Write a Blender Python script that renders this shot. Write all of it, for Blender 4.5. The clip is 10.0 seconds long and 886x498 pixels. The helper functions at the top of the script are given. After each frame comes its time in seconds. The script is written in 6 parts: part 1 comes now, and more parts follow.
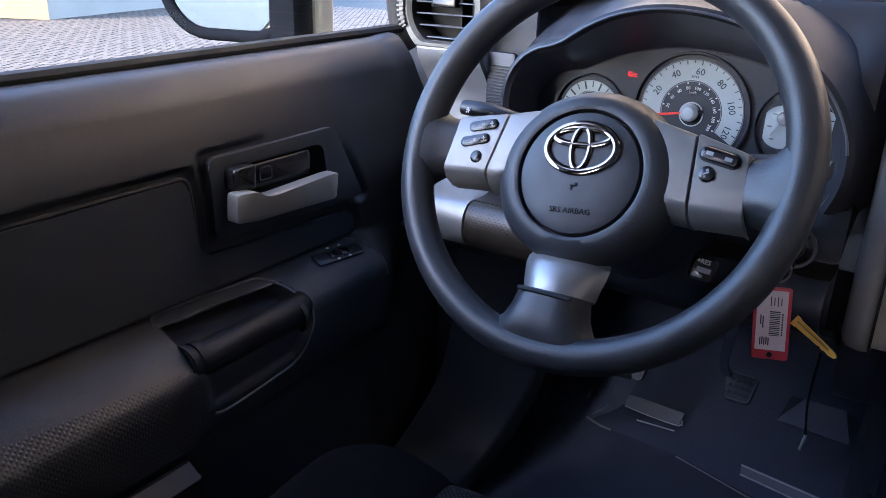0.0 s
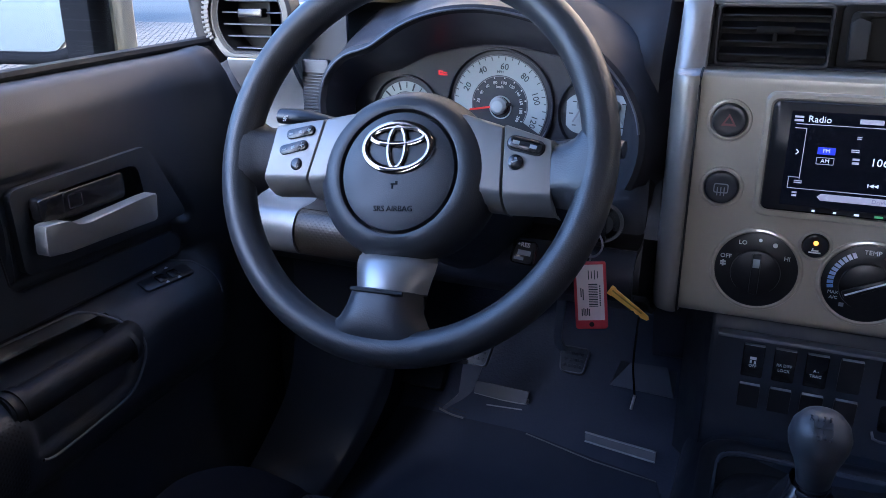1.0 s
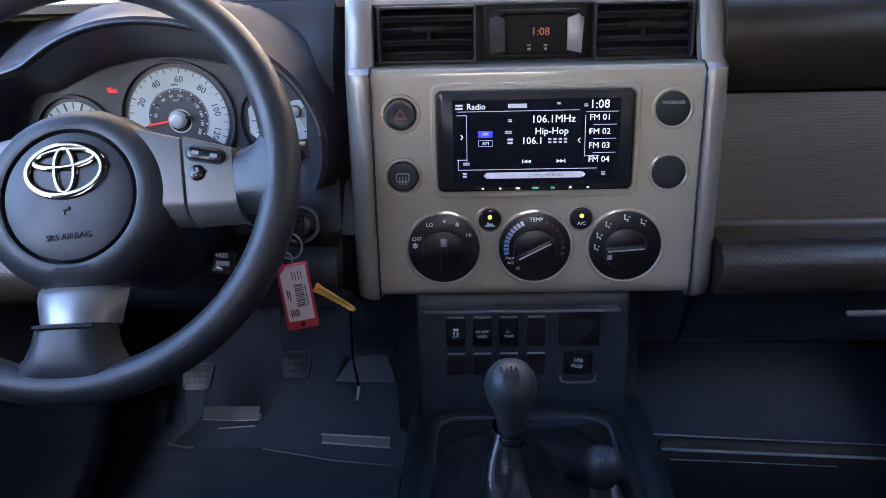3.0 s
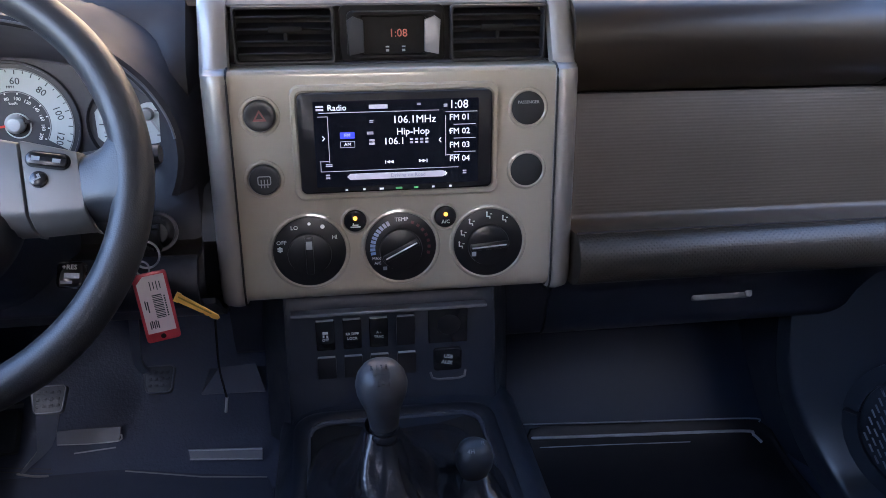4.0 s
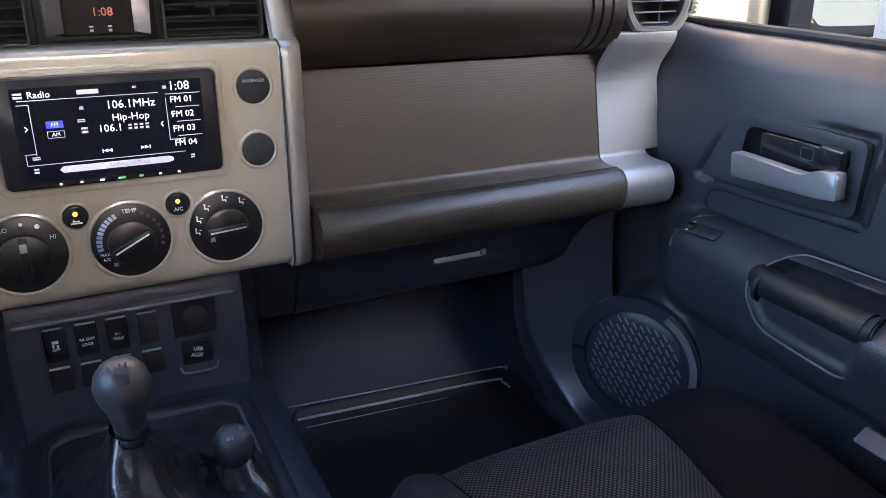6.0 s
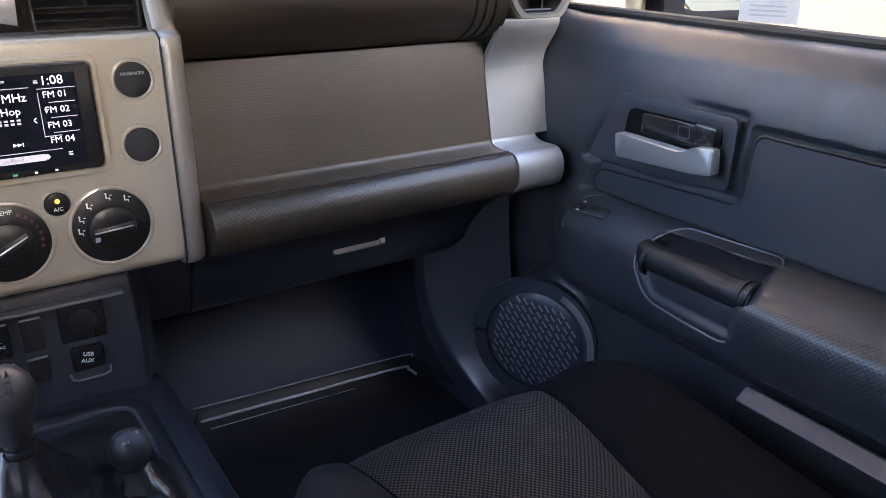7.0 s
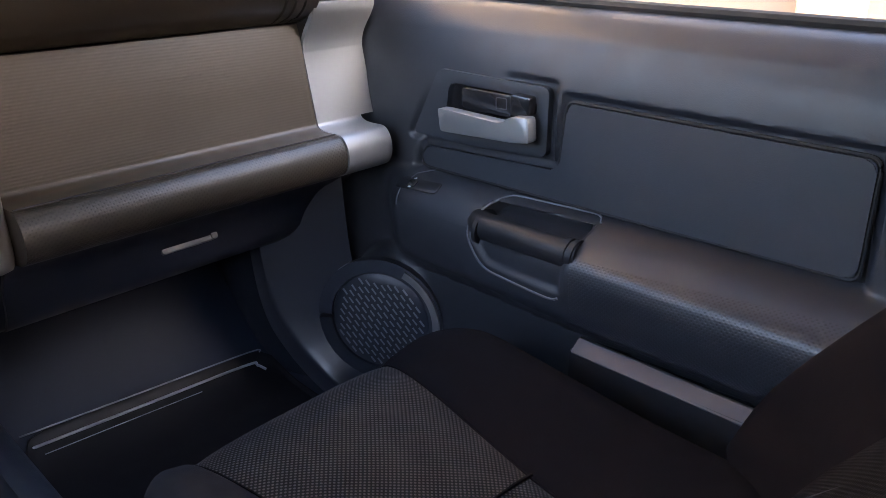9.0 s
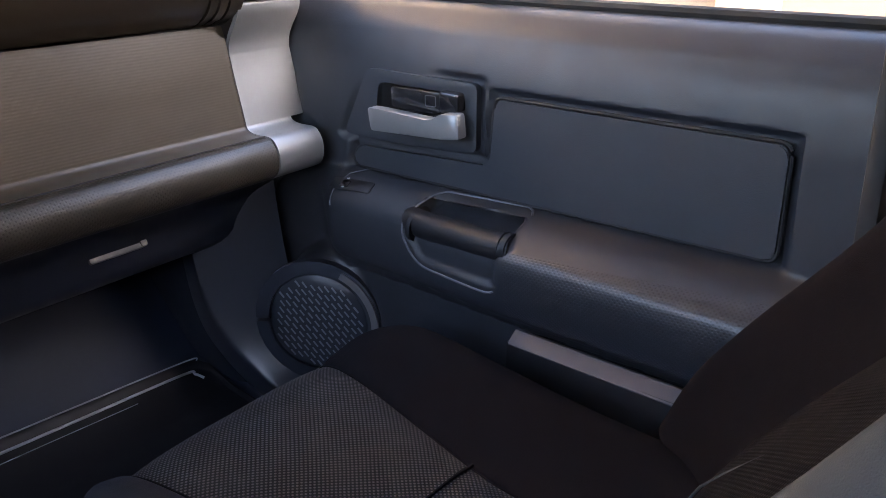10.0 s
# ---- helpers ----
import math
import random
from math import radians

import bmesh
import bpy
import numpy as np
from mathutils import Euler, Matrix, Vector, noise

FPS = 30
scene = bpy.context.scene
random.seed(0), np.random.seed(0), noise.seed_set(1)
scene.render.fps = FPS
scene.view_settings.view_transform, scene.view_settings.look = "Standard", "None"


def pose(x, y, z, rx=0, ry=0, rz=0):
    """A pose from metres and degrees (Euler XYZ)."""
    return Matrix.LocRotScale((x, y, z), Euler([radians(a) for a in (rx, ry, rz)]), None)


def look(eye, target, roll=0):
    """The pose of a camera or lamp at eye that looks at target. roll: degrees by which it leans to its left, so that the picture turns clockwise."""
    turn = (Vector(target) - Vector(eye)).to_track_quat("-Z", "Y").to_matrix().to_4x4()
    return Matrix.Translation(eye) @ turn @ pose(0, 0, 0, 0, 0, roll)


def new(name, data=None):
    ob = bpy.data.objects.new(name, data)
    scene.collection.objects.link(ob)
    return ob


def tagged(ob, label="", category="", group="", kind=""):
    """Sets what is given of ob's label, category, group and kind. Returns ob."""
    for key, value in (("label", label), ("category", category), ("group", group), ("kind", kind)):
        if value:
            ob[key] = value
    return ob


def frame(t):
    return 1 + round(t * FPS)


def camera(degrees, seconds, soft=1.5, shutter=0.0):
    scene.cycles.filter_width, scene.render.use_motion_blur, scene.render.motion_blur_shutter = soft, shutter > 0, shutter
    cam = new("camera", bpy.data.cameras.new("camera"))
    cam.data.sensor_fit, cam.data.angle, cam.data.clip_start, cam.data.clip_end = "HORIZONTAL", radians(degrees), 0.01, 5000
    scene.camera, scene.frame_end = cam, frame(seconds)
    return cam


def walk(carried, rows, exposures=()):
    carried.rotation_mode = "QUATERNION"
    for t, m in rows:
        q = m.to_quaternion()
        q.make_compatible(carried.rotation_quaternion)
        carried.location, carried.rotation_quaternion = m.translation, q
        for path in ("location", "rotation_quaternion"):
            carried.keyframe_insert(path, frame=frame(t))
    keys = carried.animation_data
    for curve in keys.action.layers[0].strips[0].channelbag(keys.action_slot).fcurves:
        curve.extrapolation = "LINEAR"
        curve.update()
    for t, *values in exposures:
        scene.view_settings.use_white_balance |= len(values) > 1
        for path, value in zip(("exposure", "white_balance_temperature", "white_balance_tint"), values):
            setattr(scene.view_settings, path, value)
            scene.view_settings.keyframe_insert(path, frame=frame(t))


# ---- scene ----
cam = camera(59.4, 10.0, 0.5)
PATH = [
    (0, (-0.115, 0.009, 0.823), (-1.19, 1.552, 0.14), 2.1),
    (0.5, (-0.105, 0.008, 0.823), (-1.007, 1.663, 0.153), 1.1),
    (1, (-0.097, 0.007, 0.823), (-0.831, 1.745, 0.161), 0.0),
    (1.5, (-0.089, 0.006, 0.821), (-0.646, 1.812, 0.167), -0.9),
    (2, (-0.079, 0.004, 0.818), (-0.465, 1.857, 0.172), -1.1),
    (2.5, (-0.073, -0.001, 0.818), (-0.294, 1.88, 0.176), -1.5),
    (4, (-0.067, -0.008, 0.814), (0.209, 1.869, 0.18), -0.4),
    (4.5, (-0.064, -0.012, 0.813), (0.377, 1.832, 0.176), -0.2),
    (5, (-0.061, -0.015, 0.811), (0.522, 1.786, 0.164), -0.2),
    (5.5, (-0.059, -0.02, 0.809), (0.673, 1.721, 0.15), -0.1),
    (6, (-0.056, -0.023, 0.808), (0.803, 1.652, 0.134), -0.2),
    (7.5, (-0.05, -0.037, 0.803), (1.097, 1.443, 0.099), -0.7),
    (8, (-0.049, -0.038, 0.802), (1.172, 1.375, 0.085), -1.1),
    (8.5, (-0.049, -0.044, 0.801), (1.24, 1.301, 0.074), -1.4),
    (9, (-0.046, -0.049, 0.796), (1.304, 1.235, 0.069), -1.7),
    (9.5, (-0.045, -0.054, 0.795), (1.358, 1.168, 0.062), -2.1),
    (10, (-0.047, -0.059, 0.793), (1.403, 1.11, 0.065), -2.2),
]
walk(cam, [(t, look(eye, target, roll)) for t, eye, target, roll in PATH],
     [(0, 3.85, 5400, 21), (1, 3.7, 4950, 20), (2.5, 4.0, 5200, 21), (4, 4.15, 5650, 21), (5, 4.55, 6000, 20), (6, 4.7, 6250, 20), (8, 4.75, 6800, 22), (10, 4.72, 7100, 24)])

# ---- world, sun, exposure ----
world = bpy.data.worlds.new("sky")
scene.world = world
world.use_nodes = True
wn = world.node_tree
sky = wn.nodes.new("ShaderNodeTexSky")
sky.sky_type = 'NISHITA'
sky.sun_disc = False
sky.dust_density = 2.0
SUN_EL, SUN_AZ = 30.0, 183.0
sky.sun_elevation = radians(SUN_EL)
sky.sun_rotation = radians(SUN_AZ)
wn.links.new(sky.outputs[0], wn.nodes["Background"].inputs[0])
wn.nodes["Background"].inputs[1].default_value = 0.15
sun = new("sun", bpy.data.lights.new("sun", 'SUN'))
sun.data.energy = 1.2
sun.data.angle = radians(10)
sun.data.color = (1.0, 0.93, 0.83)
az, el = radians(SUN_AZ), radians(SUN_EL)
sun_at = Vector((math.sin(az) * math.cos(el), math.cos(az) * math.cos(el), math.sin(el)))
sun.matrix_world = look(sun_at * 30, (0, 0, 0))


# ---- materials ----
GLOW = 1.15  # brightness of lit lamps and screens


def mat(name, color, rough=0.5, metal=0.0, spec=0.5, coat=0.0, grain=0.0, grain_scale=900.0, vary=0.12, blotch=9.0, bump=0.15, emit=None, strength=0.0, rand=0.0):
    m = bpy.data.materials.new(name)
    m.use_nodes = True
    nt = m.node_tree
    b = nt.nodes["Principled BSDF"]
    b.inputs["Base Color"].default_value = (*color, 1)
    b.inputs["Roughness"].default_value = rough
    b.inputs["Metallic"].default_value = metal
    b.inputs["Specular IOR Level"].default_value = spec
    b.inputs["Coat Weight"].default_value = coat
    b.inputs["Coat Roughness"].default_value = 0.08
    tc = nt.nodes.new("ShaderNodeTexCoord")
    if vary:
        n1 = nt.nodes.new("ShaderNodeTexNoise")
        n1.inputs["Scale"].default_value = blotch
        n1.inputs["Detail"].default_value = 2
        nt.links.new(tc.outputs["Object"], n1.inputs["Vector"])
        ramp = nt.nodes.new("ShaderNodeMapRange")
        ramp.inputs["From Min"].default_value, ramp.inputs["From Max"].default_value = 0.2, 0.8
        ramp.inputs["To Min"].default_value, ramp.inputs["To Max"].default_value = 1 - vary, 1 + vary
        nt.links.new(n1.outputs["Fac"], ramp.inputs["Value"])
        mul = nt.nodes.new("ShaderNodeMix")
        mul.data_type, mul.blend_type = 'RGBA', 'MULTIPLY'
        mul.inputs[0].default_value = 1
        mul.inputs[6].default_value = (*color, 1)
        nt.links.new(ramp.outputs[0], mul.inputs[7])
        out = mul.outputs[2]
        if rand:
            oi = nt.nodes.new("ShaderNodeObjectInfo")
            r2 = nt.nodes.new("ShaderNodeMapRange")
            r2.inputs["To Min"].default_value, r2.inputs["To Max"].default_value = 1 - rand, 1 + rand
            nt.links.new(oi.outputs["Random"], r2.inputs["Value"])
            m2 = nt.nodes.new("ShaderNodeMix")
            m2.data_type, m2.blend_type = 'RGBA', 'MULTIPLY'
            m2.inputs[0].default_value = 1
            nt.links.new(out, m2.inputs[6])
            nt.links.new(r2.outputs[0], m2.inputs[7])
            out = m2.outputs[2]
        nt.links.new(out, b.inputs["Base Color"])
        rr = nt.nodes.new("ShaderNodeMapRange")
        rr.inputs["From Min"].default_value, rr.inputs["From Max"].default_value = 0.2, 0.8
        lo, hi = (max(rough - 0.07, 0.29), min(rough + 0.07, 1)) if rough >= 0.28 else (max(rough - 0.07, 0.02), min(rough + 0.07, 0.265))
        rr.inputs["To Min"].default_value, rr.inputs["To Max"].default_value = lo, hi
        n3 = nt.nodes.new("ShaderNodeTexNoise")
        n3.inputs["Scale"].default_value = blotch * 4.3
        n3.inputs["Detail"].default_value = 1
        nt.links.new(tc.outputs["Object"], n3.inputs["Vector"])
        nt.links.new(n3.outputs["Fac"], rr.inputs["Value"])
        nt.links.new(rr.outputs[0], b.inputs["Roughness"])
    if grain:
        n2 = nt.nodes.new("ShaderNodeTexNoise")
        n2.inputs["Scale"].default_value = grain_scale
        n2.inputs["Detail"].default_value = 3
        nt.links.new(tc.outputs["Object"], n2.inputs["Vector"])
        bp = nt.nodes.new("ShaderNodeBump")
        bp.inputs["Strength"].default_value = bump
        bp.inputs["Distance"].default_value = grain
        nt.links.new(n2.outputs["Fac"], bp.inputs["Height"])
        nt.links.new(bp.outputs[0], b.inputs["Normal"])
    if emit:
        b.inputs["Emission Color"].default_value = (*emit, 1)
        b.inputs["Emission Strength"].default_value = strength * GLOW
    return m


def dotted(name, color, rough, pitch, deep, dark=0.35, rows=0.0, spec=0.5, raised=False, bump=0.6, size=0.33, vary=0.1):
    """A surface with a regular field of small dots, laid out in metres on its own UV map."""
    m = mat(name, color, rough, vary=vary, spec=spec)
    nt = m.node_tree
    b = nt.nodes["Principled BSDF"]
    uv = nt.nodes.new("ShaderNodeUVMap")
    uv.uv_map = "metres"
    rot = nt.nodes.new("ShaderNodeMapping")
    rot.inputs["Rotation"].default_value = (0, 0, radians(45))
    rot.inputs["Scale"].default_value = (1 / pitch, 1 / pitch, 1)
    nt.links.new(uv.outputs[0], rot.inputs["Vector"])
    vo = nt.nodes.new("ShaderNodeTexVoronoi")
    vo.voronoi_dimensions = '2D'
    vo.inputs["Randomness"].default_value = 0
    vo.inputs["Scale"].default_value = 1
    nt.links.new(rot.outputs[0], vo.inputs["Vector"])
    st = nt.nodes.new("ShaderNodeMapRange")
    st.interpolation_type = 'SMOOTHSTEP'
    st.inputs["From Min"].default_value, st.inputs["From Max"].default_value = size - 0.1, size + 0.1
    if raised:
        st.inputs["To Min"].default_value, st.inputs["To Max"].default_value = 1, 0
    nt.links.new(vo.outputs["Distance"], st.inputs["Value"])
    height = st.outputs[0]
    if rows:
        sep = nt.nodes.new("ShaderNodeSeparateXYZ")
        nt.links.new(uv.outputs[0], sep.inputs[0])
        k = nt.nodes.new("ShaderNodeMath")
        k.operation = 'MULTIPLY'
        k.inputs[1].default_value = 2 * math.pi / rows
        nt.links.new(sep.outputs[1], k.inputs[0])
        s = nt.nodes.new("ShaderNodeMath")
        s.operation = 'SINE'
        nt.links.new(k.outputs[0], s.inputs[0])
        ad = nt.nodes.new("ShaderNodeMath")
        ad.operation = 'MULTIPLY_ADD'
        ad.inputs[1].default_value = 0.6
        nt.links.new(s.outputs[0], ad.inputs[0])
        nt.links.new(height, ad.inputs[2])
        height = ad.outputs[0]
    bp = nt.nodes.new("ShaderNodeBump")
    bp.inputs["Strength"].default_value = bump
    bp.inputs["Distance"].default_value = deep
    nt.links.new(height, bp.inputs["Height"])
    nt.links.new(bp.outputs[0], b.inputs["Normal"])
    mul = nt.nodes.new("ShaderNodeMix")
    mul.data_type, mul.blend_type = 'RGBA', 'MULTIPLY'
    mul.inputs[0].default_value = 1
    if vary:
        nt.links.new(b.inputs["Base Color"].links[0].from_socket, mul.inputs[6])
    else:
        mul.inputs[6].default_value = (*color, 1)
    sh = nt.nodes.new("ShaderNodeMapRange")
    sh.inputs["To Min"].default_value, sh.inputs["To Max"].default_value = dark, 1.0
    nt.links.new(st.outputs[0], sh.inputs["Value"])
    nt.links.new(sh.outputs[0], mul.inputs[7])
    nt.links.new(mul.outputs[2], b.inputs["Base Color"])
    return m


def glass_mat(name, gloss=0.03, tint=(0.93, 0.96, 0.95)):
    m = bpy.data.materials.new(name)
    m.use_nodes = True
    nt = m.node_tree
    nt.nodes.remove(nt.nodes["Principled BSDF"])
    tr, gl, mx = nt.nodes.new("ShaderNodeBsdfTransparent"), nt.nodes.new("ShaderNodeBsdfGlossy"), nt.nodes.new("ShaderNodeMixShader")
    tr.inputs[0].default_value = (*tint, 1)
    gl.inputs["Roughness"].default_value = 0.01
    mx.inputs[0].default_value = gloss
    nt.links.new(tr.outputs[0], mx.inputs[1])
    nt.links.new(gl.outputs[0], mx.inputs[2])
    nt.links.new(mx.outputs[0], nt.nodes["Material Output"].inputs[0])
    return m


BLACK = mat("black_plastic", (0.021, 0.026, 0.038), 0.42, grain=0.0004, grain_scale=1400, bump=0.35)
DOORB = mat("door_plastic", (0.024, 0.0265, 0.033), 0.46, grain=0.0004, grain_scale=1200, bump=0.35)
PAD = mat("soft_dash_skin", (0.020, 0.0148, 0.0105), 0.34, grain=0.0003, grain_scale=1300, bump=0.2, vary=0.06)
SMOOTH = mat("smooth_black", (0.014, 0.014, 0.016), 0.22, vary=0.08)
MATTE = mat("matt_black", (0.008, 0.008, 0.009), 0.7, vary=0.1)
INSERTP = mat("door_insert", (0.028, 0.032, 0.040), 0.46, grain=0.0005, grain_scale=700, bump=0.5)
DIMPLE = dotted("dimpled_black", (0.033, 0.0265, 0.0195), 0.34, 0.0042, 0.0005, dark=0.55, bump=0.45, size=0.25, vary=0.0)
ARMD = dotted("dimpled_armrest", (0.026, 0.027, 0.033), 0.33, 0.0040, 0.0005, dark=0.55, bump=0.4, size=0.27, vary=0.0)
RIBBED = dotted("ribbed_glovebox", (0.042, 0.0305, 0.0190), 0.38, 0.0023, 0.0003, dark=1.0, rows=0.0036, bump=0.24, size=-0.2, vary=0.0)
SILVER = mat("satin_silver", (0.285, 0.292, 0.300), 0.42, metal=0.65, vary=0.0)
SILVERD = mat("grey_trim", (0.16, 0.155, 0.16), 0.4, metal=0.2, vary=0.04)
BEIGE = mat("gloss_beige", (0.31, 0.272, 0.212), 0.28, coat=0.6, vary=0)
PAINT = mat("sand_paint", (0.42, 0.38, 0.29), 0.3, coat=0.9, vary=0.03)
LEATHER = mat("wheel_leather", (0.032, 0.033, 0.036), 0.40, grain=0.0005, grain_scale=800, bump=0.35)
HUBM = mat("wheel_hub_skin", (0.034, 0.035, 0.038), 0.47, grain=0.0004, grain_scale=1300, bump=0.35)
CHROME = mat("chrome", (0.23, 0.215, 0.195), 0.07, metal=1.0, vary=0.03)
MIRROR = mat("mirror", (0.44, 0.52, 0.54), 0.01, metal=1.0, vary=0)
WHITEP = mat("white_print", (0.75, 0.76, 0.76), 0.5, vary=0)
GREYP = mat("grey_print", (0.30, 0.31, 0.32), 0.5, vary=0)
DIMP = mat("dark_print", (0.06, 0.061, 0.065), 0.45, vary=0)
GAUGE = mat("gauge_face", (0.42, 0.47, 0.48), 0.5, vary=0.04)
GAUGED = mat("gauge_dark", (0.030, 0.034, 0.044), 0.45, vary=0.05)
DIGIT = mat("gauge_digit", (0.03, 0.035, 0.04), 0.5, vary=0)
REDN = mat("red_needle", (0.6, 0.03, 0.02), 0.4, vary=0, emit=(1, 0.05, 0.02), strength=0.0194)
REDL = mat("red_lamp", (0.3, 0.0, 0.0), 0.4, vary=0, emit=(1, 0.02, 0.02), strength=0.075)
AMBER = mat("amber_lamp", (0.5, 0.2, 0.0), 0.4, vary=0, emit=(1, 0.32, 0.03), strength=0.2268)
CLOCKL = mat("clock_digits", (0.3, 0.05, 0.03), 0.4, vary=0, emit=(1, 0.30, 0.16), strength=0.0058)
SCREEN = mat("screen_glass", (0.006, 0.006, 0.008), 0.10, vary=0, emit=(0.04, 0.05, 0.09), strength=0.003)
SCRW = mat("screen_white", (0.3, 0.3, 0.3), 0.3, vary=0, emit=(0.92, 0.94, 1.0), strength=0.0583)
SCRL = mat("screen_lavender", (0.3, 0.3, 0.3), 0.3, vary=0, emit=(0.72, 0.66, 0.80), strength=0.026)
SCRB = mat("screen_blue", (0.02, 0.03, 0.3), 0.3, vary=0, emit=(0.05, 0.07, 0.9), strength=0.0405)
SCRG = mat("screen_green", (0.02, 0.2, 0.05), 0.3, vary=0, emit=(0.3, 0.9, 0.35), strength=0.0243)
REDT = mat("red_tag", (0.48, 0.035, 0.05), 0.3, coat=0.5, vary=0.06)
LABEL = mat("paper_label", (0.62, 0.52, 0.54), 0.6, vary=0.05)
BRASS = mat("brass_key", (0.90, 0.50, 0.09), 0.30, metal=0.5, grain=0.0002, grain_scale=1500, vary=0.15, blotch=60)
STEEL = mat("steel", (0.55, 0.55, 0.55), 0.3, metal=1.0, vary=0.1)
FABRIC = mat("seat_fabric", (0.0056, 0.0051, 0.0062), 0.9, spec=0.03, grain=0.0008, grain_scale=1600, bump=0.5, vary=0.15)
# pocket darker than the door trim: the shade down there is in its colour
POCKET = mat("shaded_pocket", (0.006, 0.0065, 0.009), 0.6, grain=0.0004, grain_scale=1000, bump=0.3)
MESHB = dotted("backrest_mesh_fabric", (0.013, 0.0135, 0.017), 0.8, 0.0036, 0.0010, dark=0.15, spec=0.05, raised=True, bump=0.8, size=0.29)
MESH = dotted("seat_mesh_fabric", (0.051, 0.043, 0.043), 0.75, 0.0035, 0.0010, dark=0.05, spec=0.2, raised=True, bump=0.9, size=0.29)
CARPET = mat("carpet", (0.066, 0.080, 0.125), 0.95, spec=0.2, grain=0.002, grain_scale=260, bump=0.35, vary=0.06, blotch=14)
BUTTON = mat("button_black", (0.016, 0.016, 0.018), 0.34, vary=0.06)
BOOT = mat("boot_vinyl", (0.016, 0.016, 0.019), 0.25, grain=0.0008, grain_scale=250, bump=0.35, vary=0.15)
KNOB = mat("lever_knob", (0.042, 0.044, 0.050), 0.42, grain=0.0004, grain_scale=1200, bump=0.3)
GLASS = glass_mat("window_glass")
LINER = mat("roof_lining", (0.40, 0.395, 0.385), 0.9, grain=0.0006, grain_scale=900, vary=0.06)
PLASTER = mat("cream_plaster", (0.52, 0.375, 0.235), 0.9, grain=0.004, grain_scale=60, vary=0.08, blotch=1.2)
BROWNT = mat("tan_render", (0.145, 0.092, 0.048), 0.9, grain=0.004, grain_scale=60, vary=0.1, blotch=1.5)
PAVER = mat("paver", (0.092, 0.066, 0.043), 0.85, grain=0.004, grain_scale=90, vary=0.14, blotch=7, bump=0.5, rand=0.14)
JOINT = mat("paver_joint", (0.013, 0.012, 0.011), 0.95, grain=0.006, grain_scale=120, vary=0.2, blotch=3)
HOUSEW = mat("white_render", (0.31, 0.265, 0.205), 0.9, grain=0.004, grain_scale=60, vary=0.06, blotch=1.2)
MIRRORB = mat("mirror_black", (0.005, 0.0055, 0.007), 0.7, spec=0.0, vary=0.08)
# grey that paints the highlights of mat edge and pedal hinge
BEAD = mat("painted_highlight", (0.20, 0.205, 0.22), 0.3, vary=0.1)
DIALB = mat("dial_black", (0.006, 0.006, 0.007), 0.36, vary=0.06)
PODS = mat("vent_silver", (0.13, 0.127, 0.12), 0.34, metal=0.3, vary=0.03)
PEDALM = mat("pedal_rubber", (0.033, 0.039, 0.056), 0.5, vary=0.1)
DUCTM = mat("duct_plastic", (0.075, 0.088, 0.13), 0.5, vary=0.06)
DASHB = mat("dash_shadow_black", (0.020, 0.023, 0.034), 0.5, grain=0.0004, grain_scale=900, bump=0.3)
TOE = mat("toe_cover", (0.024, 0.034, 0.060), 0.4, vary=0.05)
LEDGEM = mat("ledge_skin", (0.055, 0.039, 0.025), 0.42, vary=0.05)
GARW = mat("tan_plaster", (0.25, 0.20, 0.145), 0.9, grain=0.004, grain_scale=60, vary=0.1, blotch=0.8)
SEATG = mat("grey_seat_side", (0.025, 0.034, 0.042), 0.85, spec=0.2, grain=0.0006, grain_scale=1500, bump=0.4, vary=0.1)
FRAMEB = mat("boot_frame_black", (0.014, 0.016, 0.022), 0.32, vary=0.06)
CLOCKB = mat("clock_black", (0.0055, 0.005, 0.0045), 0.6, spec=0.12, vary=0)
KICKM = mat("kick_plastic", (0.020, 0.025, 0.038), 0.36, vary=0.06)
UNDERM = mat("glovebox_plastic", (0.015, 0.019, 0.032), 0.45, vary=0.06)
# grey of edge strips; also paints the highlights on hood and grip edges
EDGEM = mat("grey_edge_and_highlight", (0.11, 0.115, 0.13), 0.35, vary=0.05)
LIPM = mat("pocket_lip_grey", (0.085, 0.083, 0.095), 0.5, spec=0.3, vary=0.05)
ARMP = mat("pedal_arm_paint", (0.085, 0.100, 0.140), 0.45, vary=0.1)
HEELM = mat("worn_grey_plate", (0.11, 0.125, 0.17), 0.45, vary=0.12)
FOOTM = mat("foot_rest_plastic", (0.042, 0.050, 0.068), 0.5, vary=0.08)
GRIPM = mat("grip_plastic", (0.011, 0.0115, 0.014), 0.5, spec=0.35, grain=0.0004, grain_scale=1200, bump=0.3)
PLUGM = mat("bright_plug", (0.75, 0.76, 0.78), 0.45, metal=0.3, vary=0.0)
# glossy lip, colour raised to stand in for its bright reflection
LIPG = mat("boot_lip_highlight", (0.060, 0.066, 0.082), 0.2, vary=0.05)
# paler highlight colour for mat and plate edges; also pale print on a stalk
BEADL = mat("pale_print_and_highlight", (0.36, 0.40, 0.48), 0.35, vary=0.1)
SEATI = mat("grey_cushion_side", (0.0115, 0.0120, 0.0145), 0.85, spec=0.1, grain=0.0006, grain_scale=1500, bump=0.4, vary=0.1)
# black rubber on the driver's side, with haze lifted into the colour
MATDR = mat("hazed_driver_mat", (0.040, 0.049, 0.077), 0.7, spec=0.2, vary=0.08)
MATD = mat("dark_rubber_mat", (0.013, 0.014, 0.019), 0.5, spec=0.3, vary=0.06)


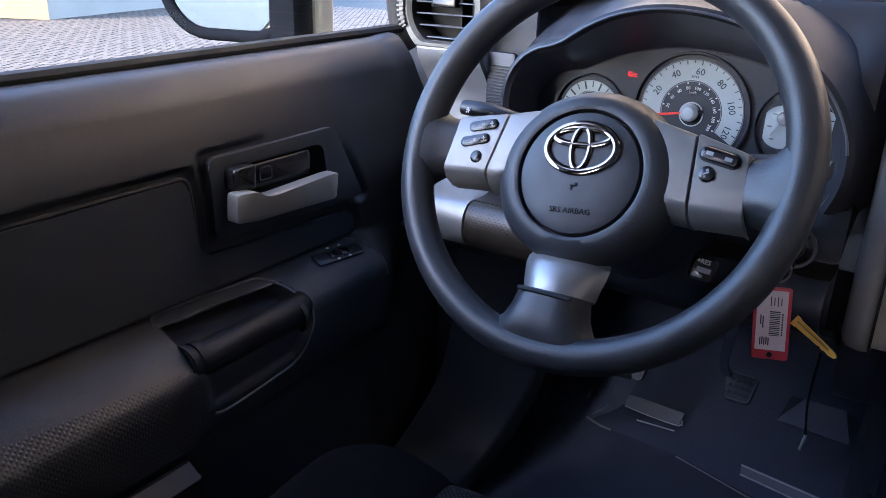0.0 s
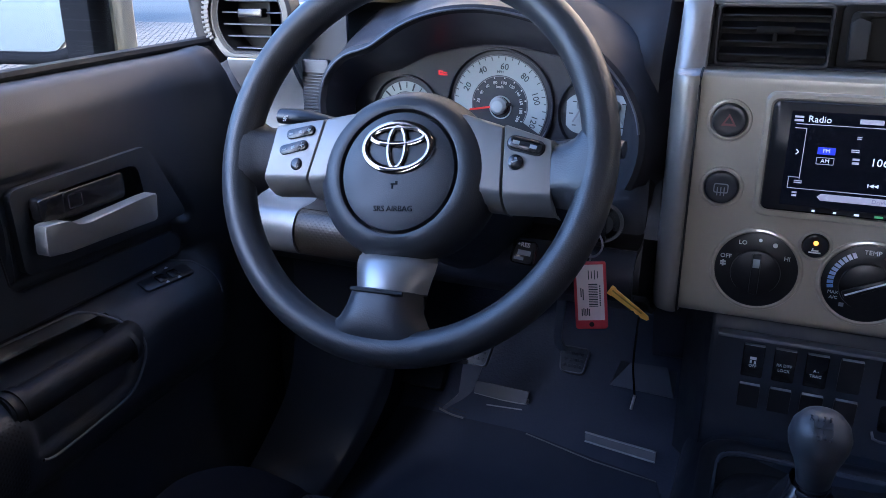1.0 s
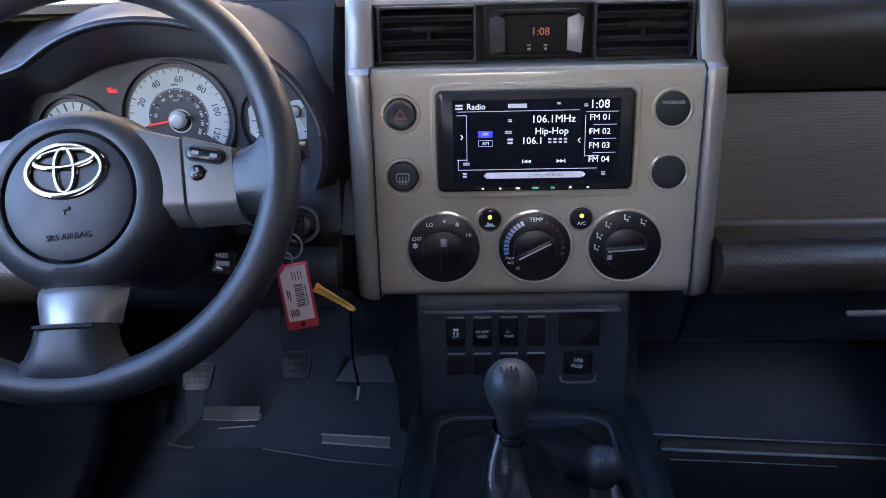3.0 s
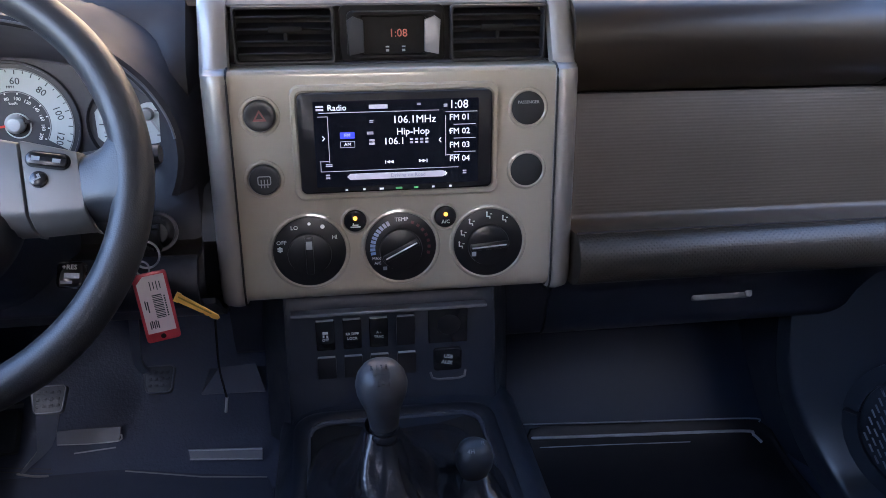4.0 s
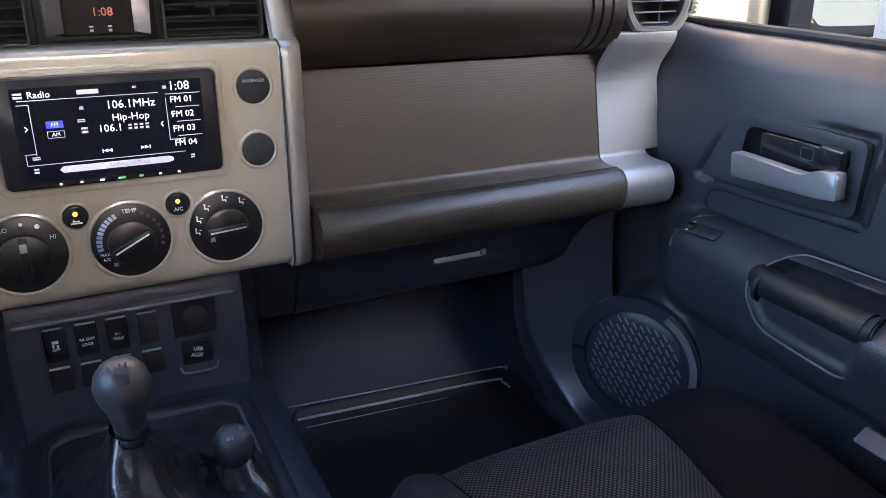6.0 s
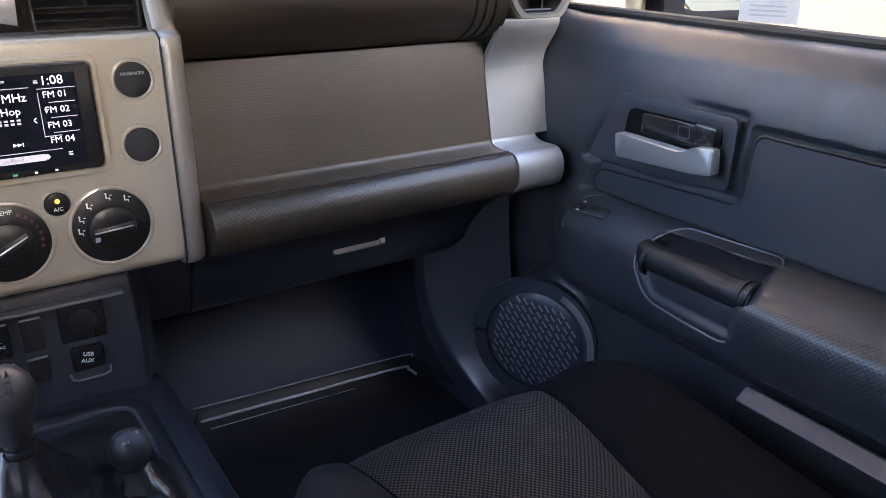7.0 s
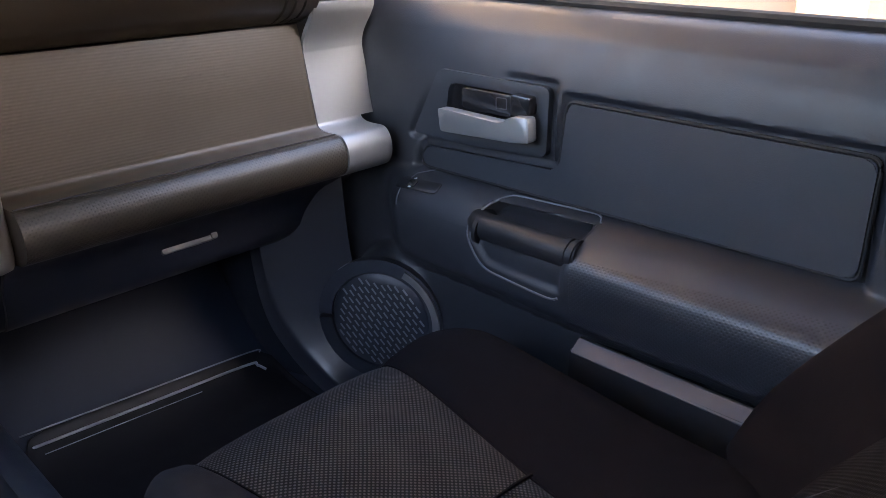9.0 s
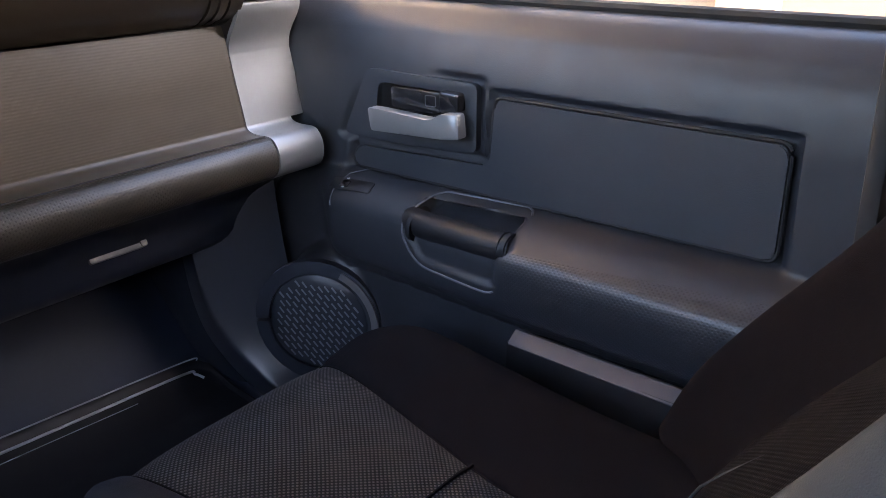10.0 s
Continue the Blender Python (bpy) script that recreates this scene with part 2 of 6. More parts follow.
# ---- builders ----
def part(name, bm, material, parent=None, label="", smooth=True):
    me = bpy.data.meshes.new(name)
    bm.normal_update()
    bm.to_mesh(me)
    bm.free()
    if smooth:
        me.polygons.foreach_set("use_smooth", [True] * len(me.polygons))
        me.set_sharp_from_angle(angle=radians(38))
    me.materials.append(material)
    ob = new(name, me)
    if parent:
        ob.parent = parent
        if parent.type == 'EMPTY':
            ob.matrix_parent_inverse = Matrix.Translation(-parent.location)
    if label:
        tagged(ob, label)
    return ob


def thing(name, at, label, category, group="", kind=""):
    ob = new(name)
    ob.location = at
    ob.empty_display_size = 0.02
    return tagged(ob, label, category, group, kind)


def box(x0, x1, y0, y1, z0, z1, r=0.0, seg=2):
    bm = bmesh.new()
    bmesh.ops.create_cube(bm, size=1)
    bmesh.ops.transform(bm, matrix=Matrix.LocRotScale(((x0 + x1) / 2, (y0 + y1) / 2, (z0 + z1) / 2), None, (x1 - x0, y1 - y0, z1 - z0)), verts=bm.verts)
    if r:
        bmesh.ops.bevel(bm, geom=bm.edges[:], offset=r, segments=seg, affect='EDGES', profile=0.5)
    return bm


def rrect(w, h, r, n=5, cx=0.0, cy=0.0):
    pts = []
    for sx, sy, a0 in ((1, 1, 0), (-1, 1, 90), (-1, -1, 180), (1, -1, 270)):
        for i in range(n + 1):
            a = radians(a0 + 90 * i / n)
            pts.append((cx + sx * (w / 2 - r) + r * math.cos(a), cy + sy * (h / 2 - r) + r * math.sin(a)))
    return pts


def circle(r, n=40, cx=0.0, cy=0.0, a0=0.0, a1=360.0, ry=None):
    full = abs(a1 - a0) >= 360
    k = n if full else n + 1
    return [(cx + r * math.cos(radians(a0 + (a1 - a0) * i / n)), cy + (ry or r) * math.sin(radians(a0 + (a1 - a0) * i / n))) for i in range(k)]


def plate(pts, depth, m, bevel=0.0):
    """A plate from an outline in its own plane: front at height depth, back at 0, with a chamfered front edge."""
    bm = bmesh.new()
    n = len(pts)
    cx, cy = sum(p[0] for p in pts) / n, sum(p[1] for p in pts) / n
    rows = [(0, 0.0), (depth - bevel, 0.0)]
    if bevel:
        rows += [(depth - bevel * 0.3, bevel * 0.3), (depth, bevel)]
    rings = []
    for z, inset in rows:
        ring = []
        for x, y in pts:
            d = math.hypot(x - cx, y - cy) or 1
            k = max(1 - inset / d, 0)
            ring.append(bm.verts.new((cx + (x - cx) * k, cy + (y - cy) * k, z)))
        rings.append(ring)
    for a, b in zip(rings, rings[1:]):
        for i in range(n):
            bm.faces.new((a[i], a[(i + 1) % n], b[(i + 1) % n], b[i]))
    bm.faces.new(rings[-1])
    bm.faces.new(rings[0][::-1])
    bm.transform(m)
    return bm


def frame_plate(outer, inner, depth, m, bevel=0.0):
    """A flat ring between two outlines with equal numbers of points."""
    bm = bmesh.new()
    n = len(outer)
    loops = [[bm.verts.new((x, y, 0)) for x, y in outer], [bm.verts.new((x, y, depth - bevel)) for x, y in outer]]
    mid = [((o[0] * 0.75 + i[0] * 0.25), (o[1] * 0.75 + i[1] * 0.25)) for o, i in zip(outer, inner)]
    mid2 = [((o[0] * 0.25 + i[0] * 0.75), (o[1] * 0.25 + i[1] * 0.75)) for o, i in zip(outer, inner)]
    if bevel:
        loops += [[bm.verts.new((x, y, depth)) for x, y in mid], [bm.verts.new((x, y, depth)) for x, y in mid2]]
    loops += [[bm.verts.new((x, y, depth - bevel)) for x, y in inner], [bm.verts.new((x, y, 0)) for x, y in inner]]
    k = len(loops)
    for j in range(k):
        a, b = loops[j], loops[(j + 1) % k]
        for i in range(n):
            bm.faces.new((a[i], a[(i + 1) % n], b[(i + 1) % n], b[i]))
    bm.transform(m)
    return bm


def lathe(profile, n, m, a0=0.0, a1=360.0):
    """Profile of (radius, height) turned round the local z axis."""
    bm = bmesh.new()
    rings = []
    for r, z in profile:
        if r < 1e-6:
            rings.append([bm.verts.new((0, 0, z))])
        else:
            rings.append([bm.verts.new((r * math.cos(2 * math.pi * i / n), r * math.sin(2 * math.pi * i / n), z)) for i in range(n)])
    for a, b in zip(rings, rings[1:]):
        for i in range(n):
            j = (i + 1) % n
            if len(a) == 1 and len(b) == 1:
                continue
            if len(a) == 1:
                bm.faces.new((a[0], b[j], b[i]))
            elif len(b) == 1:
                bm.faces.new((a[i], a[j], b[0]))
            else:
                bm.faces.new((a[i], a[j], b[j], b[i]))
    bmesh.ops.recalc_face_normals(bm, faces=bm.faces[:])
    bm.transform(m)
    return bm


def tube(path, r, n=8, closed=False, m=None, caps=True, flat=1.0):
    """A round bar along a path; r may be one radius or one for each point."""
    bm = bmesh.new()
    pts = [Vector(p) for p in path]
    k = len(pts)
    radii = r if isinstance(r, (list, tuple)) else [r] * k
    rings = []
    up = Vector((0, 0, 1))
    for i, p in enumerate(pts):
        a = pts[(i - 1) % k] if closed or i else p
        b = pts[(i + 1) % k] if closed or i < k - 1 else p
        d = (b - a).normalized()
        s = d.cross(up)
        if s.length < 0.05:
            s = d.cross(Vector((0, 1, 0)))
        s.normalize()
        u = s.cross(d)
        rings.append([bm.verts.new(p + radii[i] * (math.cos(2 * math.pi * j / n) * s + flat * math.sin(2 * math.pi * j / n) * u)) for j in range(n)])
    for i in range(k if closed else k - 1):
        a, b = rings[i], rings[(i + 1) % k]
        for j in range(n):
            bm.faces.new((a[j], a[(j + 1) % n], b[(j + 1) % n], b[j]))
    if caps and not closed:
        bm.faces.new(rings[0][::-1])
        bm.faces.new(rings[-1])
    bmesh.ops.recalc_face_normals(bm, faces=bm.faces[:])
    if m:
        bm.transform(m)
    return bm


def arc_plate(r0, r1, a0, a1, depth, m, n=30):
    """A flat piece of a ring, between two angles."""
    out, inn = circle(r1, n, a0=a0, a1=a1), circle(r0, n, a0=a0, a1=a1)
    bm = bmesh.new()
    loops = [[bm.verts.new((x, y, z)) for x, y in c] for c, z in ((out, 0), (out, depth), (inn, depth), (inn, 0))]
    for a, b in zip(loops, loops[1:]):
        for i in range(n):
            bm.faces.new((a[i], a[i + 1], b[i + 1], b[i]))
    for i in (0, n):
        bm.faces.new([l[i] for l in loops])
    bmesh.ops.recalc_face_normals(bm, faces=bm.faces[:])
    bm.transform(m)
    return bm


def smooth_line(pts, n=4):
    """Catmull-Rom through the points, n steps a span."""
    out = []
    p = [pts[0], *pts, pts[-1]]
    for i in range(1, len(p) - 2):
        for j in range(n):
            t = j / n
            out.append(tuple(0.5 * (2 * b + (c - a) * t + (2 * a - 5 * b + 4 * c - d) * t * t + (3 * b - a - 3 * c + d) * t ** 3) for a, b, c, d in zip(p[i - 1], p[i], p[i + 1], p[i + 2])))
    out.append(tuple(pts[-1]))
    return out


def sheet(grid, thick=0.0, uvs=None, flip=False):
    """A surface from a grid of points, with a UV map in metres; thick gives it a back, along the mean direction away."""
    bm = bmesh.new()
    lay = bm.loops.layers.uv.new("metres")
    rows, cols = len(grid), len(grid[0])
    vs = [[bm.verts.new(p) for p in row] for row in grid]
    u = [[0.0] * cols for _ in range(rows)]
    v = [[0.0] * cols for _ in range(rows)]
    for i in range(rows):
        for j in range(cols):
            if j:
                u[i][j] = u[i][j - 1] + (Vector(grid[i][j]) - Vector(grid[i][j - 1])).length
            if i:
                v[i][j] = v[i - 1][j] + (Vector(grid[i][j]) - Vector(grid[i - 1][j])).length
    for i in range(rows - 1):
        for j in range(cols - 1):
            q = [(i, j), (i, j + 1), (i + 1, j + 1), (i + 1, j)]
            if flip:
                q.reverse()
            f = bm.faces.new([vs[a][b] for a, b in q])
            for loop, (a, b) in zip(f.loops, q):
                loop[lay].uv = (u[a][b], v[a][b])
    if thick:
        bm.normal_update()
        back = {}
        for row in vs:
            for w in row:
                back[w] = bm.verts.new(w.co - w.normal * thick)
        faces = bm.faces[:]
        edge = [e for e in bm.edges if len(e.link_faces) == 1]
        for f in faces:
            bm.faces.new([back[w] for w in reversed(f.verts)])
        for e in edge:
            a, b = e.verts
            bm.faces.new((b, a, back[a], back[b]))
        bmesh.ops.recalc_face_normals(bm, faces=bm.faces[:])
    return bm


def prism(profile, x0, x1, thick=0.006, cols=2):
    """A profile of (y, z) drawn out along x, as a skin of some thickness."""
    return sheet([[(x0 + (x1 - x0) * j / (cols - 1), y, z) for j in range(cols)] for y, z in profile], thick, flip=True)


def join(*bms):
    out = bmesh.new()
    for b in bms:
        me = bpy.data.meshes.new("tmp")
        b.to_mesh(me)
        b.free()
        out.from_mesh(me)
        bpy.data.meshes.remove(me)
    return out


def letters(s, size, m, depth=0.0004, bold=0.0, align='CENTER'):
    cu = bpy.data.curves.new("tmp", 'FONT')
    cu.body, cu.size, cu.extrude, cu.offset, cu.resolution_u = s, size, depth, bold, 2
    cu.align_x, cu.align_y = align, 'CENTER'
    ob = bpy.data.objects.new("tmp", cu)
    me = bpy.data.meshes.new_from_object(ob)
    bm = bmesh.new()
    bm.from_mesh(me)
    bpy.data.objects.remove(ob)
    bpy.data.curves.remove(cu)
    bpy.data.meshes.remove(me)
    bm.transform(m)
    return bm


def bars(rects, m, depth=0.0006):
    """Flat bars (x, y, w, h) in one plane."""
    return join(*[plate([(x - w / 2, y - h / 2), (x + w / 2, y - h / 2), (x + w / 2, y + h / 2), (x - w / 2, y + h / 2)], depth, m) for x, y, w, h in rects])


def ss(a, b, x):
    t = min(max((x - a) / (b - a), 0.0), 1.0)
    return t * t * (3 - 2 * t)


def facing(x, y, z):
    """A frame at a place on the dashboard: local x to the right, local y up, local z to the rear of the car."""
    return pose(x, y, z, 90, 0, 0)


# ---- the shell of the car ----
def structure(name, bm, material, label, category, smooth=True):
    return tagged(part(name, bm, material, smooth=smooth), label, category, kind="structure")


FLOOR_LINE = smooth_line([(-1.9, 0.11), (-0.4, 0.11), (0.5, 0.10), (0.86, 0.105), (0.97, 0.135), (1.06, 0.21), (1.16, 0.34), (1.21, 0.48), (1.22, 0.66), (1.22, 0.79)], 3)
structure("toe_board", prism([(y - 0.004, z + 0.006) for y, z in FLOOR_LINE if y > 0.93], 0.15, 0.62, 0.004, 6), TOE, "smooth black toe board cover under the glovebox", "trim")
structure("floor", prism(FLOOR_LINE, -0.86, 0.86, 0.01, 30), CARPET, "dark grey carpet on the car floor and toe board", "floor")


def tunnel():
    rows = []
    for y, top, w in smooth_line([(-0.6, 0.30, 0.15), (0.2, 0.30, 0.15), (0.45, 0.315, 0.145), (0.64, 0.345, 0.14), (0.76, 0.37, 0.135), (0.80, 0.375, 0.135)], 4):
        sec = [(-w - 0.03, 0.10), (-w - 0.01, 0.2), (-w, top - 0.05), (-w + 0.02, top - 0.012), (-w + 0.05, top), (0, top + 0.004), (w - 0.05, top), (w - 0.02, top - 0.012), (w, top - 0.05), (w + 0.01, 0.2), (w + 0.03, 0.10)]
        rows.append([(x, y, z) for x, z in smooth_line(sec, 3)])
    return sheet(rows, 0.006, flip=True)


structure("centre_tunnel", tunnel(), BLACK, "black plastic centre console covering the tunnel", "console")
structure("windscreen", sheet([[(-0.74, 1.12, 0.79), (0.74, 1.12, 0.79)], [(-0.66, 0.80, 1.24), (0.66, 0.80, 1.24)]], 0.005), GLASS, "clear upright car windscreen", "windscreen").visible_shadow = False
structure("ceiling", prism(smooth_line([(0.82, 1.235), (0.70, 1.27), (0.2, 1.31), (-0.8, 1.31), (-1.9, 1.29)], 4), -0.76, 0.76, 0.03, 8), LINER, "pale grey roof lining of the car", "ceiling")
for side, word in ((-1, "left"), (1, "right")):
    structure("pillar_" + word, tube([(side * 0.76, 1.13, 0.74), (side * 0.73, 0.97, 1.0), (side * 0.69, 0.80, 1.27)], [0.035, 0.035, 0.04], 10), BLACK, "black front pillar beside the windscreen", "pillar")
    structure("rail_" + word, tube([(side * 0.70, 0.82, 1.25), (side * 0.72, 0.2, 1.28), (side * 0.72, -1.9, 1.27)], 0.045, 10), LINER, "pale roof rail above the side windows", "rail")
    # rear side: lower trim, pillar and the window band
    structure("wall_rear_" + word, box(*sorted((side * 0.703, side * 0.80)), -1.9, 0.035, 0.08, 0.76, 0.012), DOORB, "black plastic rear side trim behind the door", "trim")
    structure("pillar_rear_" + word, box(*sorted((side * 0.69, side * 0.79)), -0.42, -0.02, 0.55, 1.27, 0.02), DOORB, "black pillar trim behind the front door", "pillar")
    structure("pillar_back_" + word, box(*sorted((side * 0.70, side * 0.79)), -1.95, -1.45, 0.70, 1.28, 0.02), DOORB, "broad black rear pillar trim", "pillar")
for nm, x0, x1, z0, z1 in (("wall_back", -0.80, 0.80, 0.08, 0.80), ("header_back", -0.80, 0.80, 1.22, 1.31), ("jamb_back_left", -0.80, -0.62, 0.80, 1.22), ("jamb_back_right", 0.62, 0.80, 0.80, 1.22)):
    structure(nm, box(x0, x1, -1.95, -1.9, z0, z1), DOORB, "black trim round the rear window", "trim", smooth=False)
structure("rear_bench", box(-0.62, 0.62, -1.25, -0.72, 0.12, 0.86, 0.05, 3), FABRIC, "dark cloth rear bench", "bench")
structure("bonnet", prism(smooth_line([(1.14, 0.77), (1.3, 0.80), (1.9, 0.79), (2.5, 0.72), (2.55, 0.5)], 4), -0.78, 0.78, 0.02, 8), PAINT, "sand-coloured bonnet in front of the windscreen", "bonnet")
# unseen wall ahead, added to block sky light through the windscreen
structure("wall_front", box(-3.4, 9, 5.2, 5.5, -0.5, 8.5), PLASTER, "unseen plain cream wall added to cut windscreen light", "wall", smooth=False)
# outer body below the windows, and scuttle
structure("firewall", box(-0.80, 0.80, 1.225, 1.30, -0.1, 0.78, 0.01), BLACK, "black bulkhead behind the dashboard", "bulkhead")

for side, word in ((-1, "left"), (1, "right")):
    structure("cowl_" + word, box(*sorted((side * 0.705, side * 0.80)), 0.885, 1.30, -0.10, 0.785, 0.008), BLACK, "black cowl side below the windscreen pillar", "trim")

# ---- dashboard ----
dash = thing("dashboard", (0, 1.0, 0.5), "black moulded dashboard with silver end panels and ribbed glovebox", "dashboard")
PADLINE = smooth_line([(1.13, 0.80), (0.95, 0.812), (0.83, 0.812), (0.785, 0.806), (0.765, 0.792), (0.757, 0.772), (0.760, 0.748), (0.772, 0.728), (0.792, 0.714), (0.806, 0.709)], 4)
FACE = [(0.802, 0.707), (0.797, 0.69), (0.790, 0.64), (0.782, 0.598), (0.7785, 0.579)]
LEDGE = smooth_line([(0.7785, 0.579), (0.776, 0.575), (0.768, 0.5715), (0.755, 0.570), (0.740, 0.570)], 3)
BULGE = smooth_line([(0.740, 0.569), (0.731, 0.566), (0.723, 0.556), (0.720, 0.543), (0.722, 0.529), (0.730, 0.518), (0.745, 0.511)], 4)
UNDER = smooth_line([(0.745, 0.511), (0.80, 0.496), (0.838, 0.47), (0.856, 0.435), (0.866, 0.405), (0.90, 0.385), (1.0, 0.375), (1.20, 0.37)], 3)
part("pad", prism(PADLINE, 0.180, 0.545, 0.008, 12), PAD, dash, "soft dark roll above the glovebox")
part("glovebox_panel", prism(FACE, 0.184, 0.586, 0.006, 2), RIBBED, dash, "brown-black ribbed panel")
part("ledge", prism(LEDGE, 0.184, 0.586, 0.006, 2), LEDGEM, dash)
part("ledge_joint", tube([(0.186, 0.7405, 0.5703), (0.586, 0.7405, 0.5703)], 0.0010, 6), MATTE, dash)
part("knee_roll", prism(BULGE, 0.184, 0.588, 0.006, 4), DIMPLE, dash, "dimpled black roll with a soft sheen")
cap = bmesh.new()
ring = [cap.verts.new((0.1842, y, z)) for y, z in [(0.79, 0.60), *LEDGE, *BULGE[1:], (0.79, 0.505)]]
cap.faces.new(ring)
part("knee_roll_end", cap, PAD, dash)
# added dark box inside the dash that blocks light leaking through gaps
part("carrier", box(-0.69, 0.69, 0.86, 1.20, 0.476, 0.785), MATTE, dash, smooth=False)
part("glovebox_door", prism(UNDER, 0.190, 0.70, 0.006, 4), UNDERM, dash)
gd = part("glovebox_handle", plate(rrect(0.078, 0.016, 0.004, cx=0), 0.01, facing(0.418, 0.862, 0.440) @ pose(0, 0, 0, -25), 0.002), SILVERD, dash, "grey pull handle")
part("handle_catch", plate(rrect(0.010, 0.017, 0.004), 0.0115, facing(0.455, 0.862, 0.441) @ pose(0, 0, 0, -25), 0.002), SILVERD, gd)
# pad end rings towards the vent
for x0, x1, grow in ((0.547, 0.558, 0.004), (0.560, 0.571, 0.008), (0.573, 0.592, 0.012)):
    ln = [(y - grow * 0.6 if z > 0.715 else y, z) for y, z in PADLINE]
    part("pad_ring", prism(ln, x0, x1, 0.012, 2), PAD, dash)
part("top_cover", prism([(1.14, 0.797), (0.95, 0.809), (0.86, 0.811), (0.815, 0.812)], 0.592, 0.745, 0.008, 4), PAD, dash)
part("top_cover", prism([(1.14, 0.797), (0.95, 0.809), (0.86, 0.811), (0.826, 0.808)], -0.74, 0.184, 0.008, 14), PAD, dash, "grained dark dashboard top")


def make_vent(s):
    """A round side vent with flat top and bottom: silver cheeks, thin bright-edged slats, thumbwheel on the outer cheek."""
    c = (s * 0.657, 0.785, 0.779)

    def ring(r, h):
        return [(min(r, h / max(abs(math.sin(a)), 1e-6)) * math.cos(a), min(r, h / max(abs(math.sin(a)), 1e-6)) * math.sin(a)) for a in [2 * math.pi * i / 72 for i in range(72)]]
    pod = part("vent_pod", frame_plate(ring(0.0580, 0.0455), ring(0.0450, 0.0385), 0.022, facing(*c), 0.004), PODS, dash, "round silver vent surround")
    part("vent_duct", frame_plate(ring(0.0449, 0.0384), ring(0.0435, 0.0372), 0.038, facing(c[0], c[1] + 0.020, c[2])), MATTE, pod)
    part("vent_back", plate(ring(0.0449, 0.0384), 0.002, facing(c[0], c[1] + 0.022, c[2])), MATTE, pod)
    for k in range(6):
        zz = -0.0345 + 0.0132 * k
        w = math.sqrt(0.0432 ** 2 - zz ** 2)
        sl = box(-w, w, -0.0010, 0.0010, -0.020, 0.0, 0.0007, 1)
        sl.transform(facing(c[0], c[1] - 0.010, c[2] + zz) @ pose(0, 0, 0, -3))
        part("vent_slat", sl, BLACK, pod)
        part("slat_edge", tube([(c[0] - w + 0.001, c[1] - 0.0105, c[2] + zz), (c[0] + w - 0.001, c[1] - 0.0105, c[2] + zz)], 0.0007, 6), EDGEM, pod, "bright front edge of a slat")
    part("vent_fin", box(c[0] + 0.0155, c[0] + 0.018, c[1] - 0.002, c[1] + 0.018, c[2] - 0.034, c[2] + 0.034), MATTE, pod, smooth=False)
    part("vent_tab", plate(rrect(0.034, 0.010, 0.002), 0.010, facing(c[0] - s * 0.002, c[1] - 0.009, c[2] + 0.005), 0.002), SMOOTH, pod, "black slider tab")
    wheel = part("thumbwheel", arc_plate(0.051, 0.0570, *((-26, 34) if s > 0 else (146, 206)), 0.004, facing(c[0], c[1] - 0.0215, c[2])), PODS, pod, "ribbed silver thumbwheel")
    for k in range(11):
        a = radians(-22 + 5.4 * k)
        rib = box(0.0505, 0.0600, -0.0013, 0.0013, 0.0, 0.0055, 0.0006, 1)
        rib.transform(facing(c[0], c[1] - 0.0215, c[2]) @ Matrix.Rotation(a if s > 0 else math.pi - a, 4, 'Z'))
        part("rib", rib, PODR, wheel)


PODR = mat("bright_vent_rib", (0.13, 0.127, 0.12), 0.35, metal=0.3, vary=0)
SIL_TOP = smooth_line([(0.778, 0.7350), (0.7660, 0.7345), (0.7650, 0.7300), (0.7675, 0.7220), (0.7740, 0.7120), (0.7820, 0.7020), (0.7890, 0.6920), (0.7935, 0.6820), (0.7955, 0.670)], 4)
for s, inner in ((1, 0.588), (-1, 0.584)):
    flare = [*LEDGE, *[(y - 0.003, z + 0.001) for y, z in BULGE[1:]]]
    part("end_panel", prism(SIL_TOP + FACE[2:], *sorted((s * (inner if s > 0 else 0.602), s * 0.690)), 0.006, 4), SILVER, dash, "satin silver end panel")
    part("end_panel_foot", prism(flare, *sorted((s * inner, s * 0.665)), 0.008, 4), SILVER, dash, "satin silver rounded foot")
    make_vent(s)

# driver side of the dashboard
FASCIA = mat("fascia_skin", (0.0165, 0.016, 0.021), 0.6, grain=0.0004, grain_scale=1000, bump=0.3, vary=0.05)
part("driver_face", prism([(0.800, 0.632), (0.792, 0.622), (0.782, 0.595), (0.776, 0.571)], -0.608, -0.18, 0.006, 2), BLACK, dash)
part("driver_ledge", prism(LEDGE, -0.584, -0.20, 0.006, 2), PAD, dash)
part("driver_knee_roll", prism(BULGE, -0.584, -0.462, 0.006, 4), DIMPLE, dash, "dimpled black roll")
part("column_cover", prism(BULGE, -0.460, -0.20, 0.006, 4), DASHB, dash, "plain black cover below the column")
part("driver_under", prism(smooth_line([(0.752, 0.512), (0.778, 0.497), (0.805, 0.478), (0.85, 0.468), (1.0, 0.47), (1.2, 0.47)], 3), -0.70, -0.190, 0.006, 6), DASHB, dash)
for x0, x1 in ((0.10, 0.192), (-0.192, -0.10)):
    part("under_filler", prism(smooth_line([(0.80, 0.506), (0.84, 0.485), (0.862, 0.44), (0.875, 0.405), (0.92, 0.385), (1.2, 0.37)], 3), x0, x1, 0.004, 2), DASHB, dash)
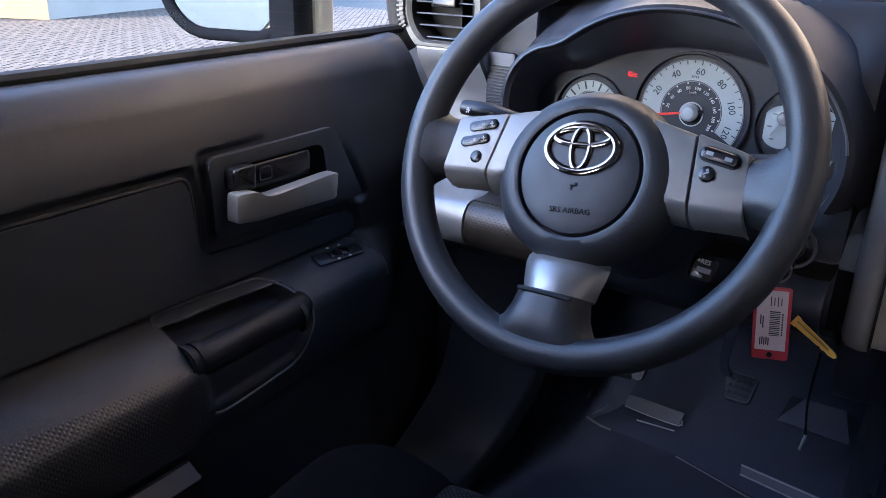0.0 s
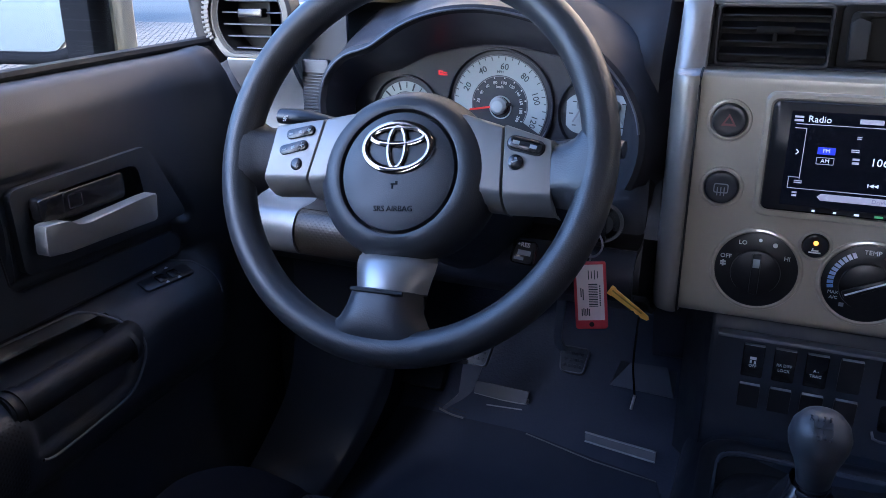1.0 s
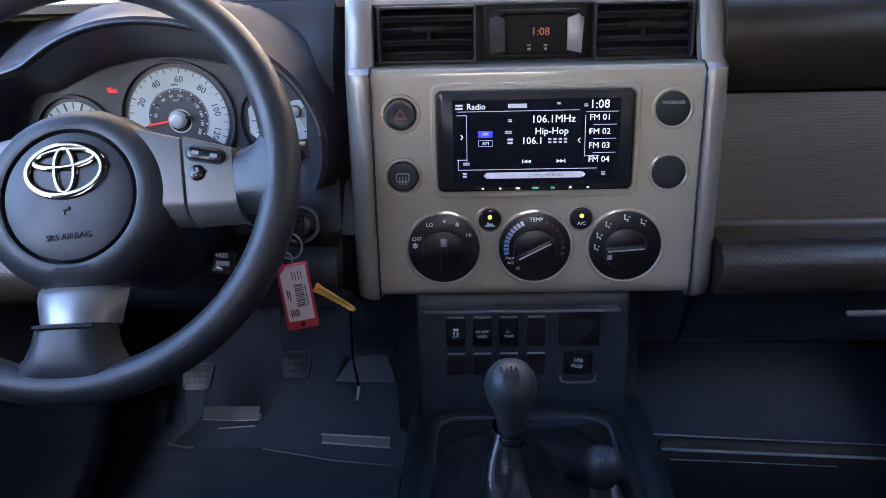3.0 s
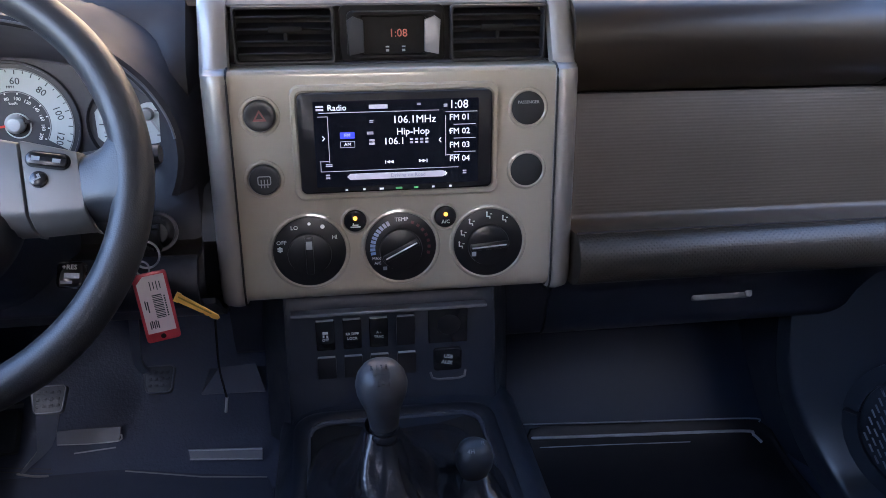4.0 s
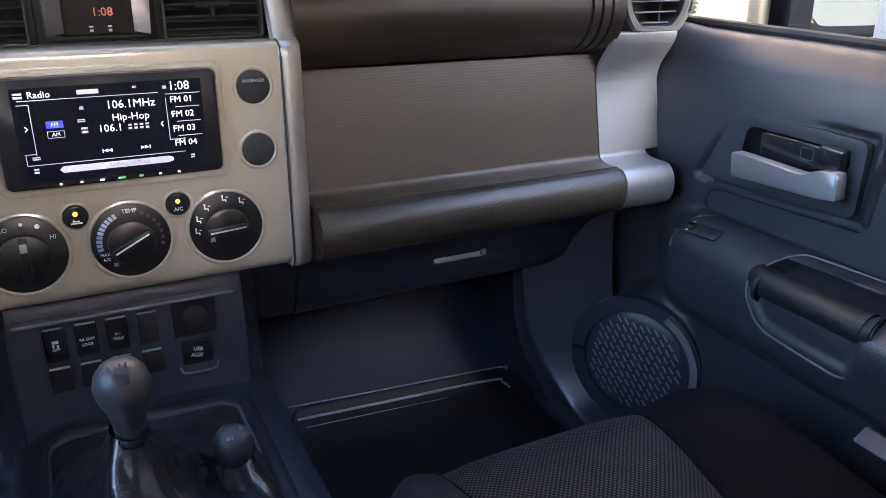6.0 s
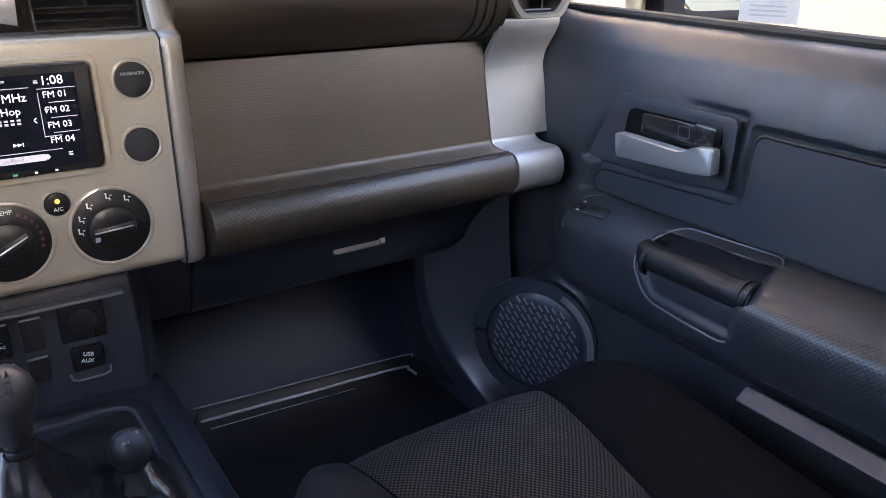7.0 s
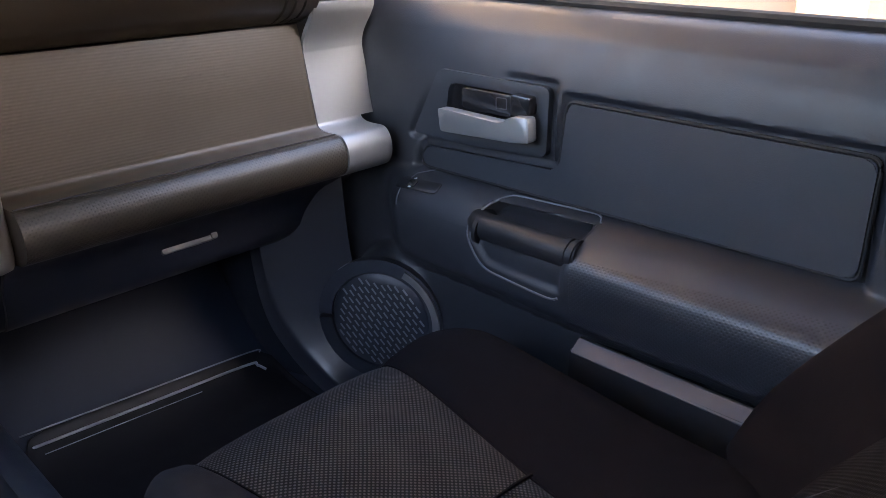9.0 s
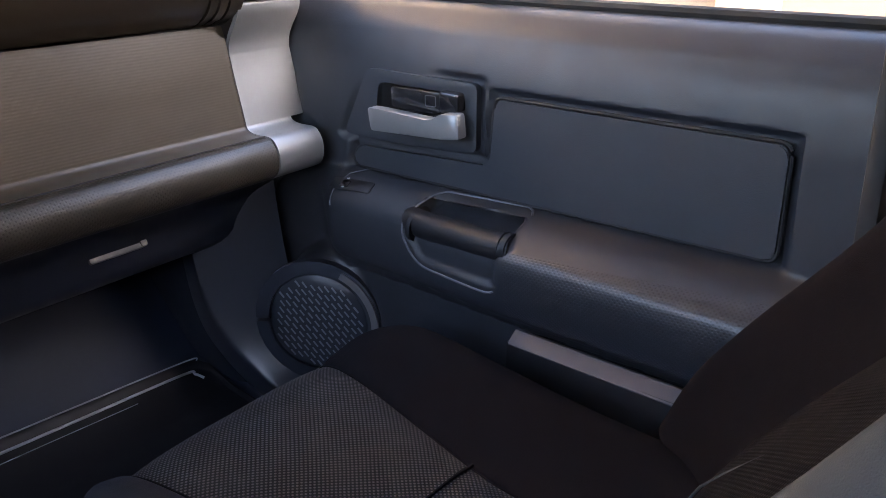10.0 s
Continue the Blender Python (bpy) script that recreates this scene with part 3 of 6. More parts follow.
part("driver_fascia", sheet([[(x, y - 0.028 * ss(-0.245, -0.215, x) * ss(0.80, 0.74, z) * ss(0.58, 0.66, z) + 0.040 * ss(-0.202, -0.186, x), z) for x in (-0.335, -0.30, -0.26, -0.245, -0.235, -0.225, -0.215, -0.207, -0.200, -0.194, -0.190, -0.186)] for y, z in smooth_line([(0.87, 0.811), (0.835, 0.8105), (0.822, 0.803), (0.815, 0.785), (0.812, 0.74), (0.808, 0.69), (0.804, 0.65), (0.79, 0.615), (0.783, 0.60), (0.765, 0.53), (0.78, 0.50)], 3)], 0.005, flip=True), FASCIA, dash, "smooth dark face between the hood and the centre stack")
part("left_filler", prism([(0.83, 0.806), (0.80, 0.79), (0.80, 0.70)], -0.60, -0.55, 0.006, 2), DASHB, dash)
scol = part("switch_column", plate(rrect(0.036, 0.10, 0.004), 0.006, facing(-0.584, 0.790, 0.684), 0.001), BLACK, dash)
for k in range(13):
    rb_ = box(-0.600, -0.568, 0.7825, 0.7845, 0.674 + 0.0036 * k, 0.676 + 0.0036 * k, 0.0006, 1)
    part("rib", rb_, BUTTON, scol)
sb = part("trim_switch", plate(rrect(0.028, 0.022, 0.003), 0.008, facing(-0.583, 0.786, 0.661), 0.002), SMOOTH, dash, "small black push switch")
part("symbol", frame_plate(circle(0.005, 16), circle(0.0036, 16), 0.0006, facing(-0.583, 0.7778, 0.661)), WHITEP, sb)

# specular glint on the top cover's edge, painted as a grey tube
part("top_edge", tube([(-0.60, 0.829, 0.8085), (-0.40, 0.829, 0.809), (-0.19, 0.829, 0.809)], 0.0009, 6), SILVERD, dash, "top cover edge highlight painted as a thin grey line")
# instrument binnacle
binn = thing("instrument_cluster", (-0.385, 0.80, 0.6), "instrument cluster with pale dials under a black double-humped hood", "instrument cluster")


def hood_line(grow):
    pts = []
    big, small = ((-0.372, 0.672), 0.146 + grow), ((-0.488, 0.688), 0.058 + grow)
    right = [(big[0][0] + big[1] * math.cos(radians(a)) * (1.09 if a < 90 else 1.0), big[0][1] + big[1] * 0.81 * math.sin(radians(a))) for a in range(-20, 131, 5)]
    left = [(small[0][0] + small[1] * math.cos(radians(a)), small[0][1] + small[1] * 1.02 * math.sin(radians(a))) for a in range(85, 231, 7)]
    for p in right:
        if math.hypot(p[0] - small[0][0], (p[1] - small[0][1]) / 1.02) > small[1]:
            pts.append(p)
    for p in left:
        if math.hypot(p[0] - big[0][0], (p[1] - big[0][1]) / 0.81) > big[1]:
            pts.append(p)
    return pts


def resample(pts, n):
    d = [0.0]
    for a, b in zip(pts, pts[1:]):
        d.append(d[-1] + math.hypot(b[0] - a[0], b[1] - a[1]))
    out = []
    for i in range(n):
        t = d[-1] * i / (n - 1)
        j = max(k for k in range(len(d)) if d[k] <= t + 1e-9)
        j = min(j, len(d) - 2)
        f = (t - d[j]) / max(d[j + 1] - d[j], 1e-9)
        out.append(tuple(a + (b - a) * f for a, b in zip(pts[j], pts[j + 1])))
    return out


# lining colour raised in place of the sky reflected in it
HOODL = mat("hood_lining_sheen", (0.060, 0.060, 0.076), 0.36, vary=0.06)
HL = resample(hood_line(0), 60)
HO = resample(hood_line(0.010), 60)
HOO = resample(hood_line(0.013), 60)
HO2, HO3, HO4 = (resample(hood_line(g), 60) for g in (0.018, 0.030, 0.050))
HI = [(-0.372 + (x + 0.372) * 0.975, 0.66 + (z - 0.66) * (0.72 if z > 0.66 else 1.0)) for x, z in HL]
part("hood_lining", sheet([[(x, 0.803, z) for x, z in HI]] + [[(a[0] + (b[0] - a[0]) * f, 0.800 + (0.742 - 0.10 * max(b[1] - 0.70, 0) - 0.800) * g, a[1] + (b[1] - a[1]) * f) for a, b in zip(HI, HL)] for f, g in ((0.0, 0.0), (0.06, 0.01), (0.35, 0.30), (0.7, 0.65), (1.0, 1.0))]), HOODL, binn, "smooth dark inside of the hood")
part("hood", sheet([[(x, 0.742 - 0.10 * max(z - 0.70, 0), z) for x, z in HL], [(x, 0.738 - 0.10 * max(z - 0.70, 0), z) for x, z in [((a[0] + b[0]) / 2, (a[1] + b[1]) / 2) for a, b in zip(HL, HO)]],
                    [(x, 0.742 - 0.10 * max(z - 0.70, 0), z) for x, z in HO], [(x, 0.760, z) for x, z in HOO], [(x, 0.778, min(z, 0.811)) for x, z in HO2], [(x, 0.800, min(z, 0.8115)) for x, z in HO3], [(x, 0.86, min(z, 0.8095)) for x, z in HO4]]), FASCIA, binn, "grained black hood")
# sky highlight along the hood lip, painted as a grey tube
part("hood_edge", tube([(x, 0.7372 - 0.10 * max(z - 0.70, 0), z) for x, z in [((a[0] + b[0]) / 2, (a[1] + b[1]) / 2) for a, b in zip(HL, HO)][6:-8]], 0.0013, 6), EDGEM, binn, "polished hood edge with its sky highlight painted in")
part("cluster_face", sheet([[(x, 0.803, 0.60) for x, z in HI], [(x, 0.803, z) for x, z in HI]], 0.004), GAUGED, binn, "dark grey dial carrier")


def dial(cx, cz, r, y=0.80):
    g = part("dial", lathe([(0, 0), (r, 0), (r, 0.0015), (0, 0.0015)], 48, facing(cx, y, cz)), GAUGED, binn, "dark dial face")
    part("bezel", lathe([(r, 0), (r + 0.0035, 0.001), (r + 0.005, 0.006), (r + 0.0065, 0.006), (r + 0.007, 0)], 48, facing(cx, y, cz)), BLACK, g)
    return g


CAPM = mat("pale_needle_cap", (0.50, 0.53, 0.56), 0.35, metal=0.2, vary=0.0)
DISC = (-0.3655, 0.6932)
sp = dial(*DISC, 0.0531)
part("scale_band", arc_plate(0.0316, 0.0517, -32, 191, 0.0006, facing(DISC[0], 0.7985, DISC[1]), 60), GAUGE, sp, "pale speed band")
for r0, r1 in ((0.0523, 0.0528), (0.0302, 0.0308)):
    part("scale_line", arc_plate(r0, r1, -32, 191, 0.0006, facing(DISC[0], 0.7985, DISC[1]), 60), GREYP, sp)
for v in range(0, 121, 5):
    ang = radians(189 - v * 1.76)
    r0 = 0.0490 if v % 10 else 0.0473
    tk = box(r0, 0.0513, -0.0004, 0.0004, 0, 0.0004)
    tk.transform(facing(DISC[0], 0.7978, DISC[1]) @ Matrix.Rotation(ang, 4, 'Z'))
    part("tick", tk, DIGIT, sp, smooth=False)
for v in range(20, 121, 20):
    ang = 189 - v * 1.76
    c, d = math.cos(radians(ang)), math.sin(radians(ang))
    part("numeral", letters(str(v), 0.0094, facing(DISC[0] + 0.0406 * c, 0.7978, DISC[1] + 0.0406 * d) @ pose(0, 0, 0, 0, 0, (ang - 90) * 0.94)), DIGIT, sp)
for v in range(20, 201, 20):
    ang = 193 - v * 1.13
    c, d = math.cos(radians(ang)), math.sin(radians(ang))
    part("small_numeral", letters(str(v), 0.0046, facing(DISC[0] + 0.0241 * c, 0.7978, DISC[1] + 0.0241 * d) @ pose(0, 0, 0, 0, 0, (ang - 90) * 0.9)), WHITEP, sp)
    tk = box(0.0283, 0.0299, -0.0006, 0.0006, 0, 0.0004)
    tk.transform(facing(DISC[0], 0.7982, DISC[1]) @ Matrix.Rotation(radians(ang), 4, 'Z'))
    part("small_tick", tk, WHITEP, sp, smooth=False)
part("unit_text", letters("MPH", 0.0036, facing(DISC[0], 0.7978, DISC[1] + 0.0350)), DIGIT, sp)
part("unit_text_small", letters("km/h", 0.0040, facing(DISC[0], 0.7978, DISC[1] + 0.0195)), WHITEP, sp)
part("cap_well", lathe([(0, 0.0), (0.0112, 0.0), (0.0112, 0.001), (0, 0.001)], 32, facing(DISC[0] + 0.001, 0.7985, DISC[1] - 0.002)), MATTE, sp)
part("cap_ring", lathe([(0.0112, 0.0), (0.0112, 0.0012), (0.0124, 0.0012), (0.0124, 0.0)], 36, facing(DISC[0] + 0.001, 0.7985, DISC[1] - 0.002)), GAUGE, sp, "pale ring round the needle cap")
nd = box(-0.013, 0.033, -0.0010, 0.0010, 0, 0.0012)
nd.transform(facing(DISC[0], 0.795, DISC[1]) @ pose(0, 0, 0, 0, 0, 190))
part("needle", nd, REDN, sp, "red needle")
tail = box(-0.0145, -0.006, -0.0017, 0.0017, 0, 0.0016, 0.0008, 1)
tail.transform(facing(DISC[0], 0.7948, DISC[1]) @ pose(0, 0, 0, 0, 0, 190))
part("needle_tail", tail, MATTE, sp)
part("needle_cap", lathe([(0, 0.0055), (0.0060, 0.0047), (0.0090, 0.0015), (0.0092, -0.003)], 28, facing(DISC[0], 0.794, DISC[1])), CAPM, sp, "domed pale cap")
REV = (-0.4755, 0.6795)
ta = dial(*REV, 0.0345)
part("scale_band", arc_plate(0.0225, 0.0338, -45, 225, 0.0006, facing(REV[0], 0.7985, REV[1]), 48), GAUGE, ta, "pale rev band")
part("scale_line", arc_plate(0.0213, 0.0218, -45, 225, 0.0006, facing(REV[0], 0.7985, REV[1]), 48), GREYP, ta)
for k in range(0, 15):
    tk = box(0.0265 if k % 2 else 0.0245, 0.0332, -0.0005 if k % 2 else -0.0009, 0.0005 if k % 2 else 0.0009, 0, 0.0004)
    tk.transform(facing(REV[0], 0.7978, REV[1]) @ Matrix.Rotation(radians(207 - 17 * k), 4, 'Z'))
    part("tick", tk, DIGIT, ta, smooth=False)
for k in range(0, 8):
    ang = radians(207 - 34 * k)
    part("numeral", letters(str(k), 0.0066, facing(REV[0] + 0.0175 * math.cos(ang), 0.7978, REV[1] + 0.0175 * math.sin(ang))), WHITEP, ta)
fu = part("dial", lathe([(0, 0), (0.037, 0), (0.037, 0.0015), (0, 0.0015)], 48, facing(-0.259, 0.80, 0.690)), GAUGED, binn, "dark twin gauge")
part("bezel", lathe([(0.037, 0), (0.0400, 0.001), (0.0415, 0.006), (0.0425, 0.006), (0.043, 0)], 48, facing(-0.259, 0.80, 0.690)), BLACK, fu)
for a0, a1, sx in ((146, 214, -1), (-34, 34, 1)):
    lens = [(sx * 0.0185 + 0.0185 * math.cos(radians(q)), 0.0205 * math.sin(radians(q))) for q in range(0, 360, 12)]
    part("gauge_window", plate([(x, y) for x, y in lens if abs(x) < 0.0345], 0.001, facing(-0.259, 0.7985, 0.690)), GAUGE, fu, "pale round window")
    for q in range(3):
        part("gauge_mark", bars([(sx * (0.0285 - 0.0035 * abs(q - 1)), -0.012 + 0.012 * q, 0.0040, 0.0010)], facing(-0.259, 0.7974, 0.690), 0.0003), DIGIT, fu, smooth=False)
    part("needle_cap", lathe([(0, 0.006), (0.005, 0.005), (0.0068, 0.0)], 20, facing(-0.259 + sx * 0.016, 0.796, 0.699)), SILVER, fu)
    nd = box(0.0, 0.02, -0.0008, 0.0008, 0, 0.001)
    nd.transform(facing(-0.259 + sx * 0.016, 0.7955, 0.699) @ pose(0, 0, 0, 0, 0, 90 - sx * 150))
    part("needle", nd, GREYP, fu)
part("warning_lamp", bars([(-0.004, 0.0004, 0.0012, 0.0046), (-0.0015, 0.0020, 0.0045, 0.0011), (-0.001, -0.0002, 0.0040, 0.0010), (0.0035, 0.0006, 0.0040, 0.0014), (0.0015, -0.0018, 0.009, 0.0011)], facing(-0.432, 0.799, 0.724)), REDL, binn, "lit red warning bars", smooth=False)

# ---- centre stack ----
BARM = mat("satin_bar", (0.30, 0.275, 0.25), 0.38, metal=0.5, vary=0.0)
stack = thing("centre_stack", (0, 0.78, 0.50), "gloss beige centre panel framed by satin silver bars", "centre stack")


def centre_panel():
    prof = smooth_line([(0.79, 0.7445), (0.757, 0.7435), (0.751, 0.740), (0.750, 0.734), (0.750, 0.70), (0.750, 0.64), (0.750, 0.58), (0.750, 0.548), (0.750, 0.532), (0.751, 0.520), (0.756, 0.512), (0.766, 0.508), (0.80, 0.505)], 3)
    return prism(prof, -0.159, 0.159, 0.006, 6)


cp = part("panel", centre_panel(), BEIGE, stack, "gloss beige fascia panel")
for s in (-1, 1):
    prof = smooth_line([(0.79, 0.746), (0.757, 0.745), (0.746, 0.740), (0.743, 0.730), (0.743, 0.65), (0.743, 0.56), (0.743, 0.530), (0.745, 0.515), (0.752, 0.507), (0.765, 0.504), (0.81, 0.502)], 3)
    rows = []
    for y, z in prof:
        rows.append([(s * x, y + dy, z) for x, dy in ((0.158, 0.010), (0.1595, 0.003), (0.163, 0.0), (0.168, -0.001), (0.173, 0.0015), (0.179, 0.005), (0.183, 0.013), (0.186, 0.03))])
    part("bar_gap", tube([(s * 0.1588, y + 0.0004, z) for y, z in prof[2:-3]], 0.0011, 6), MATTE, stack, "dark joint beside the bar")
    part("side_bar", sheet(rows, 0, flip=s > 0), BARM, stack, "satin silver upright bar")
    prof = smooth_line([(0.752, 0.739), (0.758, 0.748), (0.768, 0.770), (0.778, 0.795), (0.790, 0.810), (0.815, 0.818), (0.90, 0.818)], 3)
    rows = []
    for y, z in prof:
        rows.append([(s * (x), y + dy, z) for x, dy in ((0.157, 0.016), (0.158, 0.003), (0.162, 0.0), (0.168, -0.002), (0.174, 0.0), (0.180, 0.003), (0.185, 0.012), (0.187, 0.04))])
    part("upper_bar", sheet(rows, 0, flip=s > 0), BARM, stack, "satin silver bar bending over the top")

# upper vents and clock
VENTB = mat("vent_black", (0.0055, 0.0058, 0.008), 0.5, spec=0.3, vary=0.06)
part("vent_housing", prism([(0.84, 0.812), (0.795, 0.806), (0.789, 0.802), (0.789, 0.7995)], -0.158, 0.158, 0.004, 2), DASHB, stack)
part("vent_floor", prism([(0.784, 0.7465), (0.785, 0.744), (0.80, 0.742)], -0.158, 0.158, 0.003, 2), DASHB, stack)
part("vent_back", box(-0.158, 0.158, 0.822, 0.83, 0.74, 0.808), MATTE, stack)
for x0, x1, tab in ((-0.153, -0.056, -0.103), (0.058, 0.155, 0.106)):
    vent = part("vent", frame_plate(rrect(x1 - x0, 0.054, 0.004), rrect(x1 - x0 - 0.006, 0.048, 0.003), 0.012, facing((x0 + x1) / 2, 0.792, 0.773), 0.001), VENTB, stack, "black louvred air vent")
    for k in range(4):
        sl = box(x0 + 0.003, x1 - 0.003, -0.0012, 0.0012, -0.022, 0.0, 0.0008, 1)
        sl.transform(pose(0, 0.786, 0.7555 + 0.0115 * k, 90, 0, 0) @ pose(0, 0, 0, 12))
        part("vent_slat", sl, VENTB, vent)
    part("vent_tab", plate(rrect(0.032, 0.006, 0.002), 0.008, facing(tab, 0.788, 0.7785), 0.001), CLOCKB, vent)
    part("vent_tab_stem", plate(rrect(0.004, 0.012, 0.001), 0.006, facing(tab, 0.788, 0.7725), 0.001), CLOCKB, vent)
ck = part("clock", plate(rrect(0.104, 0.055, 0.006), 0.01, facing(0.001, 0.796, 0.773), 0.002), CLOCKB, stack, "black digital clock")
part("clock_surround", frame_plate(rrect(0.092, 0.046, 0.006), rrect(0.064, 0.036, 0.004), 0.008, facing(0.002, 0.788, 0.772), 0.002), CLOCKB, ck)
# right facet pale, left black: the light from one side is painted in
for s in (-1, 1):
    q = [(0, -0.016), (s * 0.014, -0.019), (s * 0.016, 0.014), (s * 0.010, 0.018), (0, 0.014)]
    if s < 0:
        q = q[::-1]
    part("clock_lamp", plate(q, 0.003, facing(0.002 + s * 0.030, 0.7815, 0.772), 0.001), SILVERD if s > 0 else MATTE, ck, "angled side facet")
part("clock_digits", letters("1:08", 0.0108, facing(0.006, 0.7803, 0.7735) @ pose(0, 0, 0)), CLOCKL, ck, "orange-red digits")
part("clock_buttons", bars([(-0.007, -0.007, 0.0035, 0.0014), (0.009, -0.007, 0.0035, 0.0014), (-0.007, -0.0105, 0.003, 0.0022), (0.009, -0.0105, 0.003, 0.0022)], facing(0.002, 0.780, 0.768)), GREYP, ck, smooth=False)

# buttons on the beige panel
for x, z, r, what in ((-0.131, 0.701, 0.0155, "hazard"), (-0.131, 0.639, 0.0155, "defrost"), (0.131, 0.7015, 0.0165, "lamp"), (0.131, 0.639, 0.0165, "blank")):
    part("button_rim", lathe([(r + 0.004, 0.0), (r + 0.0032, 0.0012), (r + 0.0015, 0.0017), (r, 0.0005), (r, -0.002)], 40, facing(x, 0.750, z)), BEIGE, cp)
    prof = [(0, 0.004), (r * 0.6, 0.0042), (r * 0.8, 0.0048), (r * 0.92, 0.004), (r, 0.001), (r, -0.002)] if what in ("hazard", "defrost") else [(0, 0.0022), (r * 0.9, 0.002), (r, 0.001), (r, -0.002)]
    bt = part("button", lathe(prof, 40, facing(x, 0.750, z)), BUTTON if what in ("hazard", "defrost") else MATTE, stack, "round black button")
    if what == "hazard":
        tri = [(-0.0065, -0.0045), (0.0065, -0.0045), (0, 0.0065)]
        part("symbol", frame_plate(tri, [(x0 * 0.55, y0 * 0.55) for x0, y0 in tri], 0.0006, facing(x, 0.7455, z)), mat("hazard_print", (0.16, 0.05, 0.05), 0.5, vary=0), bt, smooth=False)
    if what == "defrost":
        part("symbol", join(frame_plate(rrect(0.013, 0.009, 0.002), rrect(0.0112, 0.0072, 0.0015), 0.0006, facing(x, 0.7455, z)), bars([(-0.003, -0.003, 0.0009, 0.008), (0, -0.003, 0.0009, 0.008), (0.003, -0.003, 0.0009, 0.008)], facing(x, 0.7455, z))), GREYP, bt, smooth=False)
    if what == "lamp":
        part("lettering", letters("PASSENGER", 0.0042, facing(x, 0.7475, z + 0.006)), GREYP, bt)

# climate dials
for x, what in ((-0.092, "fan"), (0.0005, "temp"), (0.092, "mode")):
    r = 0.0365
    part("dial_rim", lathe([(r + 0.0045, 0.0), (r + 0.0035, 0.0015), (r + 0.0015, 0.002), (r, 0.0005), (r, -0.002)], 56, facing(x, 0.750, 0.563)), BEIGE, cp)
    kd = part("climate_dial", lathe([(0, 0.003), (0.024, 0.003), (0.030, 0.002), (r, 0.0008), (r, -0.002)], 56, facing(x, 0.750, 0.563)), DIALB, stack, "black rotary climate dial")
    knob = part("knob", lathe([(0, 0.0068), (0.018, 0.0065), (0.0215, 0.0052), (0.0225, 0.002)], 44, facing(x, 0.750, 0.561)), DIALB, kd)
    turn = {"fan": 90, "temp": 27, "mode": 4}[what]
    gr = box(-0.020, 0.020, -0.0040, 0.0040, 0, 0.0035, 0.0016, 2)
    gr.transform(facing(x, 0.7448, 0.561) @ pose(0, 0, 0, 0, 0, turn))
    part("grip", gr, DIALB, knob)
    if what != "fan":
        ln = box(-0.018, 0.018, -0.0007, 0.0007, 0, 0.0006)
        ln.transform(facing(x, 0.7412, 0.561) @ pose(0, 0, 0, 0, 0, turn))
        part("pointer", ln, WHITEP if what == "temp" else GREYP, knob, smooth=False)
    else:
        ln = box(-0.003, 0.003, -0.0042, 0.0042, 0, 0.0006)
        ln.transform(facing(x, 0.7412, 0.572))
        part("pointer", ln, GREYP, knob, smooth=False)

    def at(a, rr, xx=x):
        return facing(xx + rr * math.cos(radians(a)), 0.7472, 0.563 + rr * math.sin(radians(a)))
    if what == "fan":
        for a, tx in ((158, "OFF"), (118, "LO"), (30, "HI")):
            part("lettering", letters(tx, 0.0058, at(a, 0.0295)), WHITEP, kd)
        for a, rr in ((88, 0.0016), (62, 0.0022)):
            part("fan_dot", plate(circle(rr, 14), 0.0006, at(a, 0.030)), WHITEP, kd, smooth=False)
        part("fan_symbol", bars([(0, 0.0012, 0.005, 0.0016), (0, -0.0012, 0.005, 0.0016), (0, 0, 0.0014, 0.006)], at(172, 0.0295)), WHITEP, kd, smooth=False)
    elif what == "temp":
        part("lettering", letters("TEMP", 0.0058, at(88, 0.030)), WHITEP, kd)
        part("lettering", letters("MAX", 0.0042, at(203, 0.0275)), WHITEP, kd)
        part("lettering", letters("A/C", 0.0042, at(213, 0.0290)), WHITEP, kd)
        part("max_symbol", bars([(0, 0, 0.004, 0.0035)], at(232, 0.0275)), GREYP, kd, smooth=False)
        for k in range(10):
            a = 190 - k * 8.2
            bl = box(-0.0026, 0.0026, -0.0015, 0.0015, 0, 0.0005)
            bl.transform(at(a, 0.0290) @ pose(0, 0, 0, 0, 0, a))
            part("blue_mark", bl, mat("blue_mark", (0.20 + 0.04 * k, 0.34 + 0.02 * k, 0.62), 0.5, vary=0), kd, smooth=False)
        for k in range(7):
            a = 65 - k * 13
            bl = box(-0.0015, 0.0015, -0.0015, 0.0015, 0, 0.0005)
            bl.transform(at(a, 0.0290) @ pose(0, 0, 0, 0, 0, a))
            part("red_mark", bl, mat("red_mark", (0.12, 0.035, 0.04), 0.5, vary=0), kd, smooth=False)
    else:
        for a in (182, 158, 130, 92, 58):
            part("airflow_symbol", join(bars([(-0.001, 0.0006, 0.0012, 0.0036), (0.0008, -0.001, 0.0034, 0.001), (0.0022, -0.0022, 0.001, 0.0022), (0.0034, 0.0016, 0.0022, 0.0008)], at(a, 0.0298)), plate(circle(0.0010, 10, cx=-0.001, cy=0.0034), 0.0006, at(a, 0.0298))), WHITEP, kd, smooth=False)
        part("seat_symbol", bars([(0, 0, 0.0045, 0.0045), (0, 0.0038, 0.002, 0.0014)], facing(x - 0.016, 0.7431, 0.553)), GREYP, kd, smooth=False)
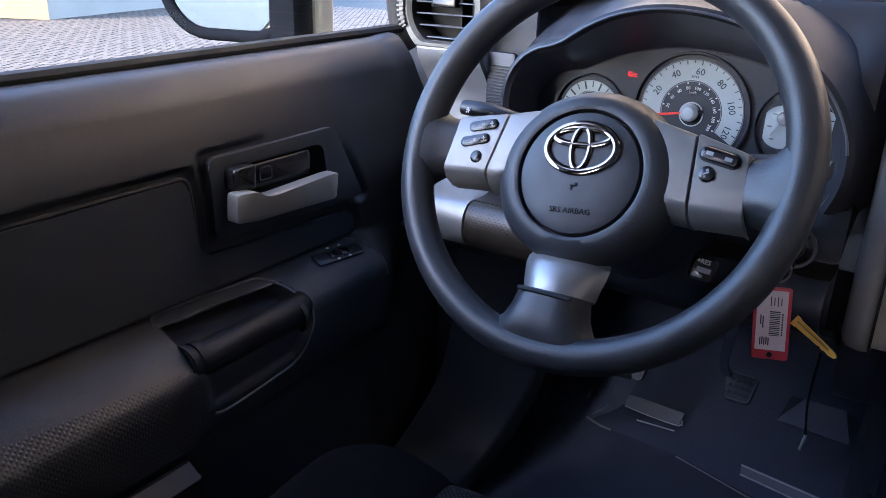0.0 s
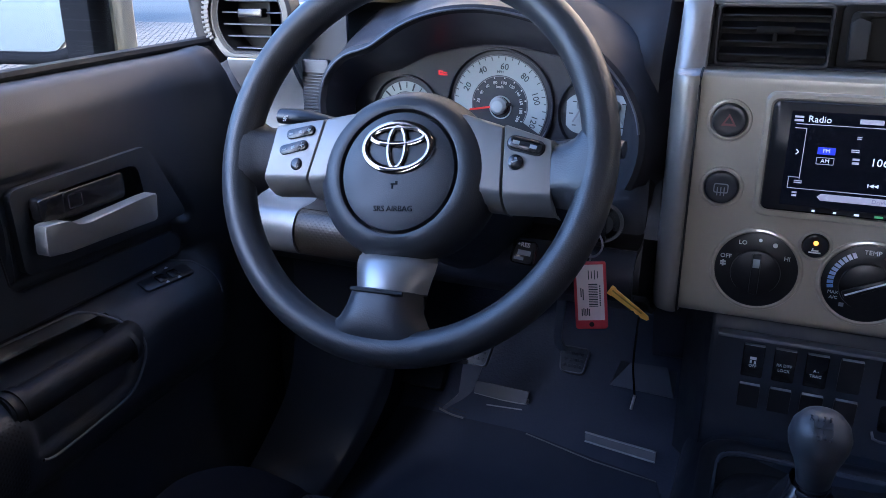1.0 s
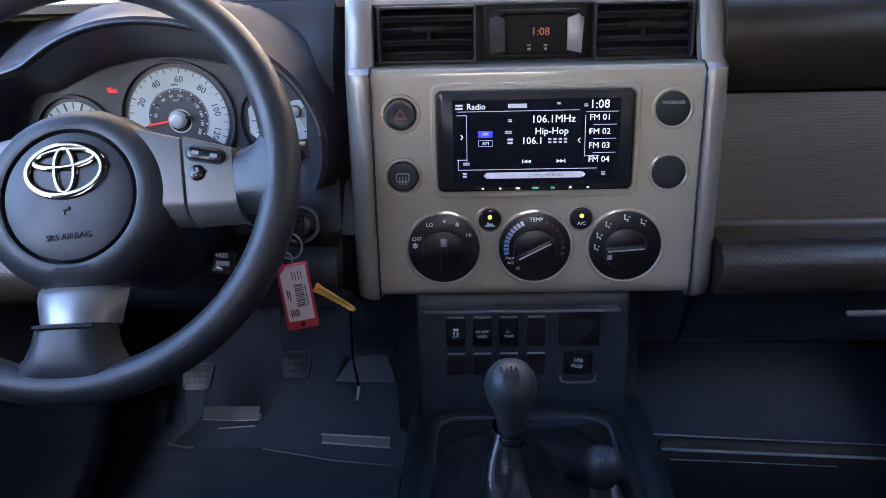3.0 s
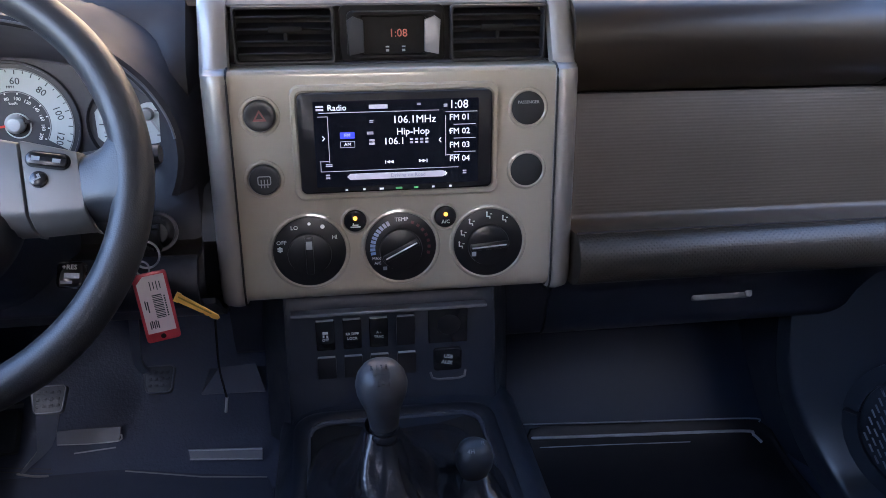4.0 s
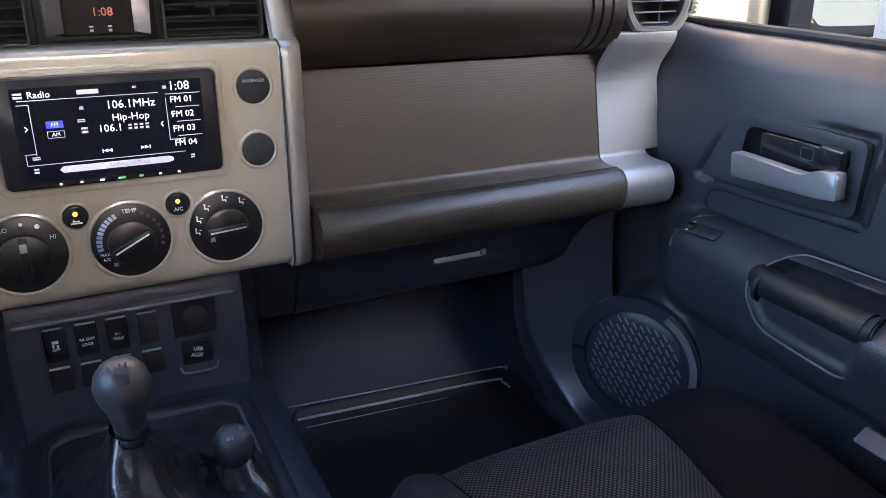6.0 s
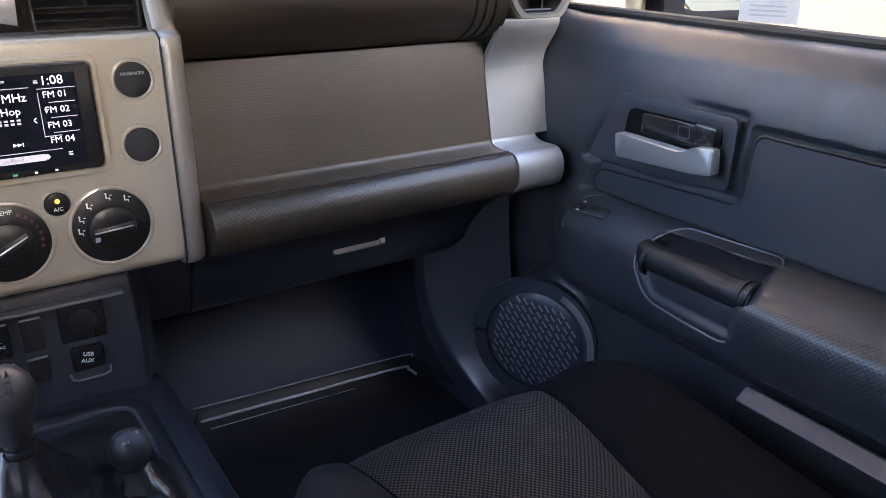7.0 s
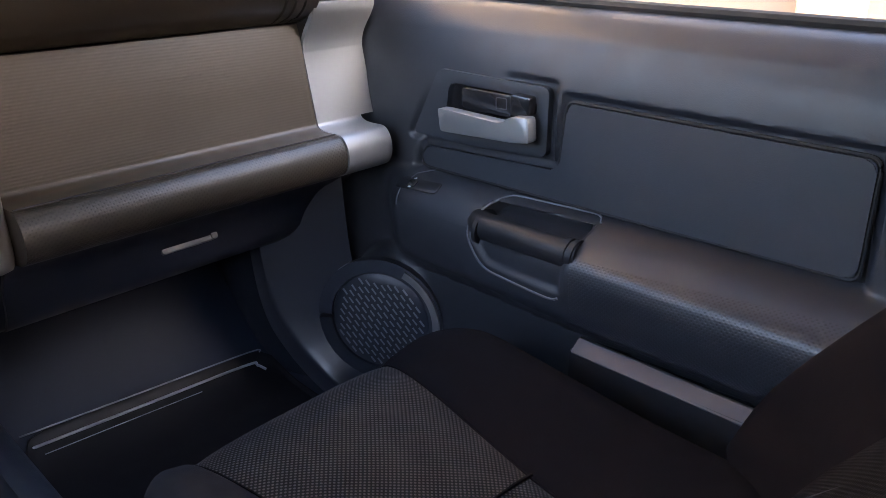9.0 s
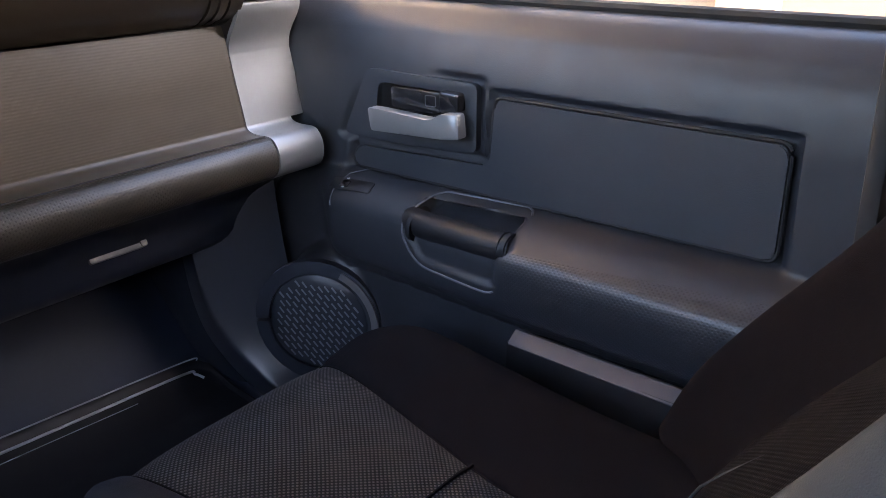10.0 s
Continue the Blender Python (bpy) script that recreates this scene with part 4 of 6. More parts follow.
for x, tx in ((-0.045, ""), (0.047, "A/C")):
    part("button_rim", lathe([(0.0145, 0.0), (0.0138, 0.0012), (0.0125, 0.0017), (0.0115, 0.0005), (0.0115, -0.002)], 36, facing(x, 0.750, 0.593)), BEIGE, cp)
    bt = part("button", lathe([(0, 0.003), (0.008, 0.003), (0.0105, 0.0025), (0.0115, 0.0005), (0.0115, -0.002)], 36, facing(x, 0.750, 0.593)), SMOOTH, stack, "small round black button")
    part("button_lamp", plate(circle(0.0021, 14), 0.0008, facing(x, 0.7466, 0.5965)), AMBER, bt, "lit amber lamp")
    if tx:
        part("lettering", letters(tx, 0.0052, facing(x, 0.7466, 0.5885)), WHITEP, bt)
    else:
        part("symbol", bars([(0, -0.001, 0.010, 0.0012), (0, 0.0008, 0.006, 0.0012), (-0.002, 0.002, 0.0012, 0.002)], facing(x, 0.7466, 0.5885)), WHITEP, bt, smooth=False)

# radio
radio = thing("car_radio", (0, 0.75, 0.625), "black touchscreen car radio showing a station, set in the beige panel", "car radio")
part("surround", frame_plate(rrect(0.203, 0.112, 0.009), rrect(0.190, 0.098, 0.007), 0.0045, facing(-0.001, 0.7505, 0.673), 0.002), BEIGE, radio, "beige rim")
rb = part("body", plate(rrect(0.190, 0.098, 0.006), 0.008, facing(-0.001, 0.7505, 0.673), 0.003), SMOOTH, radio, "black bezel")
SX, SZ = -0.0005, 0.6725
part("screen", plate(rrect(0.160, 0.0835, 0.001), 0.001, facing(SX, 0.7425, SZ)), SCREEN, rb, "dark lit screen")


def scr(u, v):
    """A place on the screen, u to the right and v up, each from 0 to 1."""
    return facing(SX + (u - 0.5) * 0.157, 0.7412, SZ + (v - 0.5) * 0.080)


W = 0.157
H = 0.080
for tx, u, v, size, al in (("Radio", 0.075, 0.94, 0.0074, 'LEFT'), ("1:08", 0.945, 0.945, 0.0105, 'RIGHT'), ("106.1MHz", 0.74, 0.78, 0.0095, 'RIGHT'), ("Hip-Hop", 0.70, 0.635, 0.0085, 'RIGHT'),
                           ("106.1", 0.545, 0.52, 0.0088, 'RIGHT'), ("FM 01", 0.955, 0.79, 0.0076, 'RIGHT'), ("FM 02", 0.955, 0.62, 0.0076, 'RIGHT'), ("FM 03", 0.955, 0.45, 0.0076, 'RIGHT'), ("FM 04", 0.955, 0.28, 0.0076, 'RIGHT')):
    part("screen_text", letters(tx, size * 1.08, scr(u, v), 0.0002, 0.0, al), SCRW, rb)
part("screen_text", bars([(0, 0, 0.018, 0.004)], scr(0.385, 0.945), 0.0003), SCRL, rb, smooth=False)
for rect in [((0.585 - 0.5) * W + 0.0050 * k, (0.52 - 0.5) * H, 0.0034, 0.0056) for k in range(4)] + [((0.33 - 0.5) * W, (0.63 - 0.5) * H, 0.007, 0.003), ((0.34 - 0.5) * W, (0.52 - 0.5) * H, 0.006, 0.006), ((0.34 - 0.5) * W, (0.77 - 0.5) * H, 0.004, 0.003),
                     ((0.03 - 0.5) * W, (0.94 - 0.5) * H, 0.008, 0.0055), ((0.635 - 0.5) * W, (0.965 - 0.5) * H, 0.004, 0.002), ((0.80 - 0.5) * W, (0.94 - 0.5) * H, 0.004, 0.003),
                     ((0.07 - 0.5) * W, (0.25 - 0.5) * H, 0.007, 0.003), ((0.06 - 0.5) * W, (0.11 - 0.5) * H, 0.0045, 0.005), ((0.92 - 0.5) * W, (0.11 - 0.5) * H, 0.004, 0.004)]:
    part("screen_symbol", bars([(rect[0], rect[1] + rect[3] * 0.3, rect[2] * 0.9, rect[3] * 0.3), (rect[0], rect[1] - rect[3] * 0.25, rect[2] * 0.9, rect[3] * 0.35)], scr(0.5, 0.5), 0.0003), SCRL, rb, smooth=False)
for u, d in ((0.44, -1), (0.66, 1)):
    for k in range(2):
        tri = [(-0.0018, -0.0016), (0.0018, 0.0), (-0.0018, 0.0016)]
        if d < 0:
            tri = [(-x, y) for x, y in tri[::-1]]
        part("skip_symbol", plate(tri, 0.0003, scr(u, 0.27) @ pose(d * (-0.0030 + 0.0036 * k), 0, 0)), SCRW, rb, smooth=False)
    part("skip_symbol", bars([(d * 0.0032, 0, 0.0008, 0.0034)], scr(u, 0.27), 0.0003), SCRW, rb, smooth=False)
t_ = 0.0006
LINES = [(0.39, 0.885, 0.74 * W, t_), (0.075, 0.56, t_, 0.56 * H), (0.045, 0.84, 0.06 * W, t_), (0.045, 0.30, 0.06 * W, t_), (0.02, 0.24, t_, 0.13 * H), (0.45, 0.175, 0.86 * W, t_), (0.80, 0.57, t_, 0.50 * H), (0.845, 0.33, 0.09 * W, t_), (0.90, 0.86, 0.2 * W, t_),
         (0.92, 0.705, 0.14 * W, t_), (0.92, 0.535, 0.14 * W, t_), (0.92, 0.365, 0.14 * W, t_)]
for u, v, w, h in LINES:
    part("screen_line", bars([((u - 0.5) * W, (v - 0.5) * H, w, max(h, t_))], scr(0.5, 0.5), 0.0002), SCRL, rb, smooth=False)
part("screen_button", plate(rrect(0.014, 0.0062, 0.0005), 0.0003, scr(0.19, 0.61)), SCRB, rb, "blue band button")
part("screen_button", frame_plate(rrect(0.014, 0.0062, 0.0005), rrect(0.0132, 0.0054, 0.0004), 0.0003, scr(0.19, 0.50)), SCRL, rb, smooth=False)
for tx, v in (("FM", 0.61), ("AM", 0.50)):
    part("screen_text", letters(tx, 0.0048, scr(0.19, v) @ pose(0, 0, 0.0004), 0.0001, 0.0), SCRW, rb)
part("screen_banner", plate([(-0.046, -0.003), (0.046, -0.003), (0.049, 0), (0.046, 0.003), (-0.046, 0.003), (-0.049, 0)], 0.0003, scr(0.49, 0.10)), SCRL, rb, "pale title bar", smooth=False)
part("screen_text", letters("Driving on Road", 0.0052, scr(0.56, 0.10) @ pose(0, 0, 0.0004), 0.0001), mat("banner_print", (0.15, 0.14, 0.2), 0.5, vary=0, emit=(0.3, 0.27, 0.36), strength=0.008), rb)
for u, v, d in ((0.045, 0.58, 1), (0.83, 0.63, -1), (0.765, 0.52, -1), (0.23, 0.10, -1), (0.80, 0.10, 1)):
    c1 = tube([(-0.001 * d, 0.0022, 0), (0.001 * d, 0, 0), (-0.001 * d, -0.0022, 0)], 0.0005, 5, m=scr(u, v))
    part("screen_chevron", c1, SCRW, rb)
for k in range(7):
    u = -0.052 + 0.0172 * k
    part("key_mark", bars([(u, 0, 0.004 if k in (2, 4) else 0.0065 if k == 3 else 0.0024, 0.0018)], facing(0, 0.7423, 0.6272), 0.0004), SCRG if k in (3, 4) else SCRW, rb, smooth=False)

# ---- lower console with switches ----
cons = thing("switch_console", (0, 0.80, 0.37), "black lower console with rows of rocker switches", "console")
part("face", prism(smooth_line([(0.79, 0.506), (0.781, 0.495), (0.779, 0.47), (0.776, 0.44), (0.772, 0.41), (0.767, 0.392), (0.762, 0.375), (0.760, 0.34)], 3), -0.122, 0.104, 0.006, 3), BLACK, cons)
for s_, x0 in ((-1, -0.122), (1, 0.104)):
    part("cheek", sheet([[(x0, 0.786, 0.503), (x0 + s_ * 0.03, 0.86, 0.503)], [(x0, 0.772, 0.40), (x0 + s_ * 0.03, 0.85, 0.40)], [(x0, 0.760, 0.33), (x0 + s_ * 0.03, 0.84, 0.30)]], 0.003, flip=s_ < 0), BLACK, cons)
part("ledge", box(-0.118, 0.096, 0.768, 0.782, 0.4815, 0.4860, 0.002), EDGEM, cons, "grey edge strip")
k_ = 0
for z, zh in ((0.457, 0.036), (0.415, 0.036)):
    for x in (-0.082, -0.053, -0.024, 0.006):
        yy = 0.778 if z > 0.44 else 0.7745
        rk = part("rocker_switch", plate(rrect(0.0205, zh, 0.002), 0.004, facing(x, yy, z) @ pose(0, 0, 0, 5), 0.001), SMOOTH if k_ < 3 else BUTTON, cons, "black rocker switch")
        # highlight on the switch top, painted as a thin grey strip
        part("switch_edge", box(x - 0.0095, x + 0.0095, yy - 0.0075, yy - 0.003, z + zh / 2 + 0.0005, z + zh / 2 + 0.0013, 0.0003, 1), GREYP, rk)
        if k_ < 3:
            rows_ = [("", "OFF"), ("RR DIFF", "LOCK"), ("A -", "TRAC")][k_]
            for j, tx in enumerate(rows_):
                if tx:
                    part("lettering", letters(tx, 0.0042, facing(x, yy - 0.0048, z + 0.001 - 0.0055 * j)), WHITEP, rk)
                else:
                    part("symbol", bars([(0, 0.004, 0.006, 0.003), (-0.002, 0, 0.002, 0.003), (0.002, -0.0005, 0.002, 0.003)], facing(x, yy - 0.0048, z)), WHITEP, rk, smooth=False)
        k_ += 1
sk = part("socket_panel", plate(rrect(0.044, 0.092, 0.005), 0.003, facing(0.053, 0.779, 0.437) @ pose(0, 0, 0, 4), 0.001), SMOOTH, cons)
part("socket_cap", lathe([(0, 0.003), (0.010, 0.003), (0.013, 0.002), (0.014, 0)], 30, facing(0.054, 0.776, 0.462)), BUTTON, sk, "round black socket cap")
us = part("usb_cover", plate(rrect(0.032, 0.028, 0.004), 0.005, facing(0.052, 0.775, 0.420) @ pose(0, 0, 0, 5), 0.0015), SMOOTH, sk)
part("lettering", letters("USB", 0.006, facing(0.0525, 0.7690, 0.4245) @ pose(0, 0, 0, 0, 0, -12), 0.0004, 0.0001), WHITEP, us)
part("lettering", letters("AUX", 0.006, facing(0.0508, 0.7690, 0.4175) @ pose(0, 0, 0, 0, 0, -12), 0.0004, 0.0001), WHITEP, us)
part("lip", tube([(0.032, 0.770, 0.406), (0.034, 0.766, 0.4005), (0.040, 0.765, 0.399), (0.064, 0.765, 0.399), (0.070, 0.766, 0.4005), (0.072, 0.770, 0.406)], 0.0014, 8), SILVERD, sk)

# ---- steering wheel ----
LOWT = mat("bright_spoke_trim", (0.34, 0.33, 0.32), 0.36, metal=0.6, vary=0.02)
SPOKEM = mat("satin_spoke_trim", (0.215, 0.205, 0.192), 0.42, metal=0.45, vary=0.02)
WC = Vector((-0.382, 0.595, 0.680))
WM = Matrix.Translation(WC) @ pose(0, 0, 0, 90 - 26, 0, 0) @ pose(0, 0, 0, 0, 0, 6)
sw = thing("steering_wheel", WC, "three-spoke steering wheel in black leather with silver spoke trim", "steering wheel")
RMAJ = 0.1665


def rim():
    bm = bmesh.new()
    n, k = 96, 18
    rings = []
    for i in range(n):
        a = 2 * math.pi * i / n
        ring = []
        for j in range(k):
            b = 2 * math.pi * j / k
            r = RMAJ + 0.0150 * math.cos(b)
            ring.append(bm.verts.new((0.0012 + r * math.cos(a), r * math.sin(a), 0.0168 * math.sin(b))))
        rings.append(ring)
    for i in range(n):
        p, q = rings[i], rings[(i + 1) % n]
        for j in range(k):
            bm.faces.new((p[j], q[j], q[(j + 1) % k], p[(j + 1) % k]))
    bm.transform(WM)
    return bm


part("rim", rim(), LEATHER, sw, "smooth black leather rim")


def spoke(rows, n=13, power=5.0):
    """A spoke as a loft of half-rounded sections: each row is centre (u, v), half width, height in front, and way across."""
    grid = []
    for (u, v), w, top, back, (du, dv) in rows:
        row = []
        for j in range(n):
            t = -1 + 2 * j / (n - 1)
            row.append((u + du * w * t, v + dv * w * t, top - (top - back) * abs(t) ** power))
        grid.append(row)
    return grid


def spoke_part(name, rows, material, parent, label="", flip=False, power=5.0, turn=0.0):
    bm = sheet(spoke(rows, 13, power), 0.004, flip=flip)
    bm.transform(WM @ pose(0, 0, 0, 0, 0, turn))
    return part(name, bm, material, parent, label)


def spoke_skin(out_top, out_bot, in_top, in_bot, drop, front=0.002):
    """A flat spoke plate between an outer and an inner edge whose lower end rolls back into the wheel."""
    rows = []
    for f, dv, z in ((0.0, 0.003, -0.014), (0.0, 0.001, -0.003), (0.0, -0.0004, front - 0.0008), (0.02, -0.001, front), (0.5, 0.0, front), (0.93, 0.0, front), (1.0, 0.0, front - 0.0008), (1.0, -0.2 * drop, front - 0.003), (1.0, -0.65 * drop, front - 0.009), (1.0, -drop, front - 0.020), (1.0, -drop, front - 0.030)):
        row = []
        for k, dz in ((0.0, -0.012), (0.0, -0.0012), (0.02, 0.0), (0.35, 0.0004), (0.65, 0.0004), (0.98, 0.0), (1.0, -0.0012), (1.0, -0.012)):
            a = Vector(out_top).lerp(Vector(out_bot), f)
            b = Vector(in_top).lerp(Vector(in_bot), f)
            p = a.lerp(b, k)
            row.append((p.x, p.y + dv, z + dz))
        rows.append(row)
    bm = sheet(rows, 0.002)
    bm.transform(WM)
    return bm


# right spoke: leather root, plate with buttons, inner piece
spoke_part("spoke_root", [((0.168, -0.012), 0.048, 0.012, -0.010, (0, 1)), ((0.157, -0.014), 0.036, 0.010, -0.012, (0, 1)), ((0.149, -0.0155), 0.0285, 0.005, -0.016, (0, 1)), ((0.140, -0.0162), 0.0245, 0.002, -0.018, (0, 1)), ((0.1322, -0.0165), 0.0238, 0.0005, -0.018, (0, 1)), ((0.1318, -0.0165), 0.0236, -0.012, -0.020, (0, 1))], LEATHER, sw, flip=True)
arm = part("spoke_plate", spoke_skin((0.1290, 0.0080), (0.1303, -0.0372), (0.0892, 0.0226), (0.0898, -0.0352), 0.012), SPOKEM, sw, "satin silver spoke with buttons")
part("spoke_inner", spoke_skin((0.0872, 0.0215), (0.0876, -0.0338), (0.050, 0.034), (0.060, -0.0310), 0.013, 0.0005), SPOKEM, sw, "satin silver inner spoke")
BR = WM @ pose(0.1080, 0.0043, 0.0022, 0, 0, -15)
part("button_well", plate(rrect(0.0325, 0.0128, 0.0062), 0.0008, BR, 0.0003), MATTE, arm)
bt = part("spoke_button", plate(rrect(0.0295, 0.0098, 0.0048), 0.004, BR, 0.0014), SMOOTH, arm, "black rocker button")
part("button_marks", bars([(-0.0075, 0, 0.0058, 0.0030), (0.0075, -0.0004, 0.0058, 0.0030)], BR @ pose(0, 0, 0.004), 0.0003), GREYP, bt, smooth=False)
bt = part("spoke_button", lathe([(0, 0.0038), (0.0042, 0.0036), (0.0058, 0.0028), (0.0066, 0.0)], 24, WM @ pose(0.1002, -0.0092, 0.002)), SMOOTH, arm, "round black button")
part("button_marks", bars([(0, 0, 0.005, 0.0012), (0.0015, 0.002, 0.002, 0.002)], WM @ pose(0.1002, -0.0092, 0.0057, 0, 0, 20), 0.0003), GREYP, bt, smooth=False)
# left spoke
spoke_part("spoke_root", [((-0.168, -0.004), 0.048, 0.012, -0.010, (0, 1)), ((-0.157, -0.002), 0.036, 0.010, -0.012, (0.06, 1)), ((-0.149, 0.000), 0.0285, 0.005, -0.016, (0.12, 1)), ((-0.140, 0.0025), 0.0255, 0.002, -0.018, (0.17, 0.98)), ((-0.1327, 0.0030), 0.0245, 0.0005, -0.018, (0.187, 0.98)), ((-0.1323, 0.0030), 0.0242, -0.012, -0.020, (0.187, 0.98))], LEATHER, sw)
arm = part("spoke_plate", spoke_skin((-0.1258, 0.0265), (-0.1342, -0.0198), (-0.0785, 0.0312), (-0.0918, -0.0206), 0.010), SPOKEM, sw, "satin silver spoke with buttons")
part("spoke_inner", spoke_skin((-0.0762, 0.0315), (-0.0896, -0.0204), (-0.043, 0.036), (-0.066, -0.0200), 0.013, 0.0005), SPOKEM, sw, "satin silver inner spoke")
for u, v, turn in ((-0.1000, 0.0205, 10), (-0.1060, 0.0066, 12)):
    BL = WM @ pose(u, v, 0.0022, 0, 0, turn)
    part("button_well", plate(rrect(0.0320, 0.0122, 0.006), 0.0008, BL, 0.0003), MATTE, arm)
    bt = part("spoke_button", plate(rrect(0.0290, 0.0092, 0.0045), 0.004, BL, 0.0014), SMOOTH, arm, "black rocker button")
    part("button_marks", bars([(-0.009, 0, 0.004, 0.0010), (0.009, 0, 0.004, 0.0010), (0.009, 0, 0.0010, 0.004), (0, 0, 0.003, 0.0024)], BL @ pose(0, 0, 0.004), 0.0003), GREYP, bt, smooth=False)
bt = part("spoke_button", lathe([(0, 0.0038), (0.0042, 0.0036), (0.0056, 0.0028), (0.0064, 0.0)], 24, WM @ pose(-0.1020, -0.0084, 0.002)), SMOOTH, arm, "round black button")
spoke_part("lower_spoke", [((0, -0.168), 0.078, 0.004, -0.012, (1, 0)), ((0, -0.160), 0.060, 0.009, -0.012, (1, 0)), ((0, -0.153), 0.047, 0.012, -0.012, (1, 0)), ((0, -0.145), 0.0375, 0.0135, -0.012, (1, 0)), ((0, -0.134), 0.0318, 0.0125, -0.012, (1, 0)), ((0, -0.1200), 0.0295, 0.0098, -0.012, (1, 0)), ((0, -0.1190), 0.0285, -0.004, -0.014, (1, 0))], LEATHER, sw, flip=True, turn=-4)
spoke_part("lower_trim", [((0.001, -0.1150), 0.0300, 0.004, -0.016, (1, 0)), ((0.001, -0.1145), 0.0303, 0.0092, -0.016, (1, 0)), ((0.001, -0.106), 0.0318, 0.0070, -0.016, (1, 0)), ((0.001, -0.096), 0.0340, 0.0010, -0.018, (1, 0)), ((0.001, -0.0915), 0.0350, -0.0030, -0.020, (1, 0)), ((0.001, -0.0900), 0.0345, -0.0080, -0.022, (1, 0)), ((0.001, -0.080), 0.033, -0.020, -0.026, (1, 0))], LOWT, sw, "satin silver lower spoke trim", flip=True, power=3.0, turn=-4)
part("trim_joint", tube([WM @ pose(0, 0, 0, 0, 0, -4) @ Vector((x, -0.1195, 0.0136 - 1.5 * x * x)) for x in [-0.0235 + 0.0047 * k for k in range(11)]], 0.0019, 8), MATTE, sw)
HM = WM @ pose(-0.0015, -0.0165, -0.027)
hb = lathe([(0.066, -0.03), (0.077, -0.012), (0.0805, 0.004), (0.0795, 0.016), (0.0745, 0.026), (0.0655, 0.0330), (0.0570, 0.0350), (0.0545, 0.0340), (0.0540, 0.029), (0.0540, 0.020), (0.048, 0.020)], 64, Matrix.Identity(4))
for v in hb.verts:
    f = ss(0.056, 0.076, math.hypot(v.co.x, v.co.y))
    v.co.x *= 1 + 0.015 * f
    v.co.y *= 1 - 0.055 * f
hb.transform(HM)
hub = part("hub", hb, HUBM, sw, "grained black hub")
part("airbag_cover", lathe([(0.0522, 0.022), (0.0522, 0.031), (0.0510, 0.0335), (0.045, 0.0355), (0.030, 0.0370), (0.0, 0.0376)], 64, HM), HUBM, hub, "round black horn pad")
INK = mat("moulded_dark_print", (0.006, 0.006, 0.007), 0.7, spec=0.15, vary=0)
EM = HM @ pose(0.0005, 0.0198, 0.0365)


def oval(rx, ry, w, n=64, cx=0.0, cy=0.0):
    return tube([(cx + rx * math.cos(2 * math.pi * i / n), cy + ry * math.sin(2 * math.pi * i / n), 0.0012) for i in range(n)], w, 8, True, EM, flat=0.7)


part("badge_ring", oval(0.0300, 0.0201, 0.0034), CHROME, hub, "chrome oval badge")
part("badge_ring", oval(0.0245, 0.0072, 0.0028, cy=0.0095), CHROME, hub)
part("badge_ring", oval(0.0078, 0.0180, 0.0028), CHROME, hub)
part("lettering", letters("SRS AIRBAG", 0.0068, HM @ pose(0, -0.033, 0.0367, -2.0), 0.0005), INK, hub)
part("pad_mark", bars([(0, 0, 0.006, 0.0012), (-0.0015, -0.002, 0.0012, 0.004), (0.002, 0.0015, 0.002, 0.002)], HM @ pose(0, -0.012, 0.0376), 0.0004), INK, hub, smooth=False)

# steering column, stalks, lock
col = thing("steering_column", (-0.385, 0.70, 0.55), "black plastic steering column shroud behind the wheel", "steering column")
part("shroud", tube([WM @ Vector((0, -0.01, -0.03)), WM @ Vector((0, -0.012, -0.075)), WM @ Vector((0, -0.014, -0.15)), WM @ Vector((0, -0.014, -0.20))], [0.055, 0.058, 0.062, 0.066], 24), BLACK, col)


def stalk(s, y, z, x1, name, label):
    st = part(name, tube([(-0.385 + s * 0.045, 0.672, z - 0.012), (-0.385 + s * 0.10, 0.670, z - 0.004), (x1 - s * 0.03, 0.668, z), (x1, 0.667, z + 0.001)], [0.006, 0.007, 0.0108, 0.0095], 14, flat=0.8), BUTTON, col, label)
    return st


ls = stalk(-1, 0.68, 0.689, -0.553, "indicator_stalk", "black light stalk")
part("stalk_mark", bars([(0, 0, 0.004, 0.0012), (0, 0.0, 0.0012, 0.005), (0.0022, 0.0022, 0.0012, 0.0012), (-0.0022, -0.0022, 0.0012, 0.0012)], facing(-0.541, 0.6560, 0.690), 0.0006), WHITEP, ls, smooth=False)
rs = stalk(1, 0.68, 0.683, -0.208, "wiper_stalk", "black wiper stalk")
part("stalk_mark", bars([(0, 0, 0.006, 0.009)], facing(-0.222, 0.6555, 0.684), 0.0006), SILVERD, rs, smooth=False)
CM = WM @ pose(0.090, -0.0715, -0.083, 0, 0, -10)
cr = part("cruise_stalk", plate(rrect(0.022, 0.022, 0.004), 0.010, CM, 0.003), SMOOTH, col, "small black cruise lever with white marks")
part("stalk_lettering", letters("+RES", 0.0055, CM @ pose(0, 0.006, 0.0103), 0.0004, 0.0001), WHITEP, cr)
part("stalk_mark", bars([(0.002, -0.001, 0.012, 0.0045), (-0.002, -0.0065, 0.009, 0.0025)], CM @ pose(0, 0, 0.0102), 0.0005), BEADL, cr, smooth=False)
lock = part("ignition_lock", lathe([(0, 0.010), (0.010, 0.010), (0.0125, 0.008), (0.016, 0.004), (0.0165, -0.03)], 32, facing(-0.236, 0.742, 0.594) @ pose(0, 0, 0, -8, 10, 0)), SMOOTH, col, "round ignition lock")
